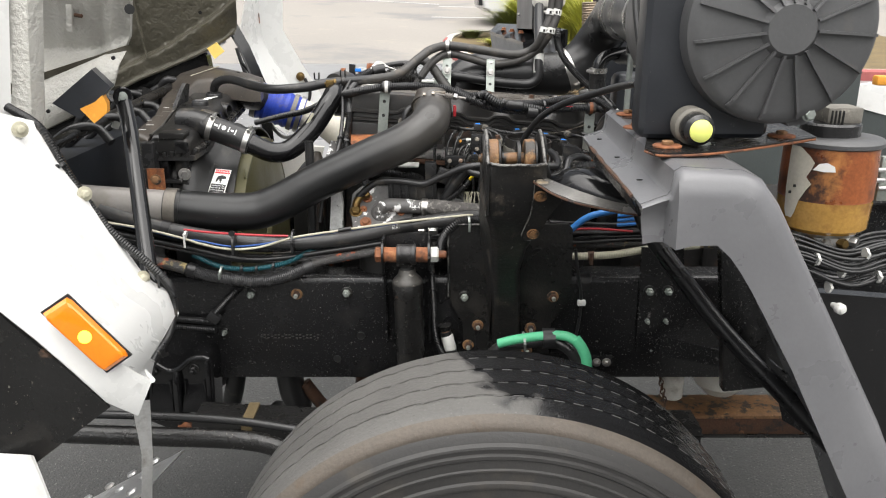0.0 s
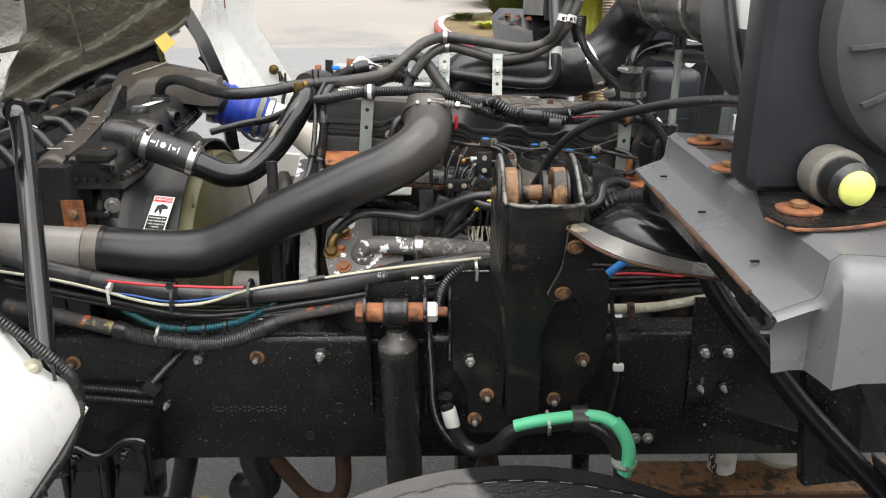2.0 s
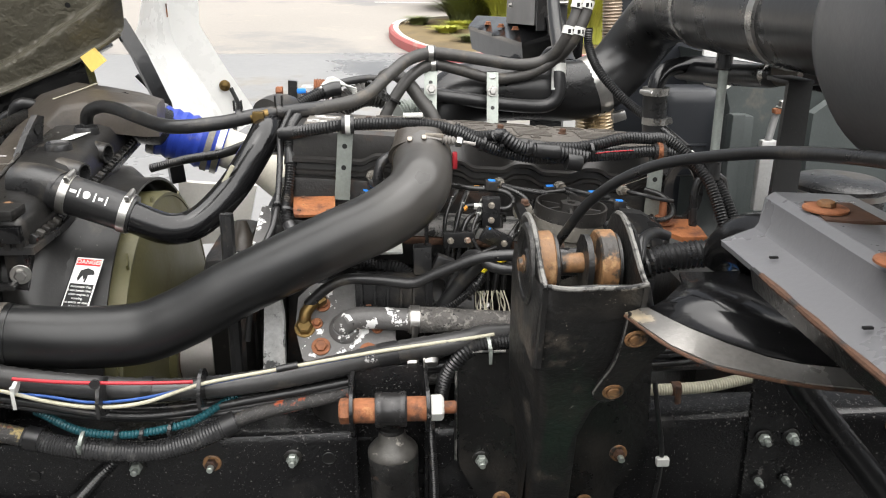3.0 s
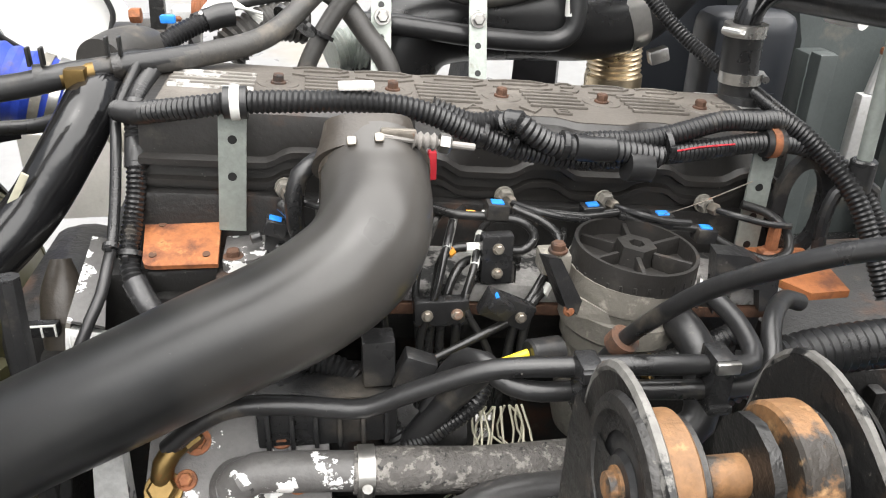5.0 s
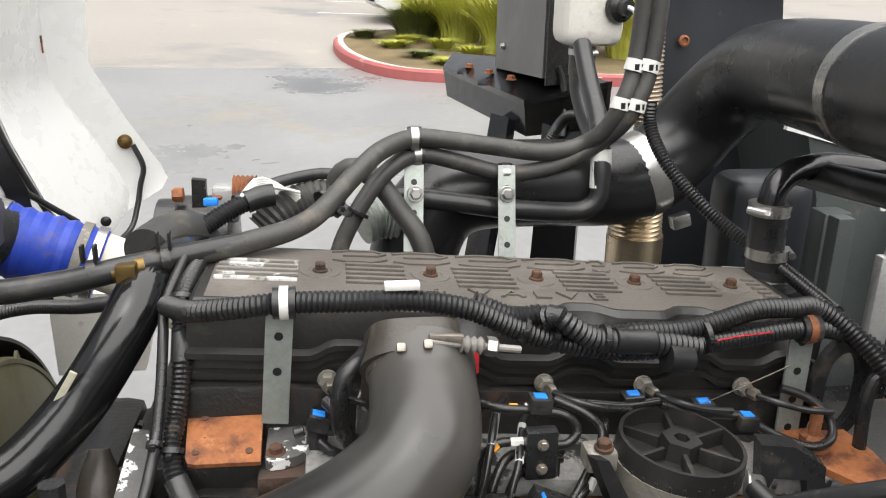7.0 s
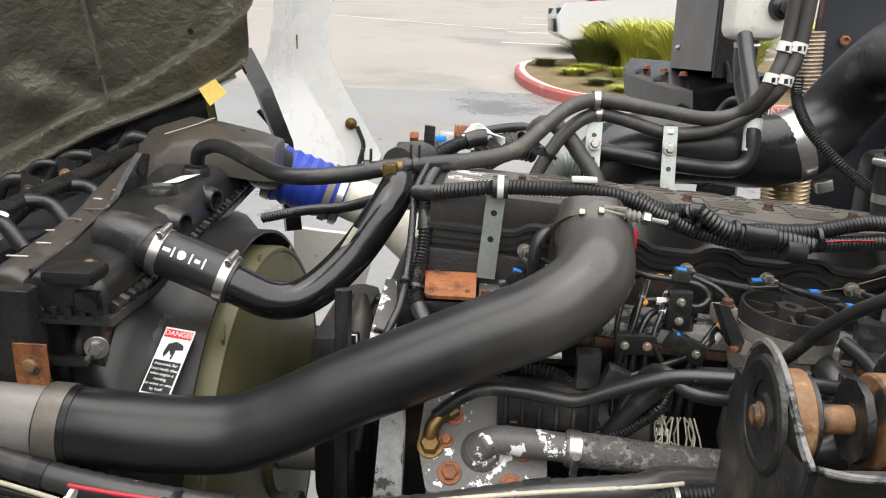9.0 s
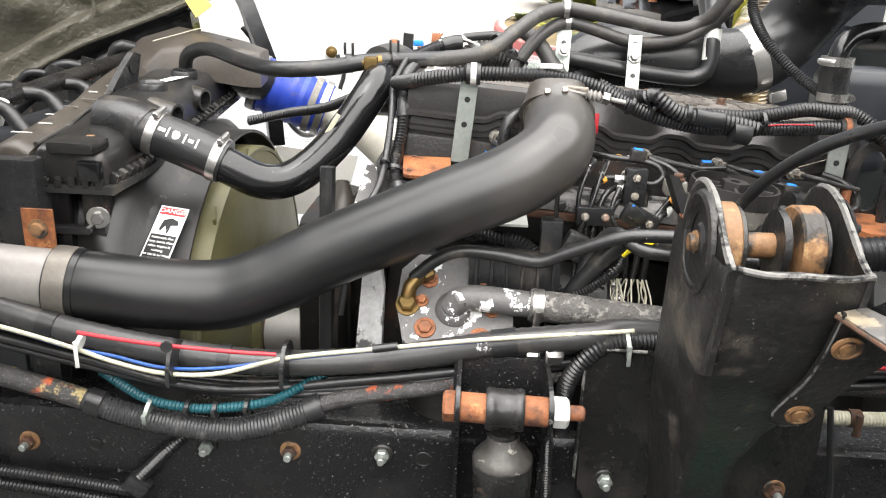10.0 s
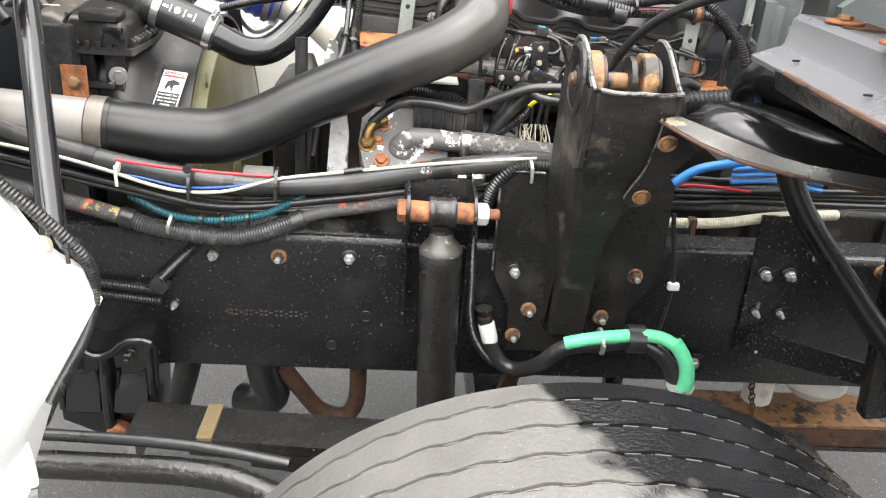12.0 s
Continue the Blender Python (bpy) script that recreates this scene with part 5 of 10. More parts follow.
part("boss", lathe(B(), (FX, FY, FZ), (0.09, -0.03, 1), [(0, 0.024 * FS), (0.020, 0.022 * FS), (0.020, 0.009 * FS), (0.012, 0.009 * FS), (0.012, 0.001)], 6, False), M_COVER, filt)
for i in range(6):
    a = i * math.pi / 3 + 0.35
    part("spoke", box(B(), (FX + 0.043 * FS * math.cos(a), FY + 0.043 * FS * math.sin(a), FZ + 0.006), (0.042 * FS, 0.0045, 0.018), 0.001, Matrix.Rotation(a, 4, "Z")), M_COVER, filt)
for i in range(30):
    a = i * math.pi / 15
    part("grip", box(B(), (FX + 0.0682 * FS * math.cos(a), FY + 0.0682 * FS * math.sin(a), FZ + 0.001), (0.003, 0.003, 0.006), 0.001, Matrix.Rotation(a, 4, "Z")), M_COVER, filt)
# extra injector pipes
rp_ = random.Random(21)
for i in range(4):
    x = -0.012 + 0.024 * i + rp_.uniform(-0.004, 0.004)
    y = 1.965 + rp_.uniform(-0.012, 0.014)
    z = 1.352 + rp_.uniform(-0.014, 0.014) - 0.05 * x
    fuel_line([(x + 0.03, 2.03, z + 0.01), (x + 0.018, 2.005, z + 0.012), (x + 0.004, y, z), (x - 0.006, y - 0.02, z - 0.03), (x - 0.004 + rp_.uniform(-0.02, 0.02), y - 0.03, 1.26), (x + rp_.uniform(-0.02, 0.03), 1.92, 1.20)], 0.0036)
    part("pipe_mark", cyl(B(), (x + 0.0175, 2.004, z + 0.012), (x + 0.0045, y + 0.001, z + 0.0003), 0.0042, 8), (M_TIE, M_RUBBER2, M_ALU)[i % 3], None, "pale paint band on a fuel pipe", category="band", group="paint bands")
arm = part("arm", plate(B(), [(0.110, 1.92, 1.368), (0.122, 1.92, 1.366), (0.143, 1.915, 1.326), (0.140, 1.915, 1.312), (0.129, 1.915, 1.321)], 0.014, (0.3, -1, 0.2)), M_PLAST, filt, "black V-shaped filter bracket")
part("arm_bolt", hexbolt(B(), (0.137, 1.906, 1.318), (0.3, -1, 0.2), 0.004, 0.003, 1.4), M_RUST, arm)
part("lug", plate(B(), [(0.138, 1.918, 1.332), (0.166, 1.895, 1.322), (0.170, 1.893, 1.312), (0.140, 1.915, 1.310)], 0.008, (0, -1, 0.2)), M_FILT, filt)
part("base_bolt", hexbolt(B(), (0.135, 1.945, 1.356), (0, 0, 1), 0.0068, 0.007, 1.3), M_RUSTD, filt, "rusty hex bolt")
part("base_pad", box(B(), (0.133, 1.95, 1.345), (0.028, 0.026, 0.020), 0.004), M_FILT, filt, "dusty cast pad")
part("side_bolt", hexbolt(B(), (0.268, 1.93, 1.315), (1, -0.4, 0), 0.013, 0.014, 1.2), M_STEEL, filt)
part("plug", cyl(B(), (0.132, 1.90, 1.280), (0.100, 1.892, 1.283), 0.014, 16, 0.002), M_PLAST, filt)
hose("yellow_lead", [(0.100, 1.892, 1.285), (0.085, 1.89, 1.281), (0.073, 1.895, 1.272), (0.06, 1.90, 1.255)], 0.004, M_YEL2, "bright yellow lead plugged into the filter", "wire", n=8)
fb = thing("filter_bracket", "black steel channel bracket beside the fuel filter", "bracket", (0.33, 1.96, 1.3))
part("plate", plate(B(), [(0.300, 1.965, 1.335), (0.335, 1.965, 1.330), (0.372, 1.965, 1.305), (0.372, 1.96, 1.27), (0.355, 1.96, 1.27), (0.350, 1.96, 1.295), (0.315, 1.96, 1.300), (0.305, 1.96, 1.27)], 0.016, (0, 1, 0.2)), M_PLAST, fb)
rp = thing("lifting_bracket", "rusty bracket foot with a black lifting eye plate", "bracket", (0.41, 2.0, 1.3))
part("foot", plate(B(), [(0.365, 2.04, 1.292), (0.375, 1.985, 1.288), (0.40, 1.95, 1.286), (0.445, 1.955, 1.284), (0.45, 2.0, 1.286), (0.44, 2.05, 1.29)], 0.008, (0, 0, 1)), M_RUSTO, rp, "orange rusted bracket foot")
part("stud", hexbolt(B(), (0.385, 2.01, 1.30), (0, 0, 1), 0.013, 0.012, 1.4, 0.03), M_RUST, rp)
bm = B()
rings = []
for i in range(28):
    a = 2 * math.pi * i / 28
    c = V(0.430, 2.045, 1.345) + V(0.027 * math.cos(a), 0, 0.052 * math.sin(a))
    o = V(0.27 * math.cos(a), 0, 0.52 * math.sin(a)).normalized()
    rings.append([bm.verts.new(c + o * p + V(0, q, 0)) for p, q in ((-0.008, -0.005), (0.008, -0.005), (0.008, 0.005), (-0.008, 0.005))])
skin(bm, rings, False, True)
part("eye", bm, M_PLAST, rp, "black oval lifting eye")

# twin hoses in front of the filter, with clips
hose("fuel_hose", [(-0.207, 1.873, 1.225), (-0.178, 1.870, 1.252), (-0.147, 1.868, 1.267), (-0.10, 1.866, 1.266), (-0.07, 1.864, 1.262), (-0.043, 1.862, 1.261), (-0.002, 1.855, 1.281), (0.056, 1.842, 1.306), (0.118, 1.83, 1.313), (0.18, 1.82, 1.317), (0.232, 1.82, 1.313), (0.262, 1.82, 1.311), (0.272, 1.835, 1.316), (0.272, 1.87, 1.324), (0.262, 1.91, 1.33)], 0.0085, M_RUBBER, "black fuel hose running along the engine side", n=12)
hose("fuel_hose", [(0.01, 1.88, 1.24), (0.024, 1.88, 1.274), (0.040, 1.87, 1.300), (0.056, 1.85, 1.304), (0.066, 1.84, 1.295), (0.09, 1.83, 1.291), (0.138, 1.83, 1.289), (0.219, 1.82, 1.290), (0.268, 1.82, 1.290), (0.290, 1.83, 1.299), (0.302, 1.86, 1.320), (0.335, 1.90, 1.320), (0.36, 1.91, 1.31)], 0.0085, M_RUBBER, "black fuel hose running along the engine side", n=12)
for x, z in ((0.127, 1.302), (0.234, 1.302)):
    t = thing("pipe_clip", "black twin pipe clip with steel latch", "clip", (x, 1.815, z), "pipe clips")
    part("body", box(B(), (x, 1.818, z), (0.018, 0.028, 0.052), 0.003), M_PLAST, t)
    part("latch", box(B(), (x, 1.802, z + 0.020), (0.020, 0.006, 0.010), 0.002), M_STEEL if x > 0.2 else M_PLAST, t)
    part("latch", box(B(), (x, 1.802, z - 0.020), (0.020, 0.006, 0.008), 0.002), M_PLAST, t)
pc = thing("p_clip", "rusty p-clip holding the control cable with a pale bolt", "clip", (0.17, 1.85, 1.29))
part("loop", lathe(B(), (0.165, 1.856, 1.312), (0.3, -0.4, 0.85), [(0, 0.010), (0, 0.013), (0.012, 0.013), (0.012, 0.010)], 20), M_RUSTD, pc)
part("bolt", hexbolt(B(), (0.180, 1.845, 1.306), (0.3, -0.5, -0.6), 0.007, 0.014, 1.5, 0.010), M_BRASS, pc)
hose("fuel_hose", [(0.24, 1.93, 1.30), (0.248, 1.88, 1.291), (0.250, 1.86, 1.262), (0.24, 1.84, 1.235), (0.20, 1.84, 1.222), (0.14, 1.85, 1.205)], 0.016, M_RUBBER, "black bent rubber hose below the filter", n=16)
hose("wiring_loom", [(0.26, 1.87, 1.25), (0.301, 1.85, 1.285), (0.36, 1.85, 1.298), (0.45, 1.85, 1.30), (0.55, 1.85, 1.28)], 0.022, M_LOOM, "fat black corrugated loom beside the rail", "wiring loom", 0.003, 0.008, 16)
hose("wiring_loom", [(0.15, 1.88, 1.24), (0.19, 1.88, 1.265), (0.24, 1.89, 1.27), (0.30, 1.91, 1.28)], 0.011, M_LOOM, "black corrugated loom below the filter", "wiring loom", 0.0018, 0.005)
hose("wiring_loom", [(-0.02, 1.87, 1.20), (0.02, 1.87, 1.225), (0.05, 1.87, 1.25), (0.062, 1.885, 1.262)], 0.008, M_LOOM, "thin black corrugated loom beside the engine", "wiring loom", 0.0015, 0.004)
hose("wiring_loom", [(-0.16, 1.93, 1.275), (-0.11, 1.93, 1.268), (-0.06, 1.92, 1.26), (-0.03, 1.90, 1.23), (-0.01, 1.88, 1.19)], 0.011, M_LOOM, "black corrugated loom beside the engine", "wiring loom", 0.0018, 0.005)
hose("drain_hose", [(0.06, 1.86, 1.30), (0.03, 1.87, 1.26), (0.0, 1.88, 1.21), (-0.02, 1.89, 1.15)], 0.012, M_RUBBER, "black rubber drain hose", n=12)
rw = random.Random(5)
for i in range(14):
    x = 0.045 + 0.005 * i + rw.uniform(-0.004, 0.004)
    hose("cream_lead", [(x * 0.7 + 0.02, 1.885, 1.235), (x + rw.uniform(-0.012, 0.012), 1.875 + rw.uniform(-0.012, 0.012), 1.208 + rw.uniform(-0.006, 0.006)), (x + rw.uniform(-0.024, 0.024), 1.86, 1.18 + rw.uniform(-0.01, 0.01)), (x + rw.uniform(-0.03, 0.04), 1.86, 1.15)], 0.0012, M_CREAM, "thin cream wire in a loose fan of leads", "wire", n=5, group="cream leads")
# injection pump and boxes in the dark beside the block
pump = thing("injection_pump", "black injection pump with ribbed electronic module", "pump", (-0.02, 1.95, 1.1))
part("body", cyl(B(), (-0.17, 1.96, 1.17), (0.06, 1.96, 1.155), 0.065, 28, 0.01), M_BLOCK, pump)
part("module", box(B(), (-0.075, 1.905, 1.235), (0.12, 0.05, 0.05), 0.004), M_PLAST, pump)
for i in range(6):
    part("fin", box(B(), (-0.125 + 0.02 * i, 1.877, 1.235), (0.004, 0.008, 0.044), 0.001), M_PLAST, pump)
part("connector", box(B(), (-0.03, 1.90, 1.285), (0.028, 0.025, 0.045), 0.003), M_PLAST, pump)
part("cap", box(B(), (0.0, 1.89, 1.275), (0.03, 0.02, 0.035), 0.004, Matrix.Rotation(0.4, 4, "Y")), M_PLAST, pump)
for i in range(5):
    part("delivery_nut", hexbolt(B(), (0.06, 1.93 + 0.02 * (i % 3), 1.19 - 0.02 * (i // 3)), (1, -0.3, 0.2), 0.009, 0.02, 0), M_STEEL, pump)
part("label_plate", box(B(), (-0.085, 1.935, 1.292), (0.05, 0.05, 0.004), 0.001), M_TIE, None, "white label plate beside the hose", category="label")
part("engine_bracket", plate(B(), [(-0.288, 1.88, 1.06), (-0.250, 1.88, 1.06), (-0.246, 1.88, 1.20), (-0.258, 1.92, 1.25), (-0.278, 1.92, 1.24)], 0.02, (0, 1, 0)), M_WHITEALU, None, "streaked bare aluminium front bracket", category="bracket")
tens = thing("tensioner", "grey rounded belt tensioner arm with a small plug", "tensioner", (-0.318, 1.975, 1.22))
part("arm", tube(B(), [(-0.330, 2.05, 1.17), (-0.334, 2.065, 1.22), (-0.338, 2.085, 1.265), (-0.339, 2.096, 1.285), (-0.339, 2.100, 1.294)], 0.025, 24, radii=[0.025, 0.025, 0.025, 0.022, 0.010]), M_HEADB, tens)
part("plug", box(B(), (-0.343, 2.030, 1.252), (0.030, 0.012, 0.015), 0.003), M_PLAST, tens)
for x, w in ((-0.3555, 0.002), (-0.343, 0.002), (-0.3305, 0.002)):
    part("plug_edge", box(B(), (x, 2.0232, 1.252), (w, 0.002, 0.012), 0.0005), M_TIE, tens, "white plug edge")
part("plug_edge", box(B(), (-0.343, 2.0232, 1.2585), (0.027, 0.002, 0.002), 0.0005), M_TIE, tens, "white plug edge")
sbk = thing("sensor_bracket", "grey channel bracket with flaking paint at the engine front", "bracket", (-0.29, 2.03, 1.28))
part("top_flange", strip(B(), [(-0.297, 2.075, 1.324), (-0.299, 2.03, 1.309), (-0.301, 1.975, 1.290)], [(-0.283, 2.075, 1.321), (-0.277, 2.03, 1.303), (-0.270, 1.975, 1.281)], 0.004), M_FLAKE, sbk, "flaked pale top flange")
part("web", strip(B(), [(-0.298, 2.076, 1.324), (-0.300, 2.03, 1.309), (-0.302, 1.975, 1.290)], [(-0.305, 2.076, 1.285), (-0.308, 2.03, 1.268), (-0.311, 1.975, 1.245)], 0.004), M_FILT, sbk)
slab = thing("ribbed_slab", "pale ribbed aluminium slab below the sensor bracket", "slab", (-0.285, 1.97, 1.22))
part("slab", plate(B(), [(-0.303, 1.985, 1.282), (-0.272, 1.985, 1.274), (-0.260, 1.965, 1.215), (-0.308, 1.965, 1.215)], 0.012, (0, -1, 0.3)), M_WHITEALU, slab)
for k in range(7):
    x = -0.300 + 0.0055 * k
    part("rib", cyl(B(), (x, 1.971, 1.279 - 0.0015 * k), (x + 0.001, 1.951, 1.218), 0.0012, 6), M_WHITEALU, slab)
pul = thing("belt_pulley", "black belt pulley at the front of the engine", "pulley", (-0.33, 2.0, 1.08))
part("disc", lathe(B(), (-0.345, 2.05, 1.10), (1, 0, 0), [(0, 0.06), (0, 0.11), (0.006, 0.115), (0.008, 0.11), (0.012, 0.115), (0.016, 0.11), (0.020, 0.115), (0.026, 0.11), (0.026, 0.06)], 40), M_BLOCK, pul)
belt = part("belt", tube(B(), [(-0.335, 1.935, 1.06), (-0.335, 1.945, 1.2), (-0.335, 1.96, 1.35)], 0.011, 8), M_RUBBER, None, "black ribbed drive belt", category="belt")
hubm = thing("fan_drive", "metal fan drive hub with a brown flange", "hub", (-0.46, 2.19, 0.985))
part("shaft", cyl(B(), (-0.505, 2.19, 0.985), (-0.405, 2.19, 0.985), 0.042, 28, 0.004), M_PIPE, hubm)
part("flange", cyl(B(), (-0.508, 2.19, 0.985), (-0.488, 2.19, 0.985), 0.046, 28, 0.004), M_RUSTD, hubm, "rust-brown flange")
part("disc", cyl(B(), (-0.410, 2.19, 0.985), (-0.400, 2.19, 0.985), 0.060, 28, 0.002), M_PIPE, hubm)
# Stand-in block, added to darken the space at the engine front.
part("gap_block", box(B(), (-0.375, 2.20, 1.09), (0.075, 0.26, 0.29), 0.03), M_BLOCK, None, "black block filling the dark gap behind the fan", category="casting")
part("pale_panel", plate(B(), [(-0.64, 2.85, 1.180), (-0.577, 2.85, 1.174), (-0.434, 2.85, 1.164), (-0.475, 2.85, 1.005), (-0.64, 2.85, 1.002)], 0.02, (0, 1, 0)), M_TANK, None, "pale grey side panel beyond the engine", category="panel")
fc2 = thing("front_cover", "black bolted casting at the front of the engine", "casting", (-0.335, 2.17, 1.00))
part("casting", box(B(), (-0.335, 2.17, 1.11), (0.05, 0.3, 0.22), 0.02), M_BLOCK, fc2)
for y in (2.06, 2.16, 2.26):
    part("bolt", hexbolt(B(), (-0.335, y, 1.219), (0, 0, 1), 0.008, 0.007, 1.3), M_WORN, fc2)

comp = thing("air_compressor", "grey casting with flaked paint and rusty bolts", "compressor", (-0.14, 1.85, 1.05))
HN = V(0, -0.65, 0.76).normalized()


def head_at(x, y, lift=0.0):
    return V(x, y, 1.168 + 0.86 * (y - 1.832)) + HN * lift


part("head", plate(B(), [head_at(x, y) for x, y in ((-0.214, 1.822), (-0.200, 1.813), (-0.088, 1.815), (-0.074, 1.824), (-0.075, 1.905), (-0.088, 1.918), (-0.202, 1.918), (-0.224, 1.900), (-0.227, 1.860))], 0.06, -HN), M_FLAKE, comp, sharp=40)
part("body", cyl(B(), (-0.15, 1.88, 0.95), (-0.15, 1.88, 1.14), 0.06, 24), M_BLOCK, comp)
for x, y, r in ((-0.187, 1.836, 0.0095), (-0.116, 1.828, 0.0095), (-0.194, 1.865, 0.006), (-0.102, 1.857, 0.006), (-0.186, 1.889, 0.008), (-0.115, 1.889, 0.008)):
    part("bolt", hexbolt(B(), head_at(x, y), HN, r, 0.006, 1.5), M_RUST, comp)
part("outlet", tube(B(), [head_at(-0.152, 1.862), head_at(-0.150, 1.858, 0.016), (-0.138, 1.853, 1.209), (-0.10, 1.851, 1.209), (-0.045, 1.850, 1.205)], 0.0170, 20, wob=0.02), M_FLAKE, comp)
part("boss", lathe(B(), head_at(-0.150, 1.858), HN, [(0, 0.026), (0.004, 0.025), (0.010, 0.019)], 24), M_FLAKE, comp)
ef = thing("elbow_fitting", "brass elbow fitting on the compressor", "fitting", (-0.205, 1.885, 1.19))
part("elbow", tube(B(), [(-0.212, 1.862, 1.192), (-0.212, 1.864, 1.210), (-0.204, 1.872, 1.223), (-0.188, 1.884, 1.231)], 0.0095, 12), M_BRASS, ef)
part("nut", hexbolt(B(), (-0.198, 1.877, 1.227), (0.75, 0.5, 0.3), 0.0125, 0.016, 0), M_BRASS, ef)
part("base_nut", hexbolt(B(), head_at(-0.212, 1.860), HN, 0.0125, 0.010, 1.3), M_BRASS, ef)
part("coolant_hose", tube(B(), [(-0.055, 1.850, 1.206), (0.0, 1.848, 1.203), (0.06, 1.850, 1.196), (0.13, 1.86, 1.188), (0.22, 1.87, 1.18)], 0.020, 20, wob=0.03), M_CRACK, None, "grey cracked rubber coolant hose on the compressor", category="hose")
clamp((-0.045, 1.850, 1.205), (1, 0, -0.05), 0.0205, 0.014, screw=(0, -1, -0.3))
part("fitting", hexbolt(hexbolt(B(), (-0.06, 1.80, 1.165), (1, 0, 0), 0.015, 0.016, 0), (-0.035, 1.80, 1.165), (1, 0, 0), 0.014, 0.02, 1.2), M_STEEL, None, "pale steel pipe union", category="fitting")

# ---------------------------------------------------------------- radiator group
rad = thing("radiator", "black plastic radiator and charge cooler with fan shroud", "radiator", (-0.68, 2.19, 0.75))








# Added dark box; hides bright ground showing through below the radiator.
part("gap_panel", box(B(), (-0.87, 2.02, 1.0), (0.28, 0.34, 0.36), 0.02), M_NAVY, rad, "dark panel added to fill the gap beside the radiator")
part("core", box(B(), (-0.72, 2.19, 1.05), (0.06, 0.66, 0.62), 0.005), M_PLAST, rad)
def loft(rings_pts):
    bm = B()
    skin(bm, [[bm.verts.new(V(p)) for p in r] for r in rings_pts])
    return bm


# two tanks side by side, running across the truck
def tank_z(y):
    return 1.375 + 0.10 * (y - 1.90) if y < 2.2 else 1.405 + 0.03 * (y - 2.2)


def tank_x(y):
    return -0.607 - 0.062 * max(0.0, y - 2.0)


def seam_x(y):
    return -0.706 - 0.13 * max(0.0, y - 1.98)


TY = [1.884, 1.888, 1.905, 1.95, 2.0, 2.05, 2.1, 2.15, 2.2, 2.25, 2.3, 2.36, 2.42, 2.48, 2.54]
secs = []
for i, y in enumerate(TY):
    z, xr, xs = tank_z(y), tank_x(y), seam_x(y)
    k = 0.008 if i == 0 else 0.002 if i == 1 else 0.0
    zf = 1.332 + 0.05 * max(0.0, y - 2.0)
    secs.append([(xs + k, y, zf - 0.02), (xs + k, y, z - 0.012 - k), (xs + 0.006 + k, y, z - 0.002 - k), (xs + 0.03, y, z - k), (xr - 0.040, y, z + 0.001 - k), (xr - 0.016, y, z - 0.006 - k), (xr - 0.006 - k, y, z - 0.018 - k), (xr - 0.003 - k, y, zf + 0.006), (xr - 0.003 - k, y, zf - 0.02)])
part("top_tank", loft(secs), M_HEAD, rad, "black plastic radiator tank, dusty on top", 50)
secs = []
for i, y in enumerate(TY):
    z, xs = tank_z(y), seam_x(y)
    k = 0.008 if i == 0 else 0.002 if i == 1 else 0.0
    xl = -0.768 - 0.03 * (y - 1.94) - 0.22 * max(0.0, y - 2.12)
    secs.append([(xl + k, y, 1.30), (xl + k, y, z - 0.020 - k), (xl + 0.008 + k, y, z - 0.006 - k), (xl + 0.026, y, z + 0.002 - k), (xs - 0.020, y, z + 0.001 - k), (xs - 0.004, y, z - 0.008 - k), (xs - 0.002, y, 1.30)])
part("cooler_top", loft(secs), M_HEADB, rad, "dusty brown scratched header of the charge cooler", 50)
part("seam", tube(B(), [(seam_x(y) - 0.001, y, tank_z(y) - 0.003) for y in (1.90, 1.98, 2.05, 2.12, 2.18)], 0.0030, 8, wob=0.6), M_CRIMP, rad, "worn seam edge")
for i in range(7):
    y = 1.93 + 0.045 * i
    part("scrape", box(B(), (-0.742 + 0.010 * math.sin(i * 2.1), y, tank_z(y) + 0.0025), (0.020 + 0.008 * math.cos(i * 1.7), 0.003, 0.0012), 0, Matrix.Rotation(0.25 * math.sin(i * 3.3), 4, "Z")), M_RIBW, rad, "bare scrape mark")
for i in range(30):
    y = 1.90 + 0.0215 * i
    part("crimp", box(B(), (tank_x(y) + 0.001, y, 1.331 + 0.05 * max(0.0, y - 2.0)), (0.012, 0.012, 0.016), 0.003, Matrix.Rotation(0.5, 4, "Y")), M_CRIMP if i % 3 == 1 else M_WORN, rad)
for i in range(5):
    part("crimp", box(B(), (-0.69 + 0.018 * i, 1.882, 1.328), (0.011, 0.010, 0.016), 0.003), M_WORN, rad)
part("tank_flange", loft([[(tank_x(y) + 0.008, y, 1.314 + 0.05 * max(0.0, y - 2.0)), (tank_x(y) + 0.008, y, 1.325 + 0.05 * max(0.0, y - 2.0)), (-0.69, y, 1.325 + 0.05 * max(0.0, y - 2.0)), (-0.69, y, 1.314 + 0.05 * max(0.0, y - 2.0))] for y in (1.878, 2.0, 2.3, 2.55)]), M_PLAST, rad)
part("end_notch", box(B(), (-0.628, 1.880, 1.345), (0.030, 0.014, 0.026), 0.003), M_BLACK, rad, "black square boss")
part("end_block", box(B(), (-0.648, 1.895, 1.375), (0.062, 0.050, 0.016), 0.006), M_HEAD, rad, "raised pad on the tank end")
part("hose_neck", tube(B(), [(-0.665, 2.02, 1.388), (-0.63, 2.008, 1.387), (-0.595, 2.0, 1.376)], 0.033, 24), M_PLAST, rad)
for x, y in ((-0.672, 2.202), (-0.672, 2.345)):
    part("boss", lathe(B(), (x, y, tank_z(y) - 0.004), (0.05, -0.05, 1), [(0, 0.024), (0.012, 0.023), (0.015, 0.021), (0.011, 0.017), (0.011, 0.001)], 28), M_PLAST, rad, "round moulded boss")
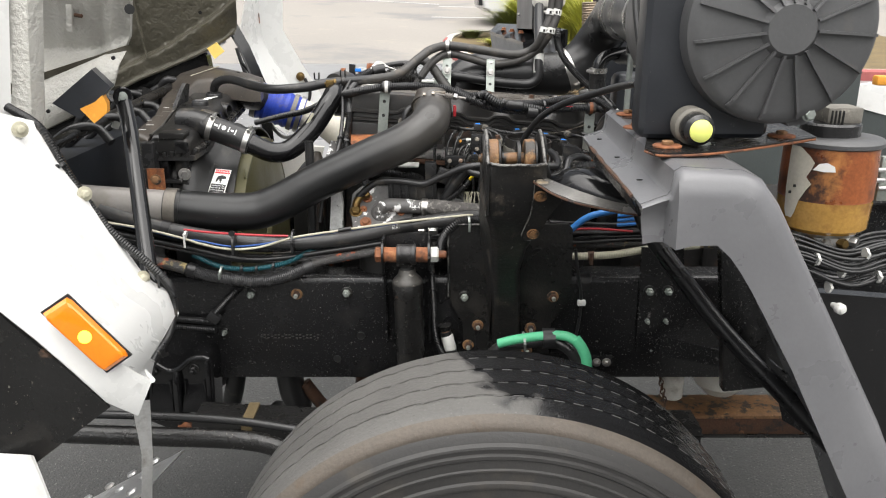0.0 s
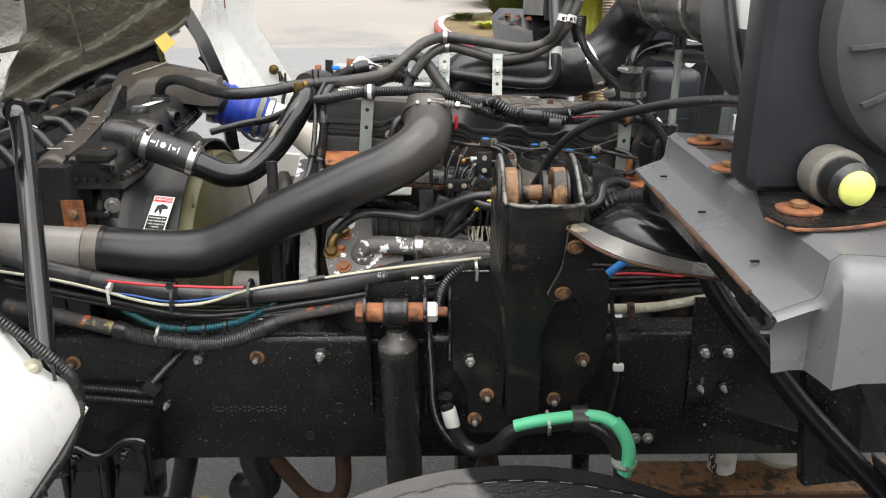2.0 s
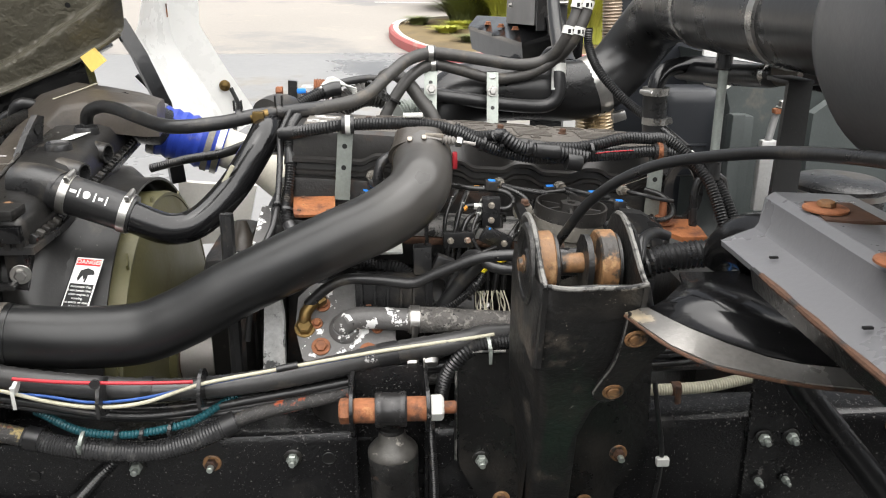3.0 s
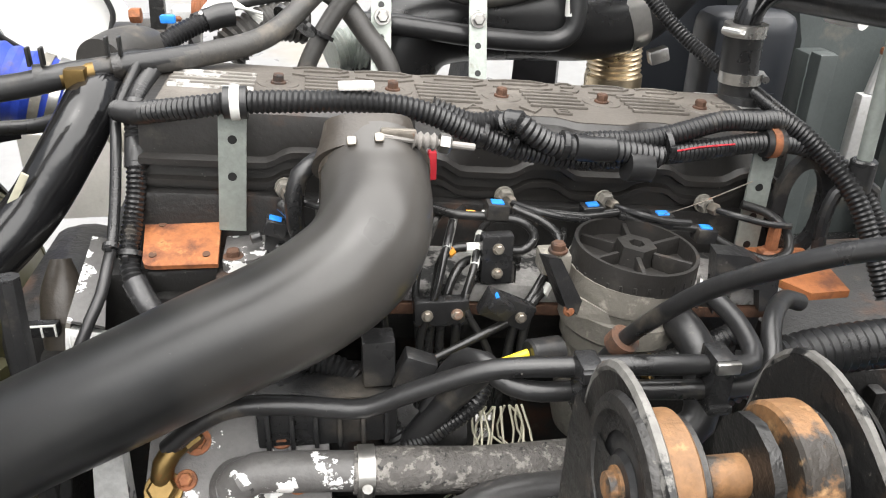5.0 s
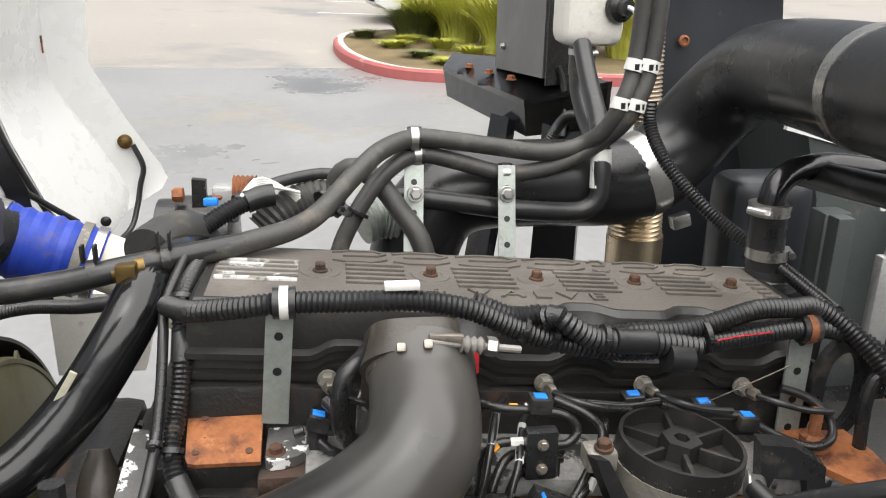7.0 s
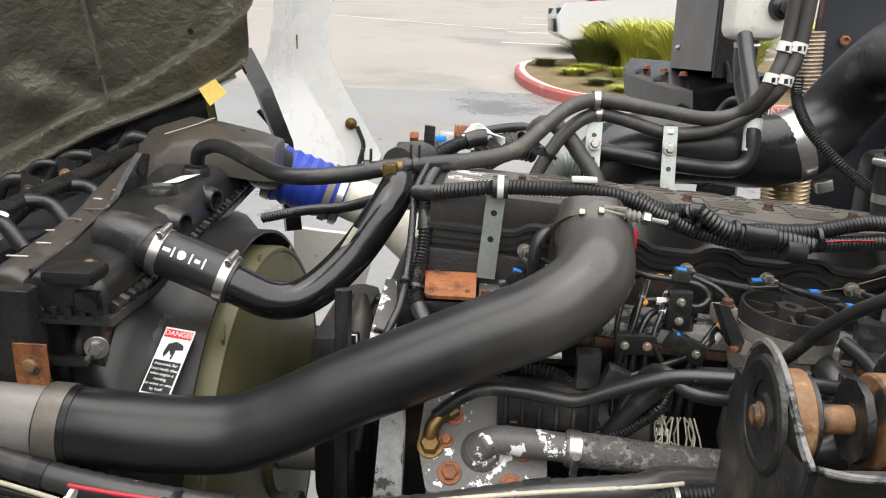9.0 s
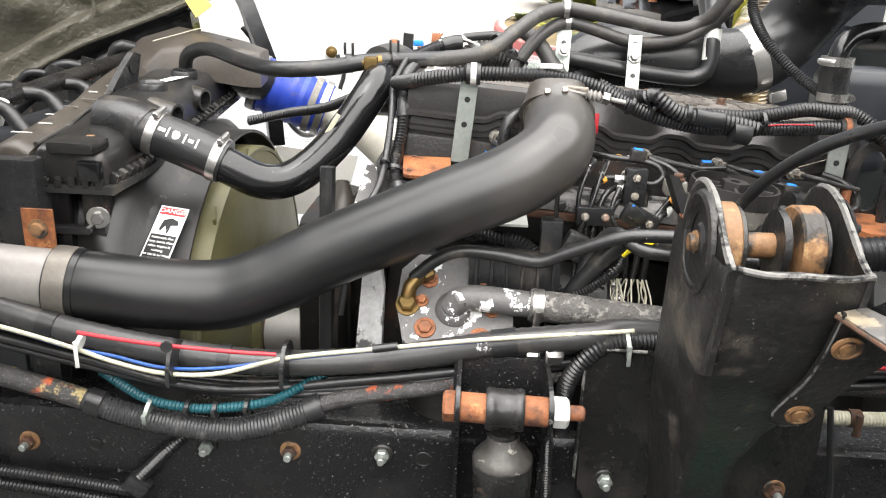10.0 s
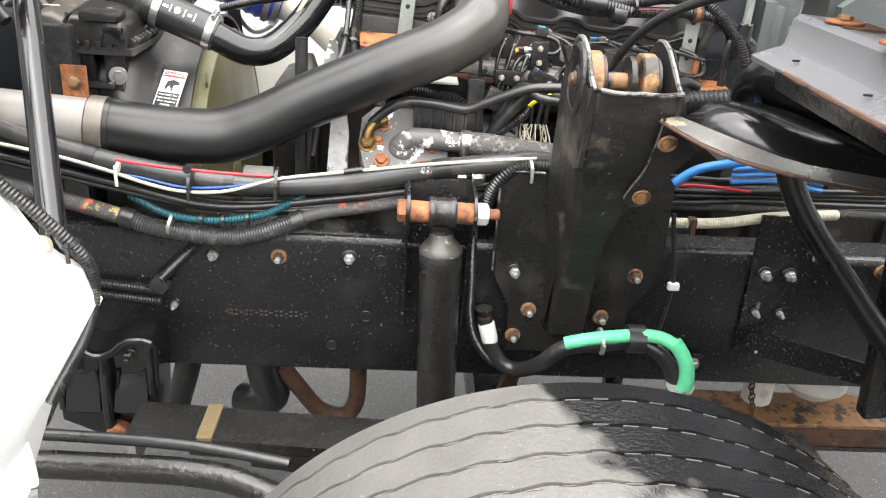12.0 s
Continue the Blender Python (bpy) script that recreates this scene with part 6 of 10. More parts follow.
for y, z in ((2.142, 1.378), (2.30, 1.380)):
    part("spout", lathe(B(), (tank_x(y) - 0.035, y, z), (1, -0.25, -0.08), [(0, 0.024), (0.030, 0.021), (0.046, 0.019), (0.046, 0.015), (0.020, 0.013), (0.020, 0.001)], 22), M_PLAST, rad, "short moulded spout")
part("sticker", plate(B(), [(-0.692, 2.243, 1.4095), (-0.668, 2.262, 1.4100), (-0.655, 2.322, 1.4120), (-0.679, 2.302, 1.4115)], 0.0008, (0, 0, 1)), M_LABEL, rad, "white paper sticker")
part("charge_cooler", box(B(), (-0.735, 2.22, 1.03), (0.055, 0.62, 0.54), 0.01), M_PLAST, rad)
part("end_cap", box(B(), (-0.735, 1.892, 1.22), (0.050, 0.030, 0.20), 0.006), M_NAVY, rad)
part("post", box(B(), (-0.643, 1.925, 1.20), (0.030, 0.04, 0.24), 0.006), M_PLAST, rad)
part("post", box(B(), (-0.690, 1.905, 1.20), (0.045, 0.03, 0.24), 0.006), M_BLACK, rad)
part("rib", box(B(), (-0.672, 1.888, 1.262), (0.07, 0.02, 0.010), 0.003), M_PLAST, rad)
part("block_bolt", hexbolt(B(), (-0.643, 1.920, 1.377), (0, 0, 1), 0.006, 0.004, 1.7), M_RUST2, rad)
part("side_bolt", hexbolt(B(), (-0.634, 1.900, 1.276), (0.3, -1, 0), 0.009, 0.009, 1.7), M_STEEL, rad)
# outlet duct rising from the far end of the charge cooler
DF = [(-0.806, 2.40, 1.36), (-0.801, 2.41, 1.384), (-0.777, 2.42, 1.419), (-0.742, 2.42, 1.450), (-0.70, 2.42, 1.454), (-0.642, 2.42, 1.455), (-0.585, 2.42, 1.456), (-0.552, 2.42, 1.447)]
DB = [(-0.89, 2.50, 1.36), (-0.885, 2.51, 1.392), (-0.872, 2.54, 1.430), (-0.835, 2.55, 1.458), (-0.755, 2.55, 1.484), (-0.69, 2.55, 1.474), (-0.615, 2.55, 1.458), (-0.57, 2.55, 1.443)]
DL = [1.34, 1.345, 1.36, 1.385, 1.395, 1.392, 1.385, 1.385]
secs = []
for a, b, zl in zip(DF, DB, DL):
    a, b = V(a), V(b)
    e = (b - a) * 0.08
    secs.append([V(a.x + 0.002, a.y - 0.010, zl), a + V(0, -0.004, -0.012), a + V(0, 0.002, -0.002), a + e, a.lerp(b, 0.5) + V(0, 0, 0.003), b - e, b - V(0, 0, 0.010), V(b.x, b.y, zl)])
part("outlet_duct", loft(secs), M_HEADB, rad, "black moulded outlet duct, brown dust on top", 45)
part("outlet_neck", tube(B(), [(-0.650, 2.48, 1.425), (-0.620, 2.52, 1.398), (-0.585, 2.58, 1.372)], 0.046, 28), M_PLAST, rad)
part("duct_scratch", tube(B(), [(-0.765, 2.44, 1.4600), (-0.748, 2.455, 1.4655), (-0.722, 2.48, 1.4735), (-0.708, 2.515, 1.4790), (-0.705, 2.54, 1.4795)], 0.0013, 6, wob=0.5), M_CREAM, rad, "pale scratch line")
part("bracket_tab", plate(B(), [(-0.742, 2.17, 1.395), (-0.738, 2.27, 1.40), (-0.730, 2.275, 1.452), (-0.733, 2.255, 1.458), (-0.740, 2.22, 1.430)], 0.012, (1, -0.2, 0)), M_PLAST, rad)
part("tab_hole", lathe(B(), (-0.7225, 2.248, 1.433), (1, -0.2, 0), [(0, 0.010), (0.0008, 0.010)], 20), M_LABELK, rad)
bm = B()
FCY, FCZ = 2.22, 0.978
rings = []
for x, ry, rz, q in ((-0.675, 0.322, 0.338, 9.0), (-0.650, 0.322, 0.340, 8.0), (-0.632, 0.336, 0.348, 5.0), (-0.612, 0.355, 0.358, 3.0), (-0.59, 0.356, 0.356, 2.3), (-0.57, 0.357, 0.357, 2), (-0.532, 0.357, 0.357, 2), (-0.532, 0.352, 0.352, 2), (-0.57, 0.350, 0.350, 2), (-0.62, 0.34, 0.345, 4), (-0.665, 0.31, 0.33, 9.0)):
    row = []
    for i in range(96):
        a = 2 * math.pi * i / 96
        c, s = math.cos(a), math.sin(a)
        row.append(bm.verts.new((x, FCY + ry * math.copysign(abs(c) ** (2 / q), c), FCZ + rz * math.copysign(abs(s) ** (2 / q), s))))
    rings.append(row)
skin(bm, rings, False, True)
part("fan_shroud", bm, M_SHROUD, rad, "black moulded fan shroud", 50)
ob2 = thing("bracket_strip", "rusty orange bracket strip with a bolt", "bracket", (-0.70, 1.85, 1.25))
part("strip", plate(B(), [(-0.704, 1.845, 1.302), (-0.664, 1.845, 1.302), (-0.664, 1.845, 1.21), (-0.704, 1.845, 1.21)], 0.004, (0, -1, 0)), M_RUSTO, ob2)
part("bolt", lathe(B(), (-0.684, 1.841, 1.276), (0, -1, 0), [(0, 0.013), (0.002, 0.013), (0.0025, 0.009), (0.007, 0.008), (0.008, 0.005)], 18), M_RUST2, ob2)

# danger label on the shroud
TL, TRc, BL = V(-0.583, 1.992, 1.267), V(-0.541, 1.987, 1.264), V(-0.592, 1.915, 1.207)
eu, ev = TRc - TL, BL - TL
en = eu.cross(ev).normalized()
if en.y > 0:
    en = -en
lab = thing("warning_label", "white warning label with red header DANGER on the shroud", "label", TL)


def lab_rect(u0, u1, v0, v1, lift, material, name, parent=lab):
    q = [TL + eu * u + ev * v + en * (0.004 + lift) for u, v in ((u0, v0), (u1, v0), (u1, v1), (u0, v1))]
    return part(name, plate(B(), q, 0.0006, en), material, parent)


lab_base = lab_rect(0, 1, 0, 1, 0, M_LABEL, "sheet")
lab_rect(0.04, 0.96, 0.03, 0.15, 0.0008, M_LABELR, "header")
lab_rect(0.05, 0.95, 0.50, 0.97, 0.0008, M_LABELK, "text_field")
part("pictogram", plate(plate(B(), [TL + eu * u + ev * v + en * 0.0050 for u, v in ((0.30, 0.25), (0.55, 0.20), (0.80, 0.24), (0.85, 0.31), (0.60, 0.33), (0.50, 0.42), (0.42, 0.34), (0.30, 0.45), (0.24, 0.40))], 0.0005, en), [TL + eu * u + ev * v + en * 0.0052 for u, v in ((0.55, 0.36), (0.62, 0.34), (0.58, 0.47), (0.52, 0.47))], 0.0004, en), M_LABELK, lab)


def lab_text(body, u, v, size, material, lift=0.0058):
    m = Matrix.Identity(4)
    c = TL + eu * u + ev * v + en * lift
    ex, ey = eu.normalized(), -ev.normalized()
    for i in range(3):
        m[i][0], m[i][1], m[i][2], m[i][3] = ex[i], ey[i], en[i], c[i]
    return part("text", text_mesh(body, size, 0.0002, m), material, lab)


lab_text("DANGER", 0.54, 0.09, 0.0105, M_LABEL)
for i, tx in enumerate(("Automatic Fan", "Keep hands clear", "when engine is", "running.", "Fan starts or stops", "by itself.")):
    lab_text(tx, 0.5, 0.555 + 0.072 * i, 0.0056, M_LABEL)

fan = thing("cooling_fan", "olive plastic cooling fan at rest behind the radiator", "fan", (-0.55, FCY, FCZ))
part("hub", cyl(B(), (-0.58, FCY, FCZ), (-0.49, FCY, FCZ), 0.10, 32, 0.01), M_OLIVE, fan)
FR = 0.326
for i in range(11):
    a = 2 * math.pi * i / 11 + 0.22
    rad_v, tan_v = V(0, math.cos(a), math.sin(a)), V(0, -math.sin(a), math.cos(a))
    bm = B()
    lines = []
    for s in (-1, -0.5, 0, 0.5, 1):
        lines.append([V(-0.552, FCY, FCZ) + rad_v * rr + tan_v * (s * w) + V(1, 0, 0) * (s * 0.034 + 0.008 * (1 - s * s)) for rr, w in ((0.09, 0.04), (0.17, 0.070), (0.25, 0.092), (0.30, 0.10), (FR - 0.003, 0.10))])
    for p, q in zip(lines, lines[1:]):
        strip(bm, p, q, 0.004)
    part("blade", bm, M_OLIVE, fan)
bm = B()
rings = []
for x, k in ((-0.598, 0.0), (-0.595, 0.004), (-0.520, 0.004), (-0.512, 0.001), (-0.512, -0.005), (-0.518, -0.008), (-0.592, -0.008), (-0.598, -0.004)):
    rings.append([bm.verts.new((x, FCY + (FR + k) * math.cos(a), FCZ + (FR + k) * math.sin(a))) for a in [2 * math.pi * i / 96 for i in range(96)]])
skin(bm, rings, False, True)
part("ring", bm, M_OLIVE, fan, "olive moulded fan ring", 50)
bm = B()
skin(bm, [[bm.verts.new((x, FCY + r * math.cos(a), FCZ + r * math.sin(a))) for a in [2 * math.pi * i / 96 for i in range(96)]] for x, r in ((-0.514, FR - 0.004), (-0.508, FR - 0.030), (-0.503, 0.25), (-0.500, 0.18), (-0.502, 0.10), (-0.530, 0.09))], False)
part("back_disc", bm, M_OLIVE, fan, "smooth olive fan disc", 50)

cah = thing("charge_air_hose", "thick black rubber charge air hose with scuffs", "hose", (-0.35, 1.88, 1.2))
CAH = [(-0.663, 1.827, 1.21), (-0.62, 1.831, 1.206), (-0.53, 1.842, 1.196), (-0.4527, 1.8486, 1.1971), (-0.3902, 1.8504, 1.2198), (-0.3143, 1.852, 1.2608), (-0.2359, 1.8532, 1.2982), (-0.1636, 1.859, 1.3304), (-0.1059, 1.8638, 1.3544), (-0.0721, 1.8695, 1.3721), (-0.0475, 1.8801, 1.3879), (-0.034, 1.8976, 1.4012), (-0.028, 1.9251, 1.4104), (-0.0262, 1.953, 1.4194), (-0.026, 1.982, 1.434)]
part("body", tube(B(), CAH, 0.0462, 40, ridge=0.00013, pitch=0.004, radii=[0.0455, 0.0455, 0.0462, 0.0462, 0.0457, 0.0453, 0.0452, 0.0452, 0.0455, 0.0462, 0.0462, 0.0460], wob=0.006), M_BOOT, cah, sharp=60)
part("cuff", tube(B(), [CAH[0], V(CAH[0]).lerp(V(CAH[1]), 0.85)], 0.0472, 40), M_BOOT, cah, "thickened hose end", 60)
part("charge_air_pipe", cyl(B(), (-0.90, 1.803, 1.233), (-0.65, 1.8275, 1.2092), 0.042, 32), M_PIPE, None, "bare aluminium charge air pipe", category="pipe")
clamp((-0.648, 1.828, 1.2085), (0.99, 0.1, -0.09), 0.0472, 0.026, screw=(0, 0, -1), material=M_DULL)
tb = thing("t_bolt_clamp", "bright steel spring-loaded clamp on the intake hose", "clamp", (-0.028, 2.02, 1.48))
ca = V(0, 0.76, 0.65).normalized()
cc = V(-0.026, 1.970, 1.4240)
part("band", lathe(B(), cc, ca, [(0, 0.0462), (0, 0.0478), (0.010, 0.0478), (0.010, 0.0462)], 36), M_WORNS, tb)
cu = V(0, -0.65, 0.76).normalized()
for x in (-0.046, -0.024):
    q = cc + V(x + 0.026, 0, 0) + ca * 0.0065 + cu * (math.sqrt(0.0485 ** 2 - (x + 0.026) ** 2) - 0.002)
    part("lug", box(B(), q + cu * 0.004, (0.008, 0.008, 0.008), 0.0025, Matrix.Rotation(-0.7, 4, "X")), M_WORNS, tb)
part("trunnion", box(B(), (-0.008, 1.950, 1.4675), (0.030, 0.007, 0.009), 0.003, Matrix.Rotation(0.08, 4, "Y")), M_WORNS, tb)
part("bolt", cyl(B(), (-0.022, 1.948, 1.4665), (0.056, 1.953, 1.4530), 0.0032, 10), M_PIPE, tb)
part("spring", tube(B(), [(0.004, 1.950, 1.4620), (0.024, 1.952, 1.4585)], 0.0078, 16, ridge=0.0030, pitch=0.0058), M_PIPE, tb)
part("nut", hexbolt(B(), (0.024, 1.952, 1.4588), (1, 0, -0.2), 0.0085, 0.010, 0), M_STEEL, tb)
part("red_tag", box(B(), (0.030, 2.02, 1.413), (0.008, 0.010, 0.028), 0.002), M_RED, None, "small red plastic tag at the intake", category="tag")
rhose = thing("radiator_hose", "thick black rubber radiator hose with printed marks", "hose", (-0.55, 2.0, 1.36))
part("tube", tube(B(), [(-0.61, 2.0, 1.381), (-0.554, 2.0, 1.361), (-0.490, 2.0, 1.336)], 0.0315, 28), M_RUBBER, rhose)
for u, w, h in ((0.30, 0.010, 0.005), (0.37, 0.0022, 0.014), (0.56, 0.0022, 0.014), (0.63, 0.007, 0.005), (0.70, 0.0022, 0.014)):
    c = V(-0.61, 2.0, 1.381).lerp(V(-0.490, 2.0, 1.336), u)
    part("printed_mark", box(B(), c + V(0.006, -0.0265, 0.0172), (w, 0.001, h), 0, Matrix.Rotation(0.36, 4, "Y") @ Matrix.Rotation(-0.55, 4, "X")), M_LABEL, rhose, "white printed bar")
c = V(-0.61, 2.0, 1.381).lerp(V(-0.490, 2.0, 1.336), 0.46) + V(0.006, -0.0265, 0.0172)
part("printed_mark", lathe(B(), c, (0.0, -0.85, 0.52), [(0, 0.0040), (0, 0.0062), (0.0006, 0.0062), (0.0006, 0.0040)], 20), M_LABEL, rhose, "white printed ring")
cpipe = thing("coolant_pipe", "gloss black bent steel coolant pipe", "pipe", (-0.39, 2.03, 1.31))
part("tube", tube(B(), [(-0.515, 2.0, 1.345), (-0.485, 2.0, 1.33), (-0.438, 2.01, 1.308), (-0.393, 2.03, 1.315), (-0.343, 2.065, 1.36), (-0.302, 2.095, 1.42), (-0.287, 2.14, 1.448), (-0.27, 2.22, 1.45), (-0.26, 2.30, 1.43)], 0.0260, 28), M_BLACK, cpipe)
part("paint_chip", box(B(), (-0.352, 2.050, 1.377), (0.007, 0.003, 0.062), 0.001, Matrix.Rotation(0.55, 4, "Y")), M_CREAM, cpipe, "bare scraped patch")
clamp((-0.588, 2.0, 1.373), (0.94, 0, -0.35), 0.032, 0.013, screw=(0, -0.2, 1))
clamp((-0.500, 2.0, 1.340), (0.94, 0, -0.35), 0.032, 0.013, screw=(0, -0.2, 1))
bl = thing("blue_hose", "blue silicone corrugated charge air hose, dirty", "hose", (-0.55, 2.615, 1.36))
BA, BE = V(-0.612, 2.585, 1.374), V(-0.462, 2.60, 1.316)
part("sleeve", tube(B(), [BA, BA.lerp(BE, 0.5), BE], 0.0590, 36, ridge=0.0045, pitch=0.022), M_BLUE, bl)
bd = (BE - BA).normalized()
for f, m in ((0.06, M_STEEL), (0.80, M_FILT), (0.94, M_STEEL)):
    part("band", lathe(B(), BA.lerp(BE, f) - bd * 0.007, bd, [(0, 0.0575), (0, 0.0605), (0.014, 0.0605), (0.014, 0.0575)], 36), m, bl)
part("clamp_screw", cyl(B(), (-0.604, 2.53, 1.425), (-0.592, 2.535, 1.395), 0.006, 12, 0.001), M_WORNS, bl)
part("charge_air_pipe", tube(B(), [(-0.49, 2.60, 1.334), (-0.44, 2.60, 1.314), (-0.38, 2.60, 1.285), (-0.30, 2.58, 1.22)], 0.046, 28), M_CREAMP, None, "cream coated charge air pipe", category="pipe")

# ---------------------------------------------------------------- hoses and looms over the engine
def tie(p, axis, r, material=None, name="cable_tie", label="black cable tie round the loom", tail=0.0):
    d = V(axis).normalized()
    t = thing(name, label, "cable tie", p, "cable ties")
    m = material or M_PLAST
    part("strap", lathe(B(), V(p) - d * 0.0025, d, [(0, r), (0, r + 0.0015), (0.005, r + 0.0015), (0.005, r)], 18), m, t)
    part("lock", box(B(), V(p) + V(0, -r - 0.002, 0.003), (0.0055, 0.005, 0.0055), 0.001), m, t)
    if tail:
        part("tail", box(B(), V(p) + V(0, -r - 0.004, -tail / 2), (0.005, 0.0015, tail), 0.0005), m, t)
    return t


HH = [(-0.68, 2.375, 1.421), (-0.674, 2.365, 1.438), (-0.658, 2.35, 1.452), (-0.627, 2.33, 1.461), (-0.587, 2.29, 1.461), (-0.537, 2.24, 1.454), (-0.449, 2.13, 1.455), (-0.362, 2.13, 1.461), (-0.304, 2.14, 1.471), (-0.196, 2.2, 1.474), (-0.125, 2.25, 1.484), (-0.07, 2.32, 1.520), (-0.035, 2.36, 1.542), (0.011, 2.4, 1.551), (0.06, 2.41, 1.546), (0.125, 2.42, 1.535), (0.19, 2.43, 1.524), (0.231, 2.44, 1.524), (0.262, 2.44, 1.534), (0.283, 2.42, 1.556), (0.300, 2.405, 1.597), (0.318, 2.415, 1.652), (0.326, 2.42, 1.80)]
hose("heater_hose", HH[:10], 0.0125, M_RUBBER, "black rubber heater hose from the radiator", n=16)
loop_hose = hose("heater_hose", HH[8:], 0.0125, M_RUBBER2, "grey rubber heater hose looped over the engine", n=16)
low_hose = hose("heater_hose", [(-0.10, 2.34, 1.38), (-0.083, 2.35, 1.432), (-0.046, 2.37, 1.490), (-0.01, 2.39, 1.520), (0.024, 2.41, 1.527), (0.075, 2.415, 1.515), (0.139, 2.42, 1.497), (0.19, 2.43, 1.498), (0.233, 2.44, 1.507), (0.278, 2.435, 1.532), (0.302, 2.41, 1.563), (0.318, 2.398, 1.597), (0.336, 2.405, 1.653), (0.346, 2.41, 1.80)], 0.0115, M_RUBBER2, "grey rubber heater hose looped over the engine", n=16)
hose("heater_hose", [(-0.095, 2.43, 1.470), (-0.087, 2.42, 1.498), (-0.065, 2.41, 1.510), (-0.035, 2.395, 1.492), (-0.010, 2.38, 1.460), (0.018, 2.36, 1.42), (0.03, 2.35, 1.36)], 0.014, M_RUBBER2, "short black hose curving behind the engine", n=16)
for p, ax in (((-0.107, 2.29, 1.497), (0.5, 0.5, 0.35)), ((-0.065, 2.355, 1.462), (0.4, 0.2, 0.8)), ((-0.085, 2.32, 1.478), (0.4, 0.4, 0.5))):
    tie(p, ax, 0.0135)
cl2 = thing("hose_tee", "brass tee fitting with spring clamps on the heater hose", "fitting", (-0.303, 2.143, 1.47))
part("tee", box(cyl(cyl(B(), (-0.316, 2.133, 1.469), (-0.286, 2.142, 1.472), 0.0105, 14), (-0.300, 2.132, 1.425), (-0.300, 2.132, 1.47), 0.011, 14), (-0.300, 2.131, 1.468), (0.020, 0.022, 0.024), 0.003), M_BRASS, cl2)
part("nut", hexbolt(B(), (-0.300, 2.130, 1.438), (0, 0, 1), 0.016, 0.012, 1.25), M_BRASS, cl2)
for x in (-0.335, -0.268):
    yy0, zz0 = 2.143 + (x + 0.303) * 0.3, 1.470 + (x + 0.303) * 0.08
    sp = part("spring_clamp", lathe(B(), (x - 0.004, yy0, zz0), (1, 0.25, 0.05), [(0, 0.0128), (0, 0.0145), (0.009, 0.0145), (0.009, 0.0128)], 20), M_WORN, cl2)
    for s in (-1, 1):
        part("ear", box(B(), (x + 0.006 * s, yy0, zz0 + 0.022), (0.003, 0.010, 0.018), 0.001), M_WORN, sp)
cover_looms = [
    hose("wiring_loom", [(-0.258, 2.095, 1.447), (-0.240, 2.07, 1.452), (-0.22, 2.05, 1.459), (-0.18, 2.035, 1.467), (-0.143, 2.03, 1.472), (-0.078, 2.02, 1.475), (-0.023, 2.02, 1.473), (0.024, 2.02, 1.463), (0.068, 2.02, 1.442), (0.114, 2.02, 1.425), (0.177, 2.02, 1.414), (0.241, 2.02, 1.416), (0.301, 2.03, 1.417), (0.363, 2.04, 1.419), (0.418, 2.045, 1.412), (0.453, 2.03, 1.395), (0.478, 2.0, 1.36), (0.492, 1.95, 1.30), (0.50, 1.92, 1.22)], 0.0105, M_LOOM, "black corrugated wiring loom along the valve cover", "wiring loom", 0.0018, 0.005, 14),
    hose("wiring_loom", [(0.03, 2.037, 1.464), (0.065, 2.03, 1.450), (0.095, 2.028, 1.451), (0.112, 2.022, 1.444), (0.137, 2.02, 1.433), (0.165, 2.02, 1.430), (0.19, 2.022, 1.431), (0.235, 2.025, 1.430), (0.27, 2.03, 1.434), (0.319, 2.04, 1.442), (0.36, 2.045, 1.440), (0.395, 2.05, 1.436), (0.43, 2.03, 1.41), (0.455, 1.99, 1.37), (0.475, 1.94, 1.29)], 0.0105, M_LOOM, "black corrugated wiring loom along the valve cover", "wiring loom", 0.0018, 0.005, 14),
    hose("wiring_loom", [(0.098, 2.018, 1.452), (0.105, 2.012, 1.456), (0.118, 2.008, 1.447), (0.14, 2.008, 1.434), (0.17, 2.010, 1.428), (0.21, 2.012, 1.424), (0.25, 2.015, 1.416)], 0.0115, M_LOOM, "fat black corrugated wiring loom on the valve cover", "wiring loom", 0.002, 0.006, 14)]
wrap(cover_looms[2], [(0.160, 2.008, 1.431), (0.178, 2.010, 1.428), (0.20, 2.012, 1.426)], 0.0122, M_RUBBER, "smooth black insulating tape")
wrap(cover_looms[1], [(0.213, 2.005, 1.412), (0.226, 2.006, 1.410), (0.238, 2.008, 1.408)], 0.014, M_RUBBER, "smooth black insulating tape")
hose("wire", [(0.262, 2.013, 1.422), (0.29, 2.018, 1.424), (0.33, 2.024, 1.424)], 0.0011, M_RED, "thin red wire along the loom", "wire", n=6)
for p, ax, r in (((0.105, 2.02, 1.436), (0.8, 0, -0.4), 0.0125), ((0.150, 2.008, 1.433), (1, 0, -0.2), 0.0125), ((0.258, 2.022, 1.424), (1, 0, 0.1), 0.015), ((0.075, 2.022, 1.440), (0.8, 0, -0.4), 0.0118)):
    tie(p, ax, r)
for p, lab2, m in (((-0.143, 2.03, 1.472), "black rubber-lined clip with white stripe on the loom", M_TIE), ((0.380, 2.042, 1.418), "rusty rubber-lined clip on the loom", M_RUST)):
    t = thing("loom_clip", lab2, "clip", p, "loom clips")
    part("rubber", lathe(B(), V(p) - V(0.010, 0, 0), (1, 0, 0), [(0, 0.010), (0, 0.0145), (0.020, 0.0145), (0.020, 0.010)], 22), M_RUBBER, t)
    part("band", lathe(B(), V(p) - V(0.004, 0, 0), (1, 0, 0), [(0, 0.0145), (0, 0.0155), (0.008, 0.0155), (0.008, 0.0145)], 22), m, t)
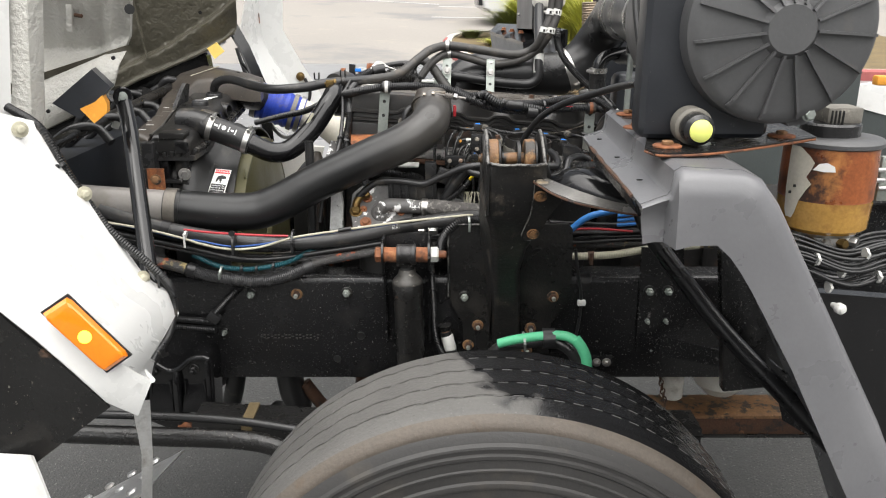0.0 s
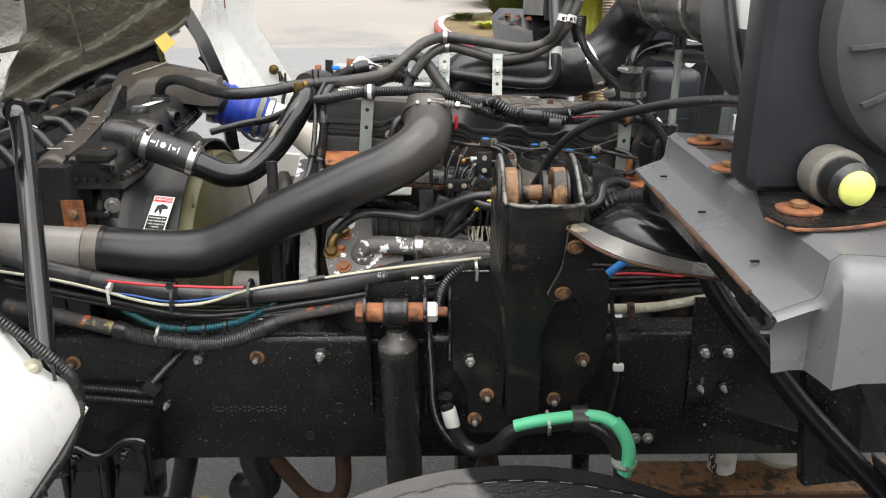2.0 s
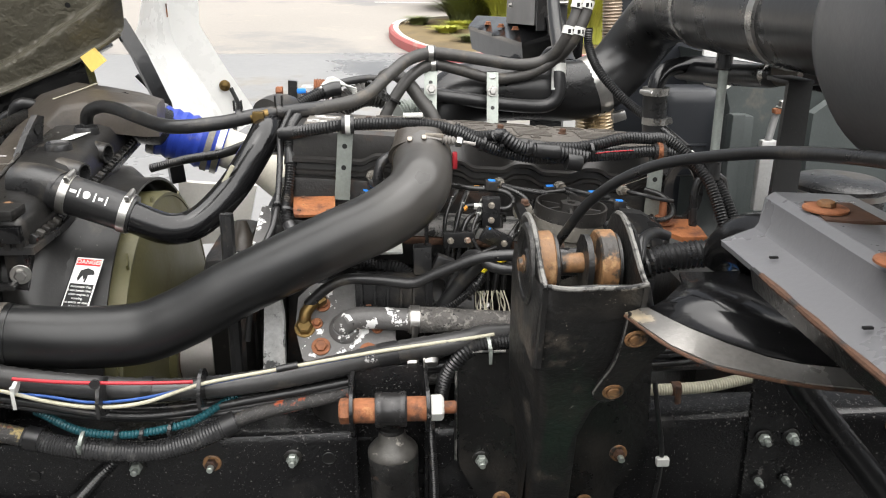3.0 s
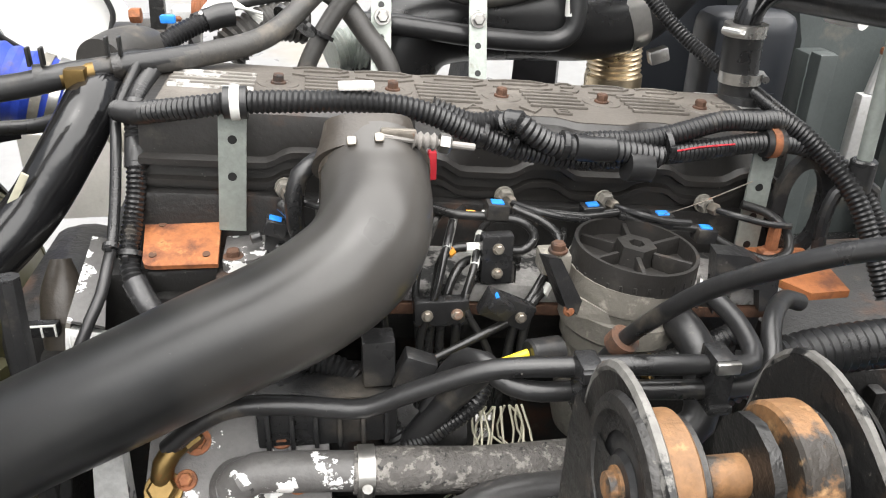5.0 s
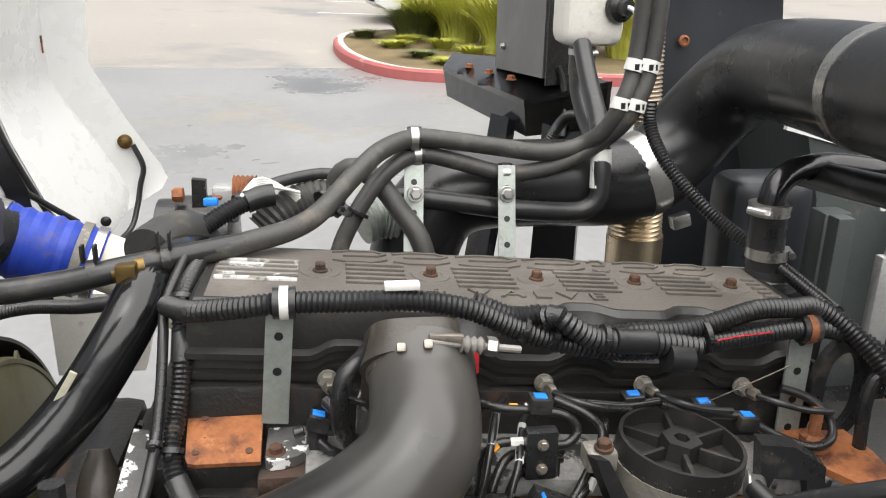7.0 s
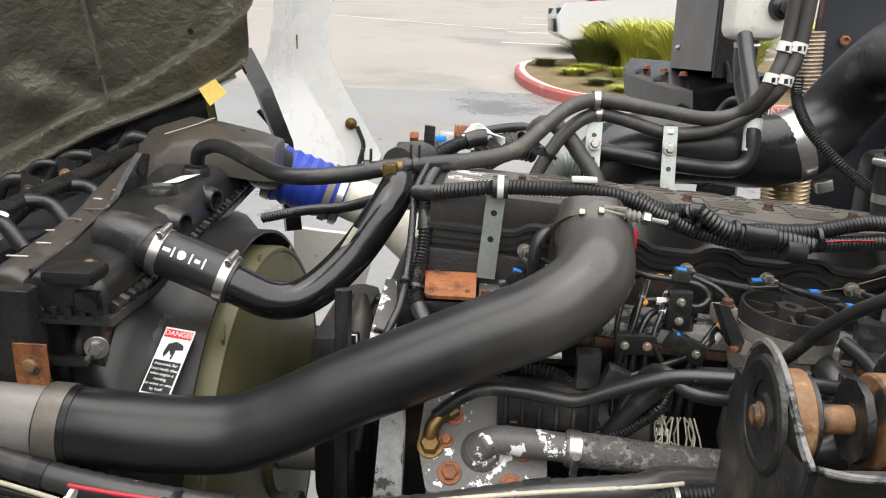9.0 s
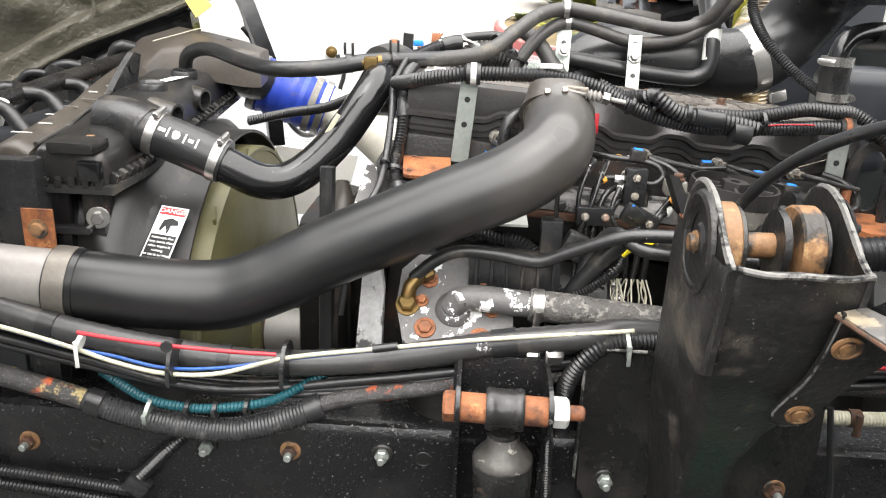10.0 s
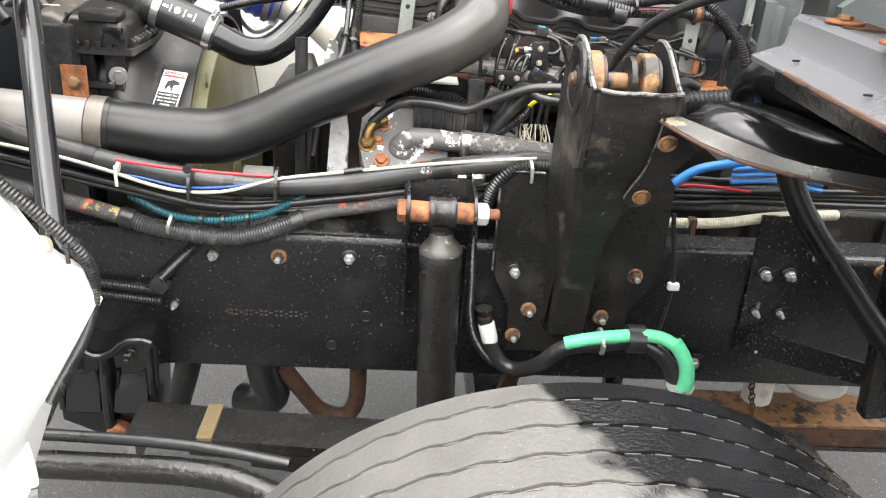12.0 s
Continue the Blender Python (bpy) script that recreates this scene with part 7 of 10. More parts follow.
part("white_tag", box(B(), (-0.038, 2.022, 1.488), (0.032, 0.014, 0.006), 0.002), M_TIE, None, "white paper tag on the loom", category="tag")
hose("cable", [(-0.25, 2.16, 1.475), (-0.263, 2.11, 1.443), (-0.261, 2.08, 1.423), (-0.261, 2.05, 1.385), (-0.263, 2.02, 1.348), (-0.263, 1.99, 1.336), (-0.267, 1.97, 1.318), (-0.276, 1.95, 1.300), (-0.295, 1.93, 1.25), (-0.31, 1.91, 1.15)], 0.0052, M_RUBBER, "black cable hanging at the front of the engine", "cable")
front_loom = hose("wiring_loom", [(-0.235, 2.20, 1.47), (-0.246, 2.115, 1.449), (-0.243, 2.075, 1.414), (-0.244, 2.055, 1.381), (-0.248, 2.04, 1.356), (-0.250, 2.02, 1.336), (-0.245, 2.0, 1.316), (-0.232, 1.985, 1.297), (-0.212, 1.98, 1.270), (-0.19, 1.97, 1.22)], 0.0098, M_LOOM, "black corrugated wiring loom hanging at the front of the engine", "wiring loom", 0.0016, 0.0048, 14)
wrap(front_loom, [(-0.2440, 2.088, 1.4245), (-0.2430, 2.075, 1.414), (-0.2435, 2.067, 1.400)], 0.0108, M_RUBBER, "smooth black tape")
wrap(front_loom, [(-0.245, 2.0, 1.316), (-0.232, 1.985, 1.297), (-0.212, 1.98, 1.270), (-0.19, 1.97, 1.22)], 0.0112, M_WOUND, "black tape winding")
tie((-0.246, 2.112, 1.447), (0.05, 0.7, 0.7), 0.0112)
tie((-0.250, 2.018, 1.334), (0.05, 0.6, 0.7), 0.0112)
tie((-0.263, 2.012, 1.345), (0.05, 0.7, 0.5), 0.0062)
hose("wiring_loom", [(-0.56, 2.36, 1.33), (-0.48, 2.34, 1.352), (-0.40, 2.28, 1.375), (-0.33, 2.20, 1.41), (-0.27, 2.13, 1.435)], 0.009, M_LOOM, "black corrugated loom crossing to the radiator", "wiring loom", 0.0015, 0.005)
hose("control_cable", [(0.150, 1.868, 1.27), (0.158, 1.862, 1.295), (0.167, 1.854, 1.317), (0.177, 1.838, 1.343), (0.194, 1.793, 1.397), (0.221, 1.744, 1.443), (0.260, 1.705, 1.474), (0.298, 1.64, 1.498), (0.324, 1.54, 1.524), (0.336, 1.40, 1.549), (0.336, 1.28, 1.564)], 0.0072, M_RUBBER, "black sheathed control cable arching to the air cleaner", "cable", n=14)


def strap(p0, p1, w, holes=(), label="zinc plated perforated steel strap", facing=(0, -1, 0.15)):
    t = thing("perforated_strap", label, "strap", p1, "perforated straps")
    p0, p1 = V(p0), V(p1)
    d = (p1 - p0).normalized()
    f = V(facing)
    f = (f - d * f.dot(d)).normalized()
    s = d.cross(f).normalized() * w / 2
    part("strip", plate(B(), [p0 - s, p0 + s, p1 + s, p1 - s], 0.003, f), M_ZINC, t)
    k = max(2, round((p1 - p0).length / 0.037))
    for h in holes or [(i + (0.75 if i < k - 1 or k > 3 else 0.6)) / k for i in range(k)]:
        q = p0.lerp(p1, h)
        part("hole", lathe(B(), q + f * 0.0031, f, [(0, 0.0042), (0.0005, 0.0042)], 14), M_LABELK, t)
    return t


strap((-0.147, 2.043, 1.472), (-0.158, 2.043, 1.344), 0.025, (0.29, 0.57))
strap((0.380, 2.050, 1.425), (0.377, 2.045, 1.295), 0.026)
strap((0.015, 2.42, 1.56), (0.008, 2.36, 1.405), 0.026)
strap((0.142, 2.41, 1.51), (0.139, 2.37, 1.39), 0.024)
for p, r in (((0.013, 2.40, 1.551), 0.0125), ((0.018, 2.408, 1.527), 0.0115), ((0.142, 2.418, 1.497), 0.0115)):
    t = thing("hose_clip", "bright steel clip with rubber lining round a heater hose", "clip", p, "hose clips")
    part("rubber", lathe(B(), V(p) - V(0.009, 0, 0), (1, 0, 0), [(0, r), (0, r + 0.003), (0.018, r + 0.003), (0.018, r)], 22), M_RUBBER, t)
    part("band", lathe(B(), V(p) - V(0.005, 0, 0), (1, 0, 0), [(0, r + 0.003), (0, r + 0.004), (0.010, r + 0.004), (0.010, r + 0.003)], 22), M_STEEL, t)
for p in ((0.012, 2.372, 1.482), (0.141, 2.392, 1.474)):
    part("strap_bolt", hexbolt(B(), p, (0, -1, 0.2), 0.008, 0.007, 1.4), M_STEEL, None, "bright bolt on a perforated strap", category="bolt", group="strap bolts")

# ---------------------------------------------------------------- intake duct, exhaust, alternator
duct = thing("intake_duct", "large satin black air intake pipe with steel band", "duct", (0.4, 2.55, 1.3))
part("pipe", tube(B(), [(0.015, 2.50, 1.28), (0.025, 2.50, 1.36), (0.055, 2.505, 1.425), (0.11, 2.51, 1.455), (0.22, 2.515, 1.459), (0.33, 2.52, 1.456), (0.395, 2.53, 1.468), (0.445, 2.54, 1.505), (0.480, 2.53, 1.555), (0.505, 2.48, 1.61), (0.507, 2.40, 1.64), (0.49, 2.25, 1.648), (0.47, 2.03, 1.648), (0.455, 1.60, 1.65)], 0.067, 36), M_DUCT, duct)
for x0, d0 in (((0.388, 2.529, 1.466), (1, 0.1, 0.42)), ((0.478, 2.13, 1.648), (0.1, 1, 0)), ((0.458, 1.78, 1.65), (0.03, 1, 0))):
    bw = 0.030 if x0[0] < 0.4 else 0.020
    part("band", lathe(B(), V(x0) - V(d0).normalized() * bw / 2, d0, [(0, 0.0672), (0, 0.0692), (bw, 0.0692), (bw, 0.0672)], 36), M_STEEL, duct, "bright steel clamp band")
part("buckle", box(B(), (0.436, 2.475, 1.405), (0.03, 0.02, 0.022), 0.004, Matrix.Rotation(-0.3, 4, "Y")), M_STEEL, duct)
hose("exhaust_flex", [(0.412, 2.60, 1.44), (0.414, 2.60, 1.39), (0.417, 2.60, 1.335)], 0.046, M_GOLD, "bright corrugated flexible exhaust pipe", "pipe", 0.004, 0.008, 28)
part("exhaust_pipe", cyl(B(), (0.417, 2.60, 1.345), (0.42, 2.60, 1.15), 0.048, 28), M_GOLD, None, "bright heat-tinted exhaust pipe", category="pipe")
part("exhaust_flex", tube(B(), [(0.505, 2.80, 1.46), (0.500, 2.80, 1.56), (0.495, 2.80, 1.67)], 0.026, 24, ridge=0.004, pitch=0.008), M_HEAT, None, "tan heat-stained corrugated pipe", category="pipe")
ctube = thing("coolant_tube", "black coolant hose with a white sleeve", "hose", (0.15, 2.42, 1.445))
part("tube", tube(B(), [(-0.02, 2.44, 1.462), (0.037, 2.42, 1.462), (0.15, 2.42, 1.445), (0.235, 2.43, 1.436), (0.270, 2.43, 1.440), (0.287, 2.43, 1.460), (0.288, 2.44, 1.512), (0.292, 2.47, 1.555), (0.298, 2.55, 1.61), (0.305, 2.62, 1.66)], 0.0145, 18), M_RUBBER, ctube)
part("sleeve", cyl(B(), (0.2875, 2.433, 1.47), (0.2885, 2.442, 1.525), 0.0152, 18), M_TIE, ctube, "white sleeve")
hose("wiring_loom", [(0.336, 2.395, 1.600), (0.337, 2.39, 1.565), (0.348, 2.35, 1.523), (0.378, 2.31, 1.482), (0.405, 2.28, 1.456), (0.437, 2.22, 1.430), (0.450, 2.15, 1.414), (0.452, 2.10, 1.407)], 0.0095, M_LOOM, "black corrugated loom running down behind the engine", "wiring loom", 0.0016, 0.005, 12)
for p, q in (((0.448, 2.16, 1.416), (0.470, 2.10, 1.395)), ((0.452, 2.155, 1.418), (0.462, 2.09, 1.40))):
    hose("wire", [p, V(p).lerp(V(q), 0.5) + V(0, 0, 0.004), q], 0.003, M_TIE, "white wires leaving the loom", "wire", n=6)
for p, r, on in (((0.316, 2.412, 1.645), 0.013, loop_hose), ((0.333, 2.404, 1.645), 0.012, low_hose), ((0.299, 2.406, 1.594), 0.013, loop_hose), ((0.317, 2.398, 1.593), 0.012, low_hose)):
    d = V(0.28, 0.12, 1).normalized()
    band = part("marker_band", lathe(B(), V(p) - d * 0.008, d, [(0, r), (0, r + 0.0015), (0.016, r + 0.0015), (0.016, r)], 20), M_TIE, on, "white marker band with plain black marks")
    part("mark", box(B(), V(p) + V(-0.003, -r - 0.0015, 0), (0.006, 0.001, 0.008)), M_LABELK, band)
    part("mark", box(B(), V(p) + V(0.005, -r - 0.0005, 0), (0.003, 0.001, 0.008)), M_LABELK, band)
fn = thing("coolant_filler", "black rubber filler hose with two steel clamps", "hose", (0.43, 2.22, 1.40))
part("hose", tube(B(), [(0.432, 2.215, 1.405), (0.428, 2.22, 1.45), (0.427, 2.22, 1.50)], 0.023, 20), M_RUBBER, fn)
part("base", lathe(B(), (0.433, 2.213, 1.400), (0, 0, 1), [(0, 0.038), (0.006, 0.036), (0.010, 0.027), (0.02, 0.025)], 24), M_RUBBER, fn)
part("plinth", box(B(), (0.425, 2.215, 1.408), (0.075, 0.06, 0.006), 0.002, Matrix.Rotation(0.075, 4, "Y")), M_ALU, fn)
part("pipe", tube(B(), [(0.427, 2.22, 1.49), (0.430, 2.222, 1.515), (0.447, 2.23, 1.532), (0.48, 2.24, 1.540), (0.526, 2.25, 1.540), (0.60, 2.22, 1.532), (0.70, 2.10, 1.52)], 0.016, 18), M_BLACK, fn)
clamp((0.427, 2.22, 1.495), (0, 0, 1), 0.0235, 0.014, screw=(-1, -0.6, 0))
clamp((0.430, 2.217, 1.440), (0, 0, 1), 0.0235, 0.013, screw=(1, -0.3, 0))
ht = thing("heater_pipe", "black heater hose joined to a dull brown pipe by two clamps", "pipe", (0.52, 2.0, 1.54))
part("hose", tube(B(), [(0.50, 2.29, 1.525), (0.512, 2.12, 1.537), (0.518, 1.975, 1.551), (0.524, 1.95, 1.555)], 0.0185, 20), M_RUBBER, ht)
part("brown_pipe", tube(B(), [(0.520, 1.968, 1.552), (0.541, 1.889, 1.566), (0.545, 1.870, 1.568)], 0.0172, 20), M_BROWNP, ht, "dull brown metal pipe")
part("rear_hose", tube(B(), [(0.540, 1.892, 1.565), (0.556, 1.82, 1.574), (0.60, 1.70, 1.58)], 0.0185, 20), M_RUBBER, ht)
for p in ((0.520, 1.966, 1.552), (0.542, 1.886, 1.566)):
    part("clamp_band", lathe(B(), V(p) - V(0.0015, -0.005, -0.001), (0.25, -0.95, 0.16), [(0, 0.0186), (0, 0.0200), (0.011, 0.0200), (0.011, 0.0186)], 28), M_STEEL, ht, "slotted steel clamp band")
part("paper_wrap", tube(B(), [(0.520, 2.203, 1.524), (0.540, 2.167, 1.522)], 0.0186, 16), M_LABEL, None, "white printed paper wrap on the hose", category="label")

alt = thing("alternator", "dusty alternator with rusty bolts behind the engine", "alternator", (-0.26, 2.42, 1.4))
part("body", lathe(B(), (-0.335, 2.44, 1.40), (1, 0, 0), [(0, 0.05), (0.004, 0.062), (0.03, 0.062), (0.034, 0.066), (0.10, 0.066), (0.106, 0.05)], 28), M_PLAST, alt)
part("bracket", plate(B(), [(-0.285, 2.41, 1.40), (-0.265, 2.41, 1.40), (-0.262, 2.41, 1.495), (-0.280, 2.41, 1.497)], 0.012, (0, 1, 0)), M_WORN, alt)
part("ear", box(B(), (-0.238, 2.42, 1.462), (0.034, 0.03, 0.05), 0.006), M_ALU, alt)
part("bolt", hexbolt(B(), (-0.290, 2.412, 1.476), (-1, 0, 0), 0.010, 0.014, 0), M_RUST, alt)
part("bolt", hexbolt(B(), (-0.255, 2.412, 1.473), (1, 0, 0), 0.009, 0.012, 0), M_RUST, alt)
part("pulley", tube(B(), [(-0.228, 2.42, 1.478), (-0.198, 2.42, 1.477)], 0.022, 20, ridge=0.003, pitch=0.006), M_RUST, alt, "rusty grooved pulley")
alt_loom = hose("wiring_loom", [(-0.29, 2.27, 1.435), (-0.262, 2.30, 1.455), (-0.241, 2.32, 1.467), (-0.215, 2.34, 1.478), (-0.19, 2.355, 1.485)], 0.012, M_LOOM, "black corrugated loom to the alternator", "wiring loom", 0.002, 0.005, 14)
wrap(alt_loom, [(-0.205, 2.348, 1.481), (-0.188, 2.355, 1.486), (-0.172, 2.36, 1.487)], 0.0145, M_RUBBER, "smooth black tape")
for i in range(5):
    hose("wire", [(-0.21, 2.34 + 0.004 * i, 1.490), (-0.19, 2.36, 1.497 + 0.003 * i), (-0.165, 2.375 + 0.003 * i, 1.492), (-0.14, 2.39, 1.482 - 0.004 * i)], 0.0025, M_TIE, "white wire on the alternator", "wire", n=6, group="alternator wires")
part("cable_boot", box(B(), (-0.246, 2.335, 1.486), (0.018, 0.010, 0.010), 0.003), M_BLUET, None, "blue plastic connector clip", category="connector")
hose("corrugated_hose", [(-0.19, 2.39, 1.43), (-0.165, 2.40, 1.452), (-0.125, 2.42, 1.466), (-0.085, 2.43, 1.460)], 0.026, M_RUBBER2, "fat grey ribbed hose behind the engine", ridge=0.003, pitch=0.008, n=20)
hose("cable", [(-0.22, 2.36, 1.48), (-0.17, 2.40, 1.493), (-0.11, 2.43, 1.498), (-0.08, 2.43, 1.49)], 0.008, M_RUBBER, "black battery cable to the alternator", "cable")
part("coolant_elbow", tube(B(), [(-0.30, 2.22, 1.46), (-0.285, 2.27, 1.462), (-0.270, 2.32, 1.45), (-0.262, 2.35, 1.42)], 0.028, 22), M_RUBBER2, None, "grey dusty coolant elbow hose", category="hose")
th = thing("turbo_fitting", "striped black and white ribbed sleeve behind the engine", "fitting", (-0.02, 2.48, 1.40))
part("sleeve", tube(B(), [(-0.055, 2.46, 1.415), (-0.03, 2.47, 1.42), (0.0, 2.47, 1.415)], 0.030, 20, ridge=0.003, pitch=0.007), M_ZINC, th)

# ---------------------------------------------------------------- looms along the near rail
trunking = hose("wiring_loom", [(-0.80, 1.78, 1.22), (-0.716, 1.78, 1.191), (-0.607, 1.78, 1.163), (-0.488, 1.785, 1.142), (-0.371, 1.79, 1.133), (-0.231, 1.80, 1.143), (-0.092, 1.80, 1.173), (0.016, 1.80, 1.189), (0.102, 1.83, 1.185), (0.4, 1.88, 1.13), (0.9, 1.9, 1.12)], 0.017, M_LOOMG, "thick black slit cable trunking lying along the rail", "wiring loom", 0.0011, 0.016, 18)
for p, q in (((-0.44, 1.7872, 1.1370), (-0.425, 1.788, 1.1360)), ((-0.10, 1.80, 1.1712), (-0.07, 1.80, 1.1770)), ((-0.66, 1.78, 1.1755), (-0.64, 1.78, 1.1705))):
    wrap(trunking, [p, q], 0.0180, M_RUBBER, "black tape band")
rb = random.Random(11)
for i in range(9):
    dy, dz = rb.uniform(-0.01, 0.035), rb.uniform(-0.035, 0.004)
    pts = [(-0.80, 1.79 + dy, 1.19 + dz), (-0.62, 1.79 + dy, 1.150 + dz), (-0.45, 1.79 + dy, 1.122 + dz + rb.uniform(-0.006, 0.006)), (-0.25, 1.80 + dy, 1.130 + dz * 0.8 + rb.uniform(-0.006, 0.006)), (-0.05, 1.81 + dy, 1.160 + dz * 0.7), (0.12, 1.83 + dy, 1.165 + dz * 0.7), (0.45, 1.87 + dy, 1.135 + dz), (0.95, 1.88 + dy, 1.14 + dz)]
    hose("cable", pts, rb.uniform(0.004, 0.007), M_RUBBER if i % 3 else M_LOOM, "black cable in a bundle along the rail", "cable", n=8, group="rail cables", step=0.02)
hose("wiring_loom", [(-0.80, 1.77, 1.125), (-0.723, 1.77, 1.106), (-0.639, 1.77, 1.084), (-0.60, 1.77, 1.072)], 0.0135, M_BRAID, "braided multicolour loom along the rail", "wiring loom")
sag_loom = hose("wiring_loom", [(-0.61, 1.77, 1.076), (-0.549, 1.77, 1.056), (-0.448, 1.768, 1.045), (-0.40, 1.77, 1.050), (-0.356, 1.775, 1.063), (-0.31, 1.785, 1.080)], 0.0160, M_WOUND, "black tape-wound corrugated loom sagging along the rail", "wiring loom", 0.0012, 0.0046, 18)
hose("wiring_loom", [(-0.315, 1.785, 1.078), (-0.286, 1.79, 1.088), (-0.187, 1.80, 1.104), (-0.016, 1.82, 1.122), (0.4, 1.86, 1.11), (0.9, 1.88, 1.10)], 0.011, M_BRAID, "braided multicolour loom along the rail", "wiring loom")
wrap(sag_loom, [(-0.606, 1.77, 1.0745), (-0.588, 1.77, 1.069)], 0.0176, M_RUBBER, "black tape at the end of the winding")
wrap(sag_loom, [(-0.33, 1.781, 1.0725), (-0.312, 1.785, 1.0795)], 0.0172, M_RUBBER, "black tape at the end of the winding")
hose("teal_loom", [(-0.60, 1.80, 1.100), (-0.536, 1.772, 1.083), (-0.48, 1.764, 1.077), (-0.435, 1.764, 1.079), (-0.375, 1.768, 1.090), (-0.335, 1.79, 1.104), (-0.30, 1.82, 1.115)], 0.0065, M_TEAL, "teal blue corrugated loom along the rail", "wiring loom", 0.0015, 0.005)
W = [(-0.80, 1.75, 1.20), (-0.699, 1.75, 1.182), (-0.613, 1.75, 1.160), (-0.56, 1.75, 1.143), (-0.499, 1.75, 1.131), (-0.43, 1.75, 1.135), (-0.349, 1.76, 1.156), (-0.242, 1.77, 1.170), (-0.107, 1.78, 1.187), (0.027, 1.79, 1.199), (0.07, 1.80, 1.20)]
hose("wire", W, 0.0029, M_CREAM, "cream insulated wire tied along the loom", "wire", n=10)
hose("wire", [(x, y + 0.003, z + (0.006 if -0.60 < x < -0.36 else -0.003)) for x, y, z in W[:9]], 0.0022, M_BLUEW, "blue insulated wire tied along the loom", "wire", n=8)
hose("wire", [(-0.60, 1.752, 1.178), (-0.55, 1.752, 1.172), (-0.50, 1.752, 1.168), (-0.42, 1.755, 1.163), (-0.36, 1.76, 1.160)], 0.0026, M_RED, "red insulated wire tied along the loom", "wire", n=10)
hose("wire_sheath", [(-0.245, 1.769, 1.1705), (-0.215, 1.772, 1.175)], 0.0052, M_RUBBER, "black heat-shrink joint on the wire", "wire")
tie((-0.597, 1.75, 1.166), (1, 0, -0.25), 0.008, M_TIE, label="white cable tie round the wires", tail=0.028)
for p in ((-0.487, 1.765, 1.140), (-0.352, 1.775, 1.143)):
    tie(p, (1, 0, 0), 0.026, tail=0.02)
tie((-0.527, 1.768, 1.066), (1, 0, -0.2), 0.018, M_ZINC, label="grey cable tie round the rail loom", tail=0.0)
for x, z in ((-0.475, 1.077), (-0.44, 1.077), (-0.40, 1.083)):
    tie((x, 1.762, z), (1, 0, 0), 0.009)
part("loop_screw", lathe(B(), (-0.487, 1.742, 1.172), (0, -1, 0), [(0, 0.004), (0, 0.007), (0.004, 0.007), (0.004, 0.004)], 14), M_PLAST, None, "small black cable eyelet", category="eyelet")
hose("wiring_loom", [(0.14, 1.81, 1.188), (0.098, 1.80, 1.189), (0.043, 1.79, 1.186), (0.015, 1.785, 1.168), (-0.003, 1.79, 1.135), (-0.01, 1.80, 1.09)], 0.0115, M_LOOM, "black corrugated loom bending over the mounting plate", "wiring loom", 0.002, 0.005, 14)
tie((0.062, 1.788, 1.186), (1, 0, 0.1), 0.013, M_ZINC, label="grey cable tie round the loom", tail=0.02)
hose("wiring_loom", [(-0.47, 1.79, 1.04), (-0.50, 1.785, 1.015), (-0.54, 1.78, 0.973), (-0.560, 1.775, 0.952)], 0.0095, M_LOOM, "black corrugated loom branching down the rail", "wiring loom", 0.0018, 0.005)
for z0 in (0.943, 0.922):
    hose("wiring_loom", [(-0.80, 1.785, z0 + 0.012), (-0.657, 1.785, z0 - 0.002), (-0.60, 1.782, z0 - 0.006), (-0.555, 1.778, z0 - 0.008)], 0.0085, M_LOOM, "black corrugated loom along the rail", "wiring loom", 0.0016, 0.005)
part("loom_branch", box(B(), (-0.556, 1.775, 0.950), (0.032, 0.022, 0.024), 0.005, Matrix.Rotation(0.7, 4, "Y")), M_PLAST, None, "black plastic loom branch piece", category="connector")
chassis_bolt(-0.54, 1.80, 0.90, M_STEEL, 0.007)
hose("wiring_loom", [(-0.03, 1.765, 1.12), (-0.028, 1.765, 1.088), (-0.022, 1.77, 0.98), (-0.019, 1.77, 0.913), (-0.006, 1.762, 0.868), (0.024, 1.752, 0.832), (0.05, 1.745, 0.828)], 0.0075, M_LOOM, "thin black corrugated loom running down to the brake hose", "wiring loom", 0.0014, 0.004)
bh = thing("brake_hose", "black brake hose wrapped in green tape above the tyre", "hose", (0.2, 1.7, 0.8))
GP = [(0.006, 1.765, 0.915), (0.013, 1.762, 0.890), (0.024, 1.758, 0.856), (0.045, 1.75, 0.828), (0.074, 1.735, 0.828), (0.098, 1.69, 0.870), (0.129, 1.665, 0.918), (0.185, 1.66, 0.932), (0.241, 1.66, 0.939), (0.280, 1.648, 0.930), (0.306, 1.640, 0.900), (0.316, 1.630, 0.857), (0.31, 1.62, 0.80)]
part("hose", tube(B(), GP, 0.0135, 16), M_RUBBER, bh)
part("tape", tube(B(), [(0.126, 1.650, 0.936), (0.150, 1.648, 0.944), (0.185, 1.648, 0.951), (0.246, 1.648, 0.958), (0.280, 1.638, 0.960), (0.302, 1.626, 0.952)], 0.0110, 12), M_GREEN, bh, "bright green tape wrap")
part("tape", tube(B(), [(0.298, 1.628, 0.958), (0.312, 1.622, 0.940), (0.323, 1.618, 0.915), (0.325, 1.616, 0.885), (0.318, 1.614, 0.860)], 0.0125, 12), M_GREEN, bh, "bright green tape wrap")
part("nut", hexbolt(B(), (0.004, 1.767, 0.932), (0.1, 0, -1), 0.013, 0.014, 1.2), M_WORN, bh)
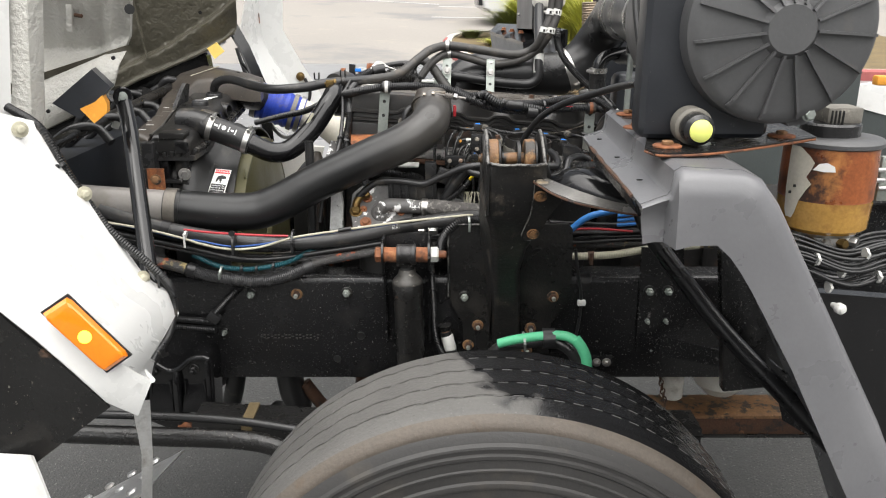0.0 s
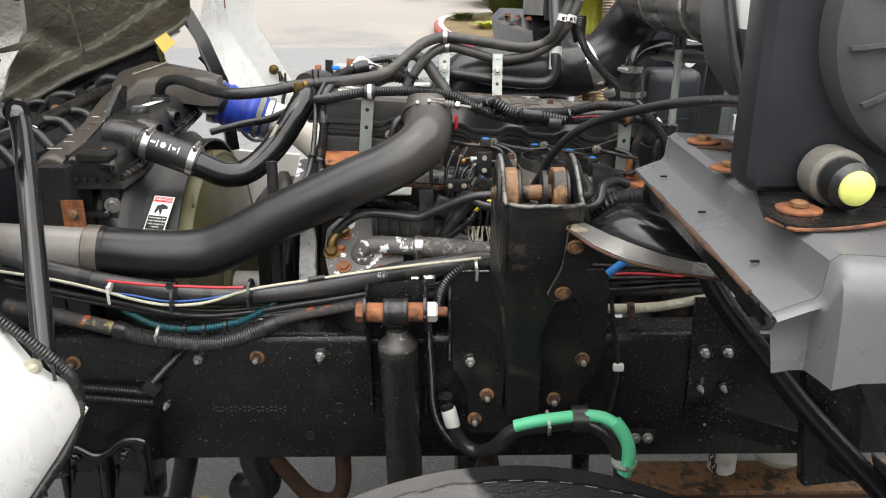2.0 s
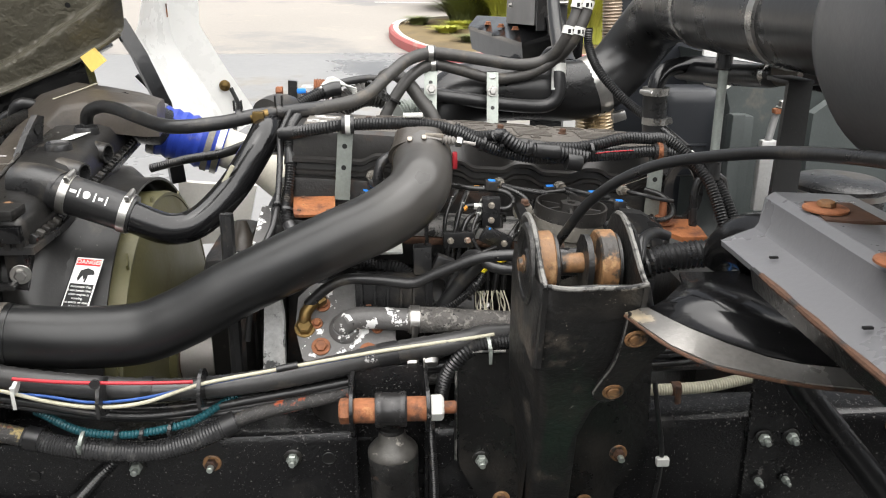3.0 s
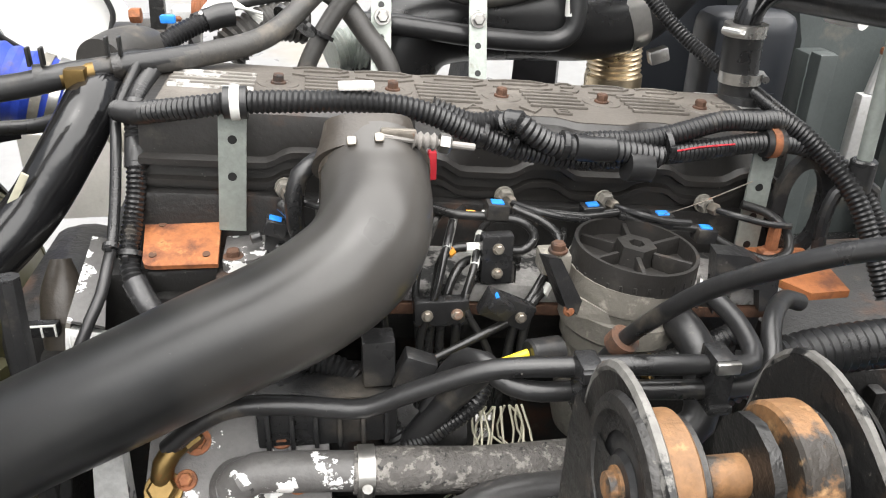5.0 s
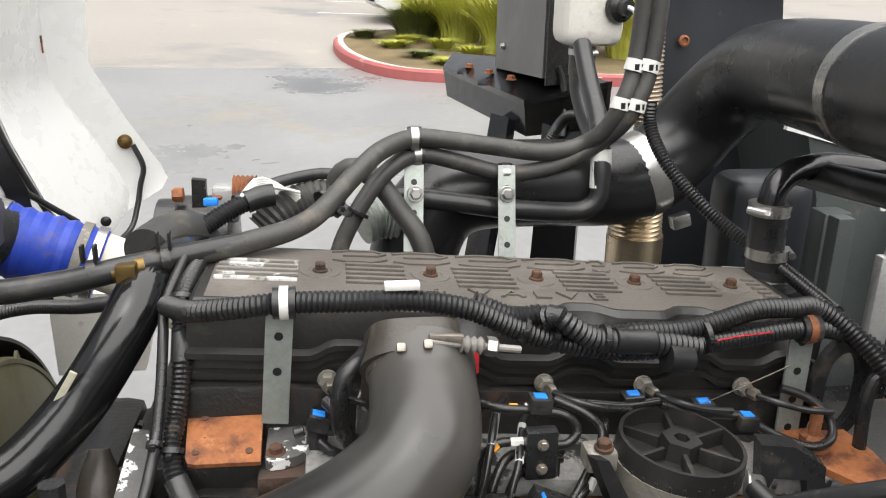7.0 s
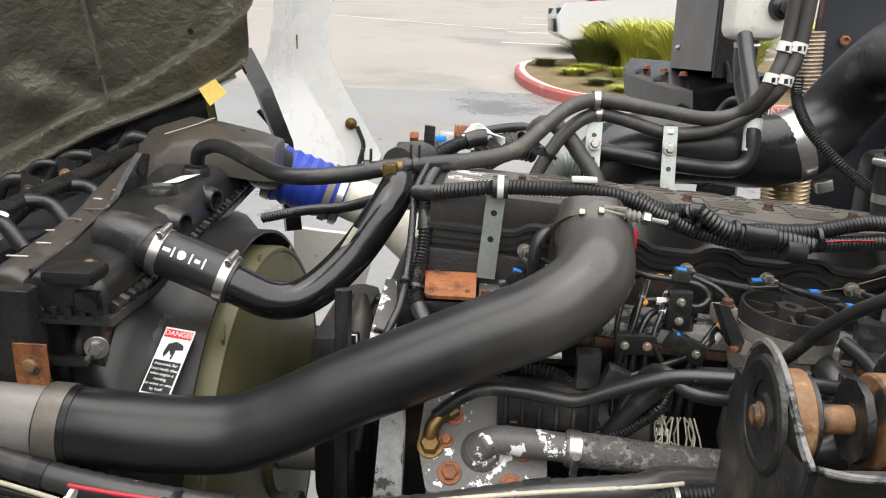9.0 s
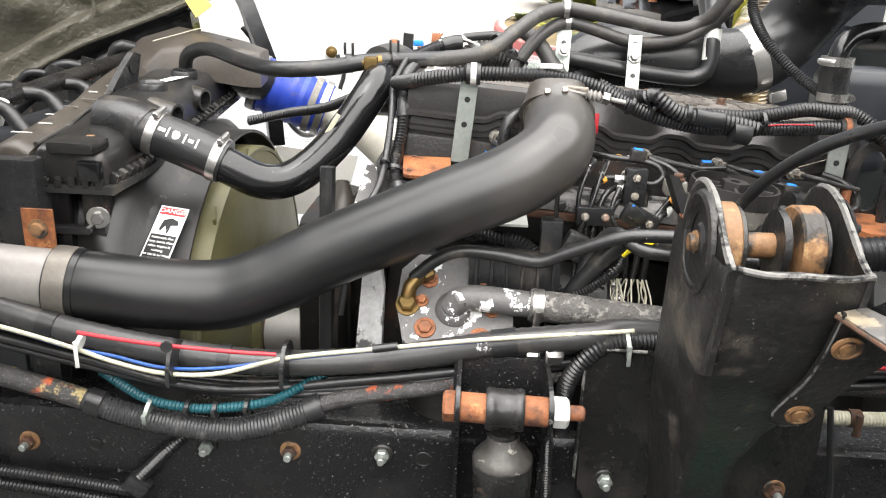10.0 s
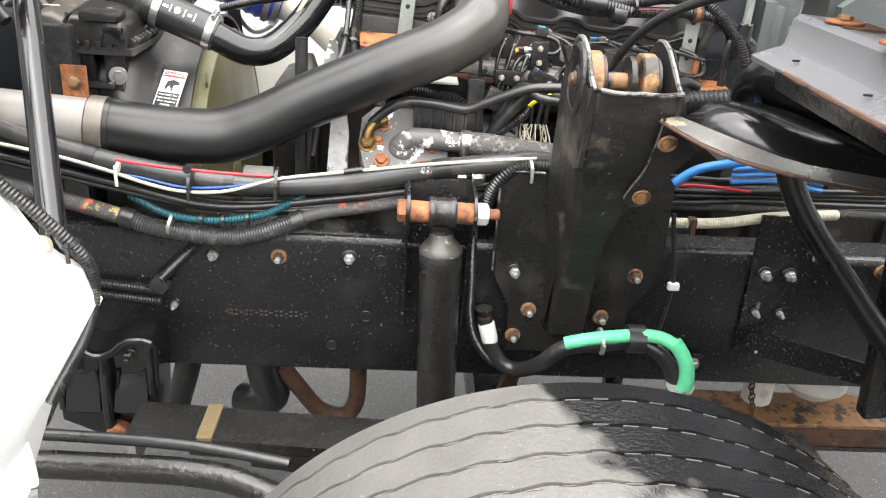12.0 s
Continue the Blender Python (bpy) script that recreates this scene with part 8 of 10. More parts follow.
part("ferrule", lathe(B(), (0.006, 1.766, 0.918), (0.25, -0.05, -1), [(0, 0.0105), (0.008, 0.012), (0.012, 0.0105)], 18), M_RUSTD, bh, "rusty ferrule")
part("sleeve", lathe(B(), (0.009, 1.764, 0.907), (0.27, -0.08, -1), [(0, 0.0135), (0.004, 0.0150), (0.034, 0.0150), (0.040, 0.0140)], 20), M_TIE, bh, "dirty white crimped hose end")
for p, ax in (((0.186, 1.655, 0.940), (1, 0, 0.1)), ((0.319, 1.622, 0.880), (0.1, 0.2, -1))):
    tie(p, ax, 0.021, M_ZINC, label="grey cable tie round the brake hose")
wrap(bh, [(0.228, 1.655, 0.947), (0.256, 1.654, 0.948)], 0.0235, M_RUBBER, "black tape band")
hose("braided_hose", [(0.28, 1.81, 1.095), (0.33, 1.805, 1.095), (0.408, 1.80, 1.101), (0.50, 1.81, 1.112), (0.62, 1.82, 1.118)], 0.0095, M_CREAM, "beige braided hose along the top of the rail", n=14, ridge=0.0006, pitch=0.004)
clamp((0.355, 1.803, 1.097), (1, 0, 0), 0.0098, 0.014, material=M_RUSTD, label="rusty clip round the braided hose", name="hose_clip", group="hose clips", screw=(0, -1, 0))
hose("air_line", [(0.30, 1.80, 1.16), (0.34, 1.795, 1.195), (0.384, 1.788, 1.210), (0.44, 1.79, 1.220), (0.47, 1.79, 1.222)], 0.0080, M_BLUEL, "bright blue nylon air line", "air line", n=14)
for i in range(3):
    hose("air_line", [(0.42, 1.83, 1.19 - 0.012 * i), (0.50, 1.83, 1.195 - 0.012 * i), (0.58, 1.82, 1.185 - 0.012 * i)], 0.0045, M_BLUEL, "thin blue nylon air line", "air line", n=8)
hose("wire", [(0.28, 1.82, 1.155), (0.36, 1.82, 1.160), (0.46, 1.83, 1.150)], 0.003, M_RED, "thin red wire by the rail", "wire", n=6)
for i in range(12):
    dy, dz = rb.uniform(0, 0.06), rb.uniform(-0.03, 0.03)
    hose("cable", [(0.26, 1.83 + dy, 1.14 + dz), (0.36, 1.83 + dy, 1.142 + dz * 0.6 + rb.uniform(-0.01, 0.01)), (0.46, 1.84 + dy, 1.14 + dz * 0.7), (0.65, 1.85 + dy, 1.145 + dz), (0.95, 1.85 + dy, 1.15 + dz)], rb.uniform(0.004, 0.006), M_RUBBER, "black cable in a bundle along the rail", "cable", n=8, group="rail cables", step=0.02)

# ---------------------------------------------------------------- tilted cab
cab = thing("tilted_cab", "white truck cab tilted forward, grey sprayed underside showing", "truck cab", (-0.75, 2.19, 1.3))


def step(a, b, v):
    t = min(1.0, max(0.0, (v - a) / (b - a)))
    return t * t * (3 - 2 * t)


def under_x(z):
    return -0.690 + 0.435 * (z - 1.515)


def edge_y(z):
    return max(1.56, 1.716 - 0.80 * (max(z, 1.585) - 1.629)) - 0.065 * (1 - step(1.508, 1.580, z))


# sprayed far wall under the cab, with a folded lip along its lower edge
def lip_far(x):
    return 1.323 + 0.455 * (x + 1.203) + 0.12 * step(-0.80, -0.62, x) * (x + 0.80) + 0.03 * math.exp(-((x + 1.0) / 0.12) ** 2) * 0.4


rows = []
for i in range(0, 66):
    h = 0.007 * i if i < 50 else 0.35 + 0.03 * (i - 50)
    row = []
    for k in range(0, 81):
        u = k / 80
        xr = -0.664 + 0.22 * min(h, 0.12) + 0.10 * max(0.0, h - 0.12)
        x = -1.55 + (xr + 1.55) * u
        z = lip_far(x) + h
        y = 2.63 - 0.38 * h
        crease = 0.050 + 0.03 * step(-0.95, -0.70, x)
        y += 0.040 * step(crease, crease + 0.022, h) - 0.016 * (1 - step(0.0, 0.010, h))
        y -= 0.020 * math.exp(-((x - xr) / 0.05) ** 2) * step(0.02, 0.10, h)
        y += 0.026 * math.exp(-((x + 0.715 - 0.25 * h) / 0.030) ** 2) * step(crease + 0.02, crease + 0.09, h)
        y -= 0.030 * math.exp(-((x + 1.10 + 0.5 * (h - 0.12)) / 0.05) ** 2) * math.exp(-((h - 0.13) / 0.06) ** 2)
        y += 0.022 * math.exp(-((x + 1.02 + 0.8 * (h - 0.10)) / 0.03) ** 2) * math.exp(-((h - 0.12) / 0.07) ** 2)
        y += 0.012 * noise.noise(V(x * 5, h * 6, 0)) + 0.0035 * noise.noise(V(x * 26, h * 26, 4)) + 0.0016 * noise.noise(V(x * 70, h * 70, 9))
        row.append((x, y, z))
    rows.append(row)
part("underside", curved_sheet(B(), rows, (-0.004, 0.014, 0.002)), M_UNDER, cab, "grey textured sprayed floor underside", 60)
part("lip_edge", tube(B(), [(x, 2.612, lip_far(x)) for x in (-1.5, -1.35, -1.2, -1.1, -1.0, -0.9, -0.8, -0.72, -0.668)], 0.006, 8, wob=0.2), M_UNDER, cab, "rolled lower lip")
# side face of the tunnel, towards the door
rows = []
for i in range(0, 41):
    row = []
    for k in range(0, 41):
        u = (k / 40) ** 1.3
        x = -0.64 - 0.34 * u
        z0 = 1.592 + 0.36 * (x + 0.645)
        z = z0 + (0.008 * i if i < 25 else 0.2 + 0.04 * (i - 25))
        ex = under_x(z) - 0.018
        xx = ex - 0.34 * u
        w = 1 - math.exp(-((u * 0.34) / 0.020) ** 2)
        y = edge_y(z) + 0.006 - 0.020 * w + 0.24 * 0.34 * u
        y += 0.014 * math.exp(-((u * 0.34 - 0.062) / 0.014) ** 2) + 0.010 * step(0.15, 0.18, u * 0.34) - 0.018 * (1 - step(0.0, 0.02, z - z0))
        y += 0.006 * noise.noise(V(xx * 7, z * 6, 3))
        row.append((xx, y, z))
    rows.append(row)
part("tunnel_side", curved_sheet(B(), rows, (0, 0.012, 0)), M_LITUNDER, cab, "light grey sprayed tunnel side", 60)
part("lower_flange", curved_sheet(B(), [[(-0.672, 1.715, 1.578), (-0.71, 1.690, 1.572), (-0.80, 1.705, 1.538), (-0.99, 1.75, 1.468)], [(-0.680, 1.695, 1.556), (-0.71, 1.675, 1.545), (-0.80, 1.69, 1.510), (-0.99, 1.73, 1.44)], [(-0.690, 1.684, 1.520), (-0.73, 1.666, 1.495), (-0.81, 1.668, 1.455), (-0.99, 1.70, 1.38)], [(-0.700, 1.70, 1.508), (-0.735, 1.68, 1.474), (-0.844, 1.68, 1.424), (-0.99, 1.71, 1.35)]], (0, 0.010, 0.004)), M_LITUNDER, cab, "grey sprayed lower flange", 60)
part("door_post", curved_sheet(B(), [[(-0.765, 1.50, 1.43), (-0.742, 1.50, 1.60), (-0.728, 1.50, 1.70), (-0.66, 1.50, 2.3)], [(-0.772, 1.475, 1.43), (-0.752, 1.475, 1.60), (-0.740, 1.475, 1.70), (-0.67, 1.475, 2.3)], [(-0.812, 1.478, 1.43), (-0.785, 1.478, 1.60), (-0.772, 1.478, 1.70), (-0.70, 1.478, 2.3)]], (0, 0.010, 0)), M_LITUNDER, cab, "light grey sprayed door post", 60)
part("seam", tube(B(), [(-0.955, 2.612, 1.50), (-0.958, 2.60, 1.56), (-0.965, 2.58, 1.66), (-0.97, 2.56, 1.75)], 0.0045, 8, wob=0.8), M_UNDER, cab, "sealer bead")
part("floor_hole", lathe(B(), (-0.634, 1.668, 1.668), (0.5, -1, 0), [(0, 0.010), (0.001, 0.010)], 18), M_LABELK, cab)
for q in ((-0.680, 1.672, 1.572), (-0.826, 1.662, 1.464)):
    part("small_hole", lathe(B(), q, (0, -1, -0.1), [(0, 0.004), (0.004, 0.004)], 14), M_LABELK, cab)
part("lip_hole", lathe(B(), (-0.765, 2.596, 1.640), (0, -1, -0.2), [(0, 0.006), (0.001, 0.006)], 14), M_LABELK, cab)
ds = part("drain_strip", box(B(), (-0.768, 1.700, 1.675), (0.013, 0.012, 0.105), 0.003, Matrix.Rotation(0.12, 4, "Y")), M_LITUNDER, cab, "pale sprayed rib")
part("stud", cyl(B(), (-0.758, 1.694, 1.656), (-0.742, 1.690, 1.654), 0.004, 10), M_RUSTD, ds, "rusty stud")
inner = [(-0.74, 1.445, 1.475), (-0.734, 1.445, 1.461), (-0.70, 1.43, 1.405), (-0.656, 1.415, 1.345), (-0.615, 1.415, 1.27), (-0.573, 1.425, 1.184), (-0.533, 1.430, 1.150), (-0.529, 1.455, 1.094), (-0.527, 1.340, 1.074), (-0.490, 1.165, 1.125)]
fold = [(-0.86, 1.10, 1.60), (-0.80, 1.085, 1.53), (-0.735, 1.07, 1.465), (-0.67, 1.06, 1.40), (-0.60, 1.05, 1.33), (-0.55, 1.045, 1.28), (-0.50, 1.04, 1.225), (-0.468, 1.04, 1.188), (-0.444, 1.038, 1.172), (-0.424, 1.036, 1.162)]
outer = [(-1.0, 1.03, 1.66), (-0.92, 1.03, 1.58), (-0.84, 1.03, 1.50), (-0.76, 1.03, 1.42), (-0.69, 1.025, 1.35), (-0.63, 1.02, 1.29), (-0.575, 1.02, 1.235), (-0.53, 1.025, 1.18), (-0.492, 1.03, 1.130), (-0.452, 1.038, 1.103)]
part("side_panel", strip(B(), inner, fold, 0.004), M_WHITE, cab, "white painted side panel corner", 40)
part("side_skin", strip(B(), fold, outer, 0.004), M_WHITE, cab, "white painted outer skin", 40)
part("edge_curl", tube(B(), [fold[9], inner[9], inner[8], inner[7]], 0.004, 8), M_WHITE, cab)
part("lower_panel", strip(B(), [(-1.3, 1.035, 1.85), (-1.0, 1.028, 1.655), (-0.76, 1.026, 1.415), (-0.545, 1.022, 1.19), (-0.49, 1.03, 1.12)], [(-1.3, 1.035, 1.3), (-1.05, 1.028, 1.27), (-0.90, 1.026, 1.16), (-0.74, 1.022, 1.06), (-0.66, 1.03, 0.99)], 0.006), M_WORN, cab, "black plastic lower trim")
part("pillar", strip(B(), [(-0.808, 1.47, 1.44), (-0.785, 1.47, 1.60), (-0.74, 1.47, 1.9), (-0.70, 1.47, 2.3)], [(-1.05, 1.30, 1.44), (-1.02, 1.30, 1.60), (-0.97, 1.30, 1.9), (-0.92, 1.30, 2.3)], 0.006), M_WHITE, cab, "white painted cab pillar")
for p in ((-0.656, 1.395, 1.352), (-0.573, 1.405, 1.186), (-0.735, 1.36, 1.475)):
    part("fastener", lathe(B(), (p[0] + 0.004, p[1], p[2]), (0.75, -0.6, 0.1), [(0, 0.014), (0.003, 0.014), (0.004, 0.008), (0.010, 0.007), (0.012, 0.004)], 18), M_CREAM, cab, "tan plastic fastener")
# far side panel of the cab
fo = [(-0.60, 3.40, 2.10), (-0.645, 3.40, 1.80), (-0.659, 3.40, 1.676), (-0.666, 3.40, 1.555), (-0.650, 3.405, 1.52), (-0.597, 3.42, 1.414), (-0.530, 3.44, 1.295), (-0.516, 3.44, 1.262), (-0.530, 3.43, 1.235)]
fc = [(-0.72, 3.36, 2.10), (-0.742, 3.36, 1.80), (-0.750, 3.36, 1.673), (-0.748, 3.36, 1.535), (-0.738, 3.365, 1.495), (-0.693, 3.38, 1.415), (-0.625, 3.40, 1.285), (-0.605, 3.40, 1.230), (-0.610, 3.38, 1.19)]
fi = [(-0.76, 3.10, 2.10), (-0.74, 3.10, 1.75), (-0.742, 3.10, 1.66), (-0.765, 3.10, 1.57), (-0.785, 3.10, 1.53), (-0.755, 3.10, 1.42), (-0.705, 3.12, 1.27), (-0.670, 3.15, 1.19), (-0.645, 3.25, 1.14)]
part("far_flange", strip(B(), fo, fc, 0.004), M_WHITE, cab, "white painted flange of the far cab side", 45)
part("far_panel", strip(B(), fc, fi, 0.004), M_WHITE, cab, "white painted far cab side panel", 45)
part("far_fastener", lathe(B(), (-0.604, 3.405, 1.362), (0.3, -1, 0), [(0, 0.018), (0.003, 0.018), (0.004, 0.012), (0.010, 0.010), (0.012, 0.003)], 18), M_BRASS, cab)
part("far_clip", lathe(B(), (-0.62, 3.22, 1.21), (0.3, -1, 0), [(0, 0.012), (0.004, 0.012), (0.008, 0.004)], 14), M_WORN, cab)
part("paint_chip", box(B(), (-0.752, 3.345, 1.60), (0.012, 0.004, 0.04), 0.002), M_RUST, cab, "rust chip")
hose("cab_cable", [(-0.785, 3.09, 1.50), (-0.76, 3.09, 1.41), (-0.71, 3.11, 1.27), (-0.668, 3.14, 1.175), (-0.638, 3.22, 1.135), (-0.600, 3.34, 1.15), (-0.585, 3.38, 1.20), (-0.575, 3.395, 1.255), (-0.565, 3.40, 1.30), (-0.585, 3.40, 1.355)], 0.007, M_RUBBER, "black cable clipped along the far cab panel", "cable")
lampm = thing("side_marker_lamp", "orange side marker lamp on the white cab panel", "lamp", (-0.5, 1.02, 1.24))
LM = [V(-0.523, 1.030, 1.297), V(-0.450, 1.033, 1.207), V(-0.484, 1.026, 1.184), V(-0.556, 1.018, 1.276)]
lc = sum(LM, V(0, 0, 0)) / 4
ln = (LM[1] - LM[0]).cross(LM[3] - LM[0]).normalized()
if ln.y > 0:
    ln = -ln
bm = B()
rr = []
for k, h in ((1.0, 0.0), (1.0, 0.012), (0.92, 0.019), (0.80, 0.021)):
    row = []
    for i in range(4):
        for t in (0.06, 0.94):
            p = LM[i].lerp(LM[(i + 1) % 4], t)
            row.append(bm.verts.new(lc + (p - lc) * k + ln * h))
    rr.append(row)
skin(bm, rr)
lens = part("lens", bm, M_ORANGE, lampm, sharp=20)
part("gasket", plate(B(), [lc + (p - lc) * 1.06 for p in LM], 0.006, ln), M_RUBBER, lampm)
part("bulb_glow", lathe(B(), lc + (LM[1] - LM[0]) * 0.0 + ln * 0.0205, ln, [(0, 0.010), (0.0015, 0.009), (0.002, 0.001)], 18), M_GLOW, lampm, "lit bulb spot")
hose("cab_loom", [(-0.80, 1.46, 1.50), (-0.732, 1.435, 1.463), (-0.683, 1.415, 1.381), (-0.624, 1.405, 1.287), (-0.570, 1.412, 1.225), (-0.536, 1.422, 1.178), (-0.527, 1.434, 1.145), (-0.530, 1.442, 1.108), (-0.528, 1.413, 1.085), (-0.519, 1.353, 1.082), (-0.507, 1.288, 1.093), (-0.496, 1.231, 1.104), (-0.486, 1.181, 1.110)], 0.0085, M_LOOM, "black corrugated loom clipped along the cab edge", "wiring loom", 0.0014, 0.005, 12)
for p in ((-0.695, 1.41, 1.40), (-0.540, 1.42, 1.185), (-0.507, 1.288, 1.093)):
    tie(p, (0.5, 0, -0.8), 0.0095, tail=0.02)
strut = thing("tilt_strut", "black tubular cab tilt strut with steel end bolt", "strut", (-0.64, 1.6, 1.1))
part("tube", tube(B(), [(-0.699, 1.735, 1.490), (-0.678, 1.700, 1.450), (-0.652, 1.642, 1.40), (-0.616, 1.555, 1.30), (-0.562, 1.424, 1.15), (-0.528, 1.342, 1.055)], 0.0165, 24), M_BLACK, strut, sharp=60)
part("end_eye", cyl(B(), (-0.706, 1.735, 1.487), (-0.686, 1.712, 1.487), 0.021, 20, 0.003), M_BLACK, strut)
part("end", hexbolt(B(), (-0.688, 1.711, 1.487), (0.5, -1, 0.1), 0.008, 0.006, 1.4), M_ZINC, strut)
hb = thing("cab_stop", "orange-yellow rubber stop block in a black steel hinge", "stop block", (-0.72, 1.65, 1.45), "cab stops")
part("housing", plate(B(), [(-0.706, 1.64, 1.556), (-0.672, 1.64, 1.520), (-0.742, 1.64, 1.457), (-0.794, 1.64, 1.489)], 0.05, (0.25, -1, 0)), M_NAVY, hb)
part("block", plate(B(), [(-0.731, 1.615, 1.479), (-0.700, 1.615, 1.492), (-0.683, 1.615, 1.506), (-0.676, 1.615, 1.490), (-0.678, 1.615, 1.471), (-0.706, 1.615, 1.450)], 0.03, (0.2, -1, 0)), M_AMBER, hb, "orange-yellow rubber block")
hb = thing("cab_stop", "pale yellow rubber stop block in a black steel hinge", "stop block", (-0.75, 2.68, 1.48), "cab stops")
part("housing", box(B(), (-0.80, 2.74, 1.535), (0.12, 0.07, 0.055), 0.006, Matrix.Rotation(-0.5, 4, "Y")), M_BLACK, hb)
part("block", plate(B(), [(-0.752, 2.60, 1.532), (-0.722, 2.60, 1.550), (-0.699, 2.60, 1.522), (-0.731, 2.60, 1.499)], 0.03, (0.2, -1, 0)), M_YELLOW, hb, "yellow rubber block")
part("hinge_arm", strip(B(), [(-0.735, 2.74, 1.60), (-0.69, 2.74, 1.52), (-0.645, 2.74, 1.40), (-0.63, 2.74, 1.2)], [(-0.70, 2.76, 1.60), (-0.66, 2.76, 1.52), (-0.615, 2.76, 1.40), (-0.60, 2.76, 1.2)], 0.02), M_BLACK, None, "black steel cab hinge arm on the far side", category="arm")
part("torsion_bar", cyl(B(), (-0.87, 1.60, 1.37), (-0.85, 2.80, 1.43), 0.014, 20), M_WORN, None, "black steel cab pivot tube", category="tube")
part("cross_tube", box(B(), (-0.93, 2.24, 1.22), (0.10, 1.16, 0.22), 0.02), M_NAVY, None, "black cross panel below the tilted cab", category="panel")
for y0 in (1.85, 2.0, 2.12, 2.24):
    hose("cab_hose", [(-0.95, y0 - 0.03, 1.33), (-0.88, y0, 1.39), (-0.83, y0 + 0.03, 1.395), (-0.79, y0 + 0.02, 1.36)], 0.011, M_RUBBER, "black hose tucked under the cab", n=10)
# Added dark sheet; stops bright ground showing under the cab lip.
part("backing_panel", plate(B(), [(-1.55, 2.74, 1.20), (-1.2, 2.74, 1.36), (-1.0, 2.74, 1.45), (-0.86, 2.74, 1.515), (-0.80, 2.74, 1.50), (-0.78, 2.74, 1.36), (-0.80, 2.74, 0.95), (-1.55, 2.74, 0.95)], 0.05, (0, 1, 0)), M_BLACK, None, "black backing panel filling the space below the tilted cab", category="beam")
rk = random.Random(41)
for i in range(7):
    x = -1.12 + 0.055 * i
    z = 1.345 + 0.30 * (x + 1.12)
    hose("cab_hose", [(x - 0.07, 2.56, z - 0.06), (x - 0.02, 2.54 + rk.uniform(-0.03, 0.03), z + rk.uniform(-0.01, 0.02)), (x + 0.04, 2.56, z + rk.uniform(-0.02, 0.02)), (x + 0.10, 2.60, z - 0.05)], rk.uniform(0.006, 0.013), M_RUBBER, "black hose tucked under the cab", n=10)
for x, z in ((-1.02, 1.375), (-0.95, 1.395), (-1.10, 1.34)):
    cbk = thing("cab_bracket", "black pressed bracket with a bolt under the cab", "bracket", (x, 2.5, z), "cab brackets")
    part("plate", plate(B(), [(x, 2.50, z - 0.05), (x + 0.045, 2.50, z - 0.045), (x + 0.05, 2.50, z + 0.015), (x + 0.012, 2.50, z + 0.025)], 0.006, (0.3, -1, 0)), M_WORN, cbk)
    part("bolt", hexbolt(B(), (x + 0.026, 2.493, z - 0.010), (0.3, -1, 0), 0.008, 0.007, 1.5), M_RUST2, cbk)
part("white_plug", cyl(B(), (-0.855, 2.055, 1.365), (-0.84, 2.055, 1.40), 0.010, 12), M_TIE, None, "white plastic plug under the cab", category="plug")
hose("cab_cable", [(-0.69, 2.77, 1.47), (-0.66, 2.78, 1.43), (-0.65, 2.84, 1.38), (-0.58, 2.90, 1.30)], 0.006, M_RUBBER, "black cable on the far cab panel", "cable")
st = thing("cab_step", "bare aluminium cab step with raised tread", "step", (-0.55, 1.2, 0.8))
part("leg", strip(B(), [(-0.487, 1.10, 1.09), (-0.482, 1.10, 1.0), (-0.488, 1.10, 0.95), (-0.50, 1.10, 0.86)], [(-0.462, 1.11, 1.09), (-0.468, 1.11, 1.0), (-0.474, 1.11, 0.95), (-0.485, 1.11, 0.86)], 0.008), M_ALU, st)
part("tread", plate(B(), [(-0.50, 1.12, 0.905), (-0.49, 1.30, 0.875), (-0.80, 1.32, 0.69), (-0.81, 1.12, 0.72)], 0.006, (0.4, 0, 0.9)), M_ALU, st)
for i in range(6):
    for j in range(3):
        part("stud", lathe(B(), V(-0.53 - 0.045 * i, 1.15 + 0.055 * j, 0.892 - 0.027 * i - 0.006 * j), (-0.45, 0, 0.9), [(0, 0.010), (0.004, 0.008), (0.005, 0.003)], 10), M_ALU, st)
part("mudguard", strip(B(), [(-0.66, 1.02, 1.05), (-0.60, 1.0, 1.06), (-0.585, 1.0, 0.98), (-0.57, 1.0, 0.85)], [(-0.85, 1.02, 0.95), (-0.75, 1.0, 0.92), (-0.70, 1.0, 0.85), (-0.68, 1.0, 0.75)], 0.006), M_WHITE, None, "pale grey lower cab panel", category="panel")

# ---------------------------------------------------------------- fender and air cleaner
fender = thing("rear_fender", "dark grey plastic wheel fender with scuffs", "fender", (0.45, 1.2, 0.6))
outl = [(0.267, 1.428), (0.290, 1.437), (0.302, 1.441), (0.306, 1.447), (0.309, 1.474), (0.318, 1.480), (0.40, 1.475), (0.425, 1.464), (0.45, 1.432), (0.475, 1.388), (0.54, 1.275), (0.64, 1.10), (0.78, 0.82), (0.88, 0.58)]
ftop = []
for y, dz in ((1.035, 0.0), (1.15, 0.001), (1.3, 0.003), (1.46, 0.006), (1.52, 0.007)):
    ftop.append([(x + 0.006 * (y - 1.03), y, z + dz) for x, z in outl])
bm = curved_sheet(B(), ftop, (0.001, 0, -0.006))
part("top", bm, M_GREY, fender, sharp=35)
low = [(0.274, 1.371), (0.290, 1.374), (0.302, 1.374), (0.306, 1.374), (0.310, 1.373), (0.332, 1.379), (0.365, 1.380), (0.385, 1.362), (0.40, 1.342), (0.418, 1.315), (0.487, 1.20), (0.60, 0.985), (0.74, 0.70), (0.83, 0.46)]


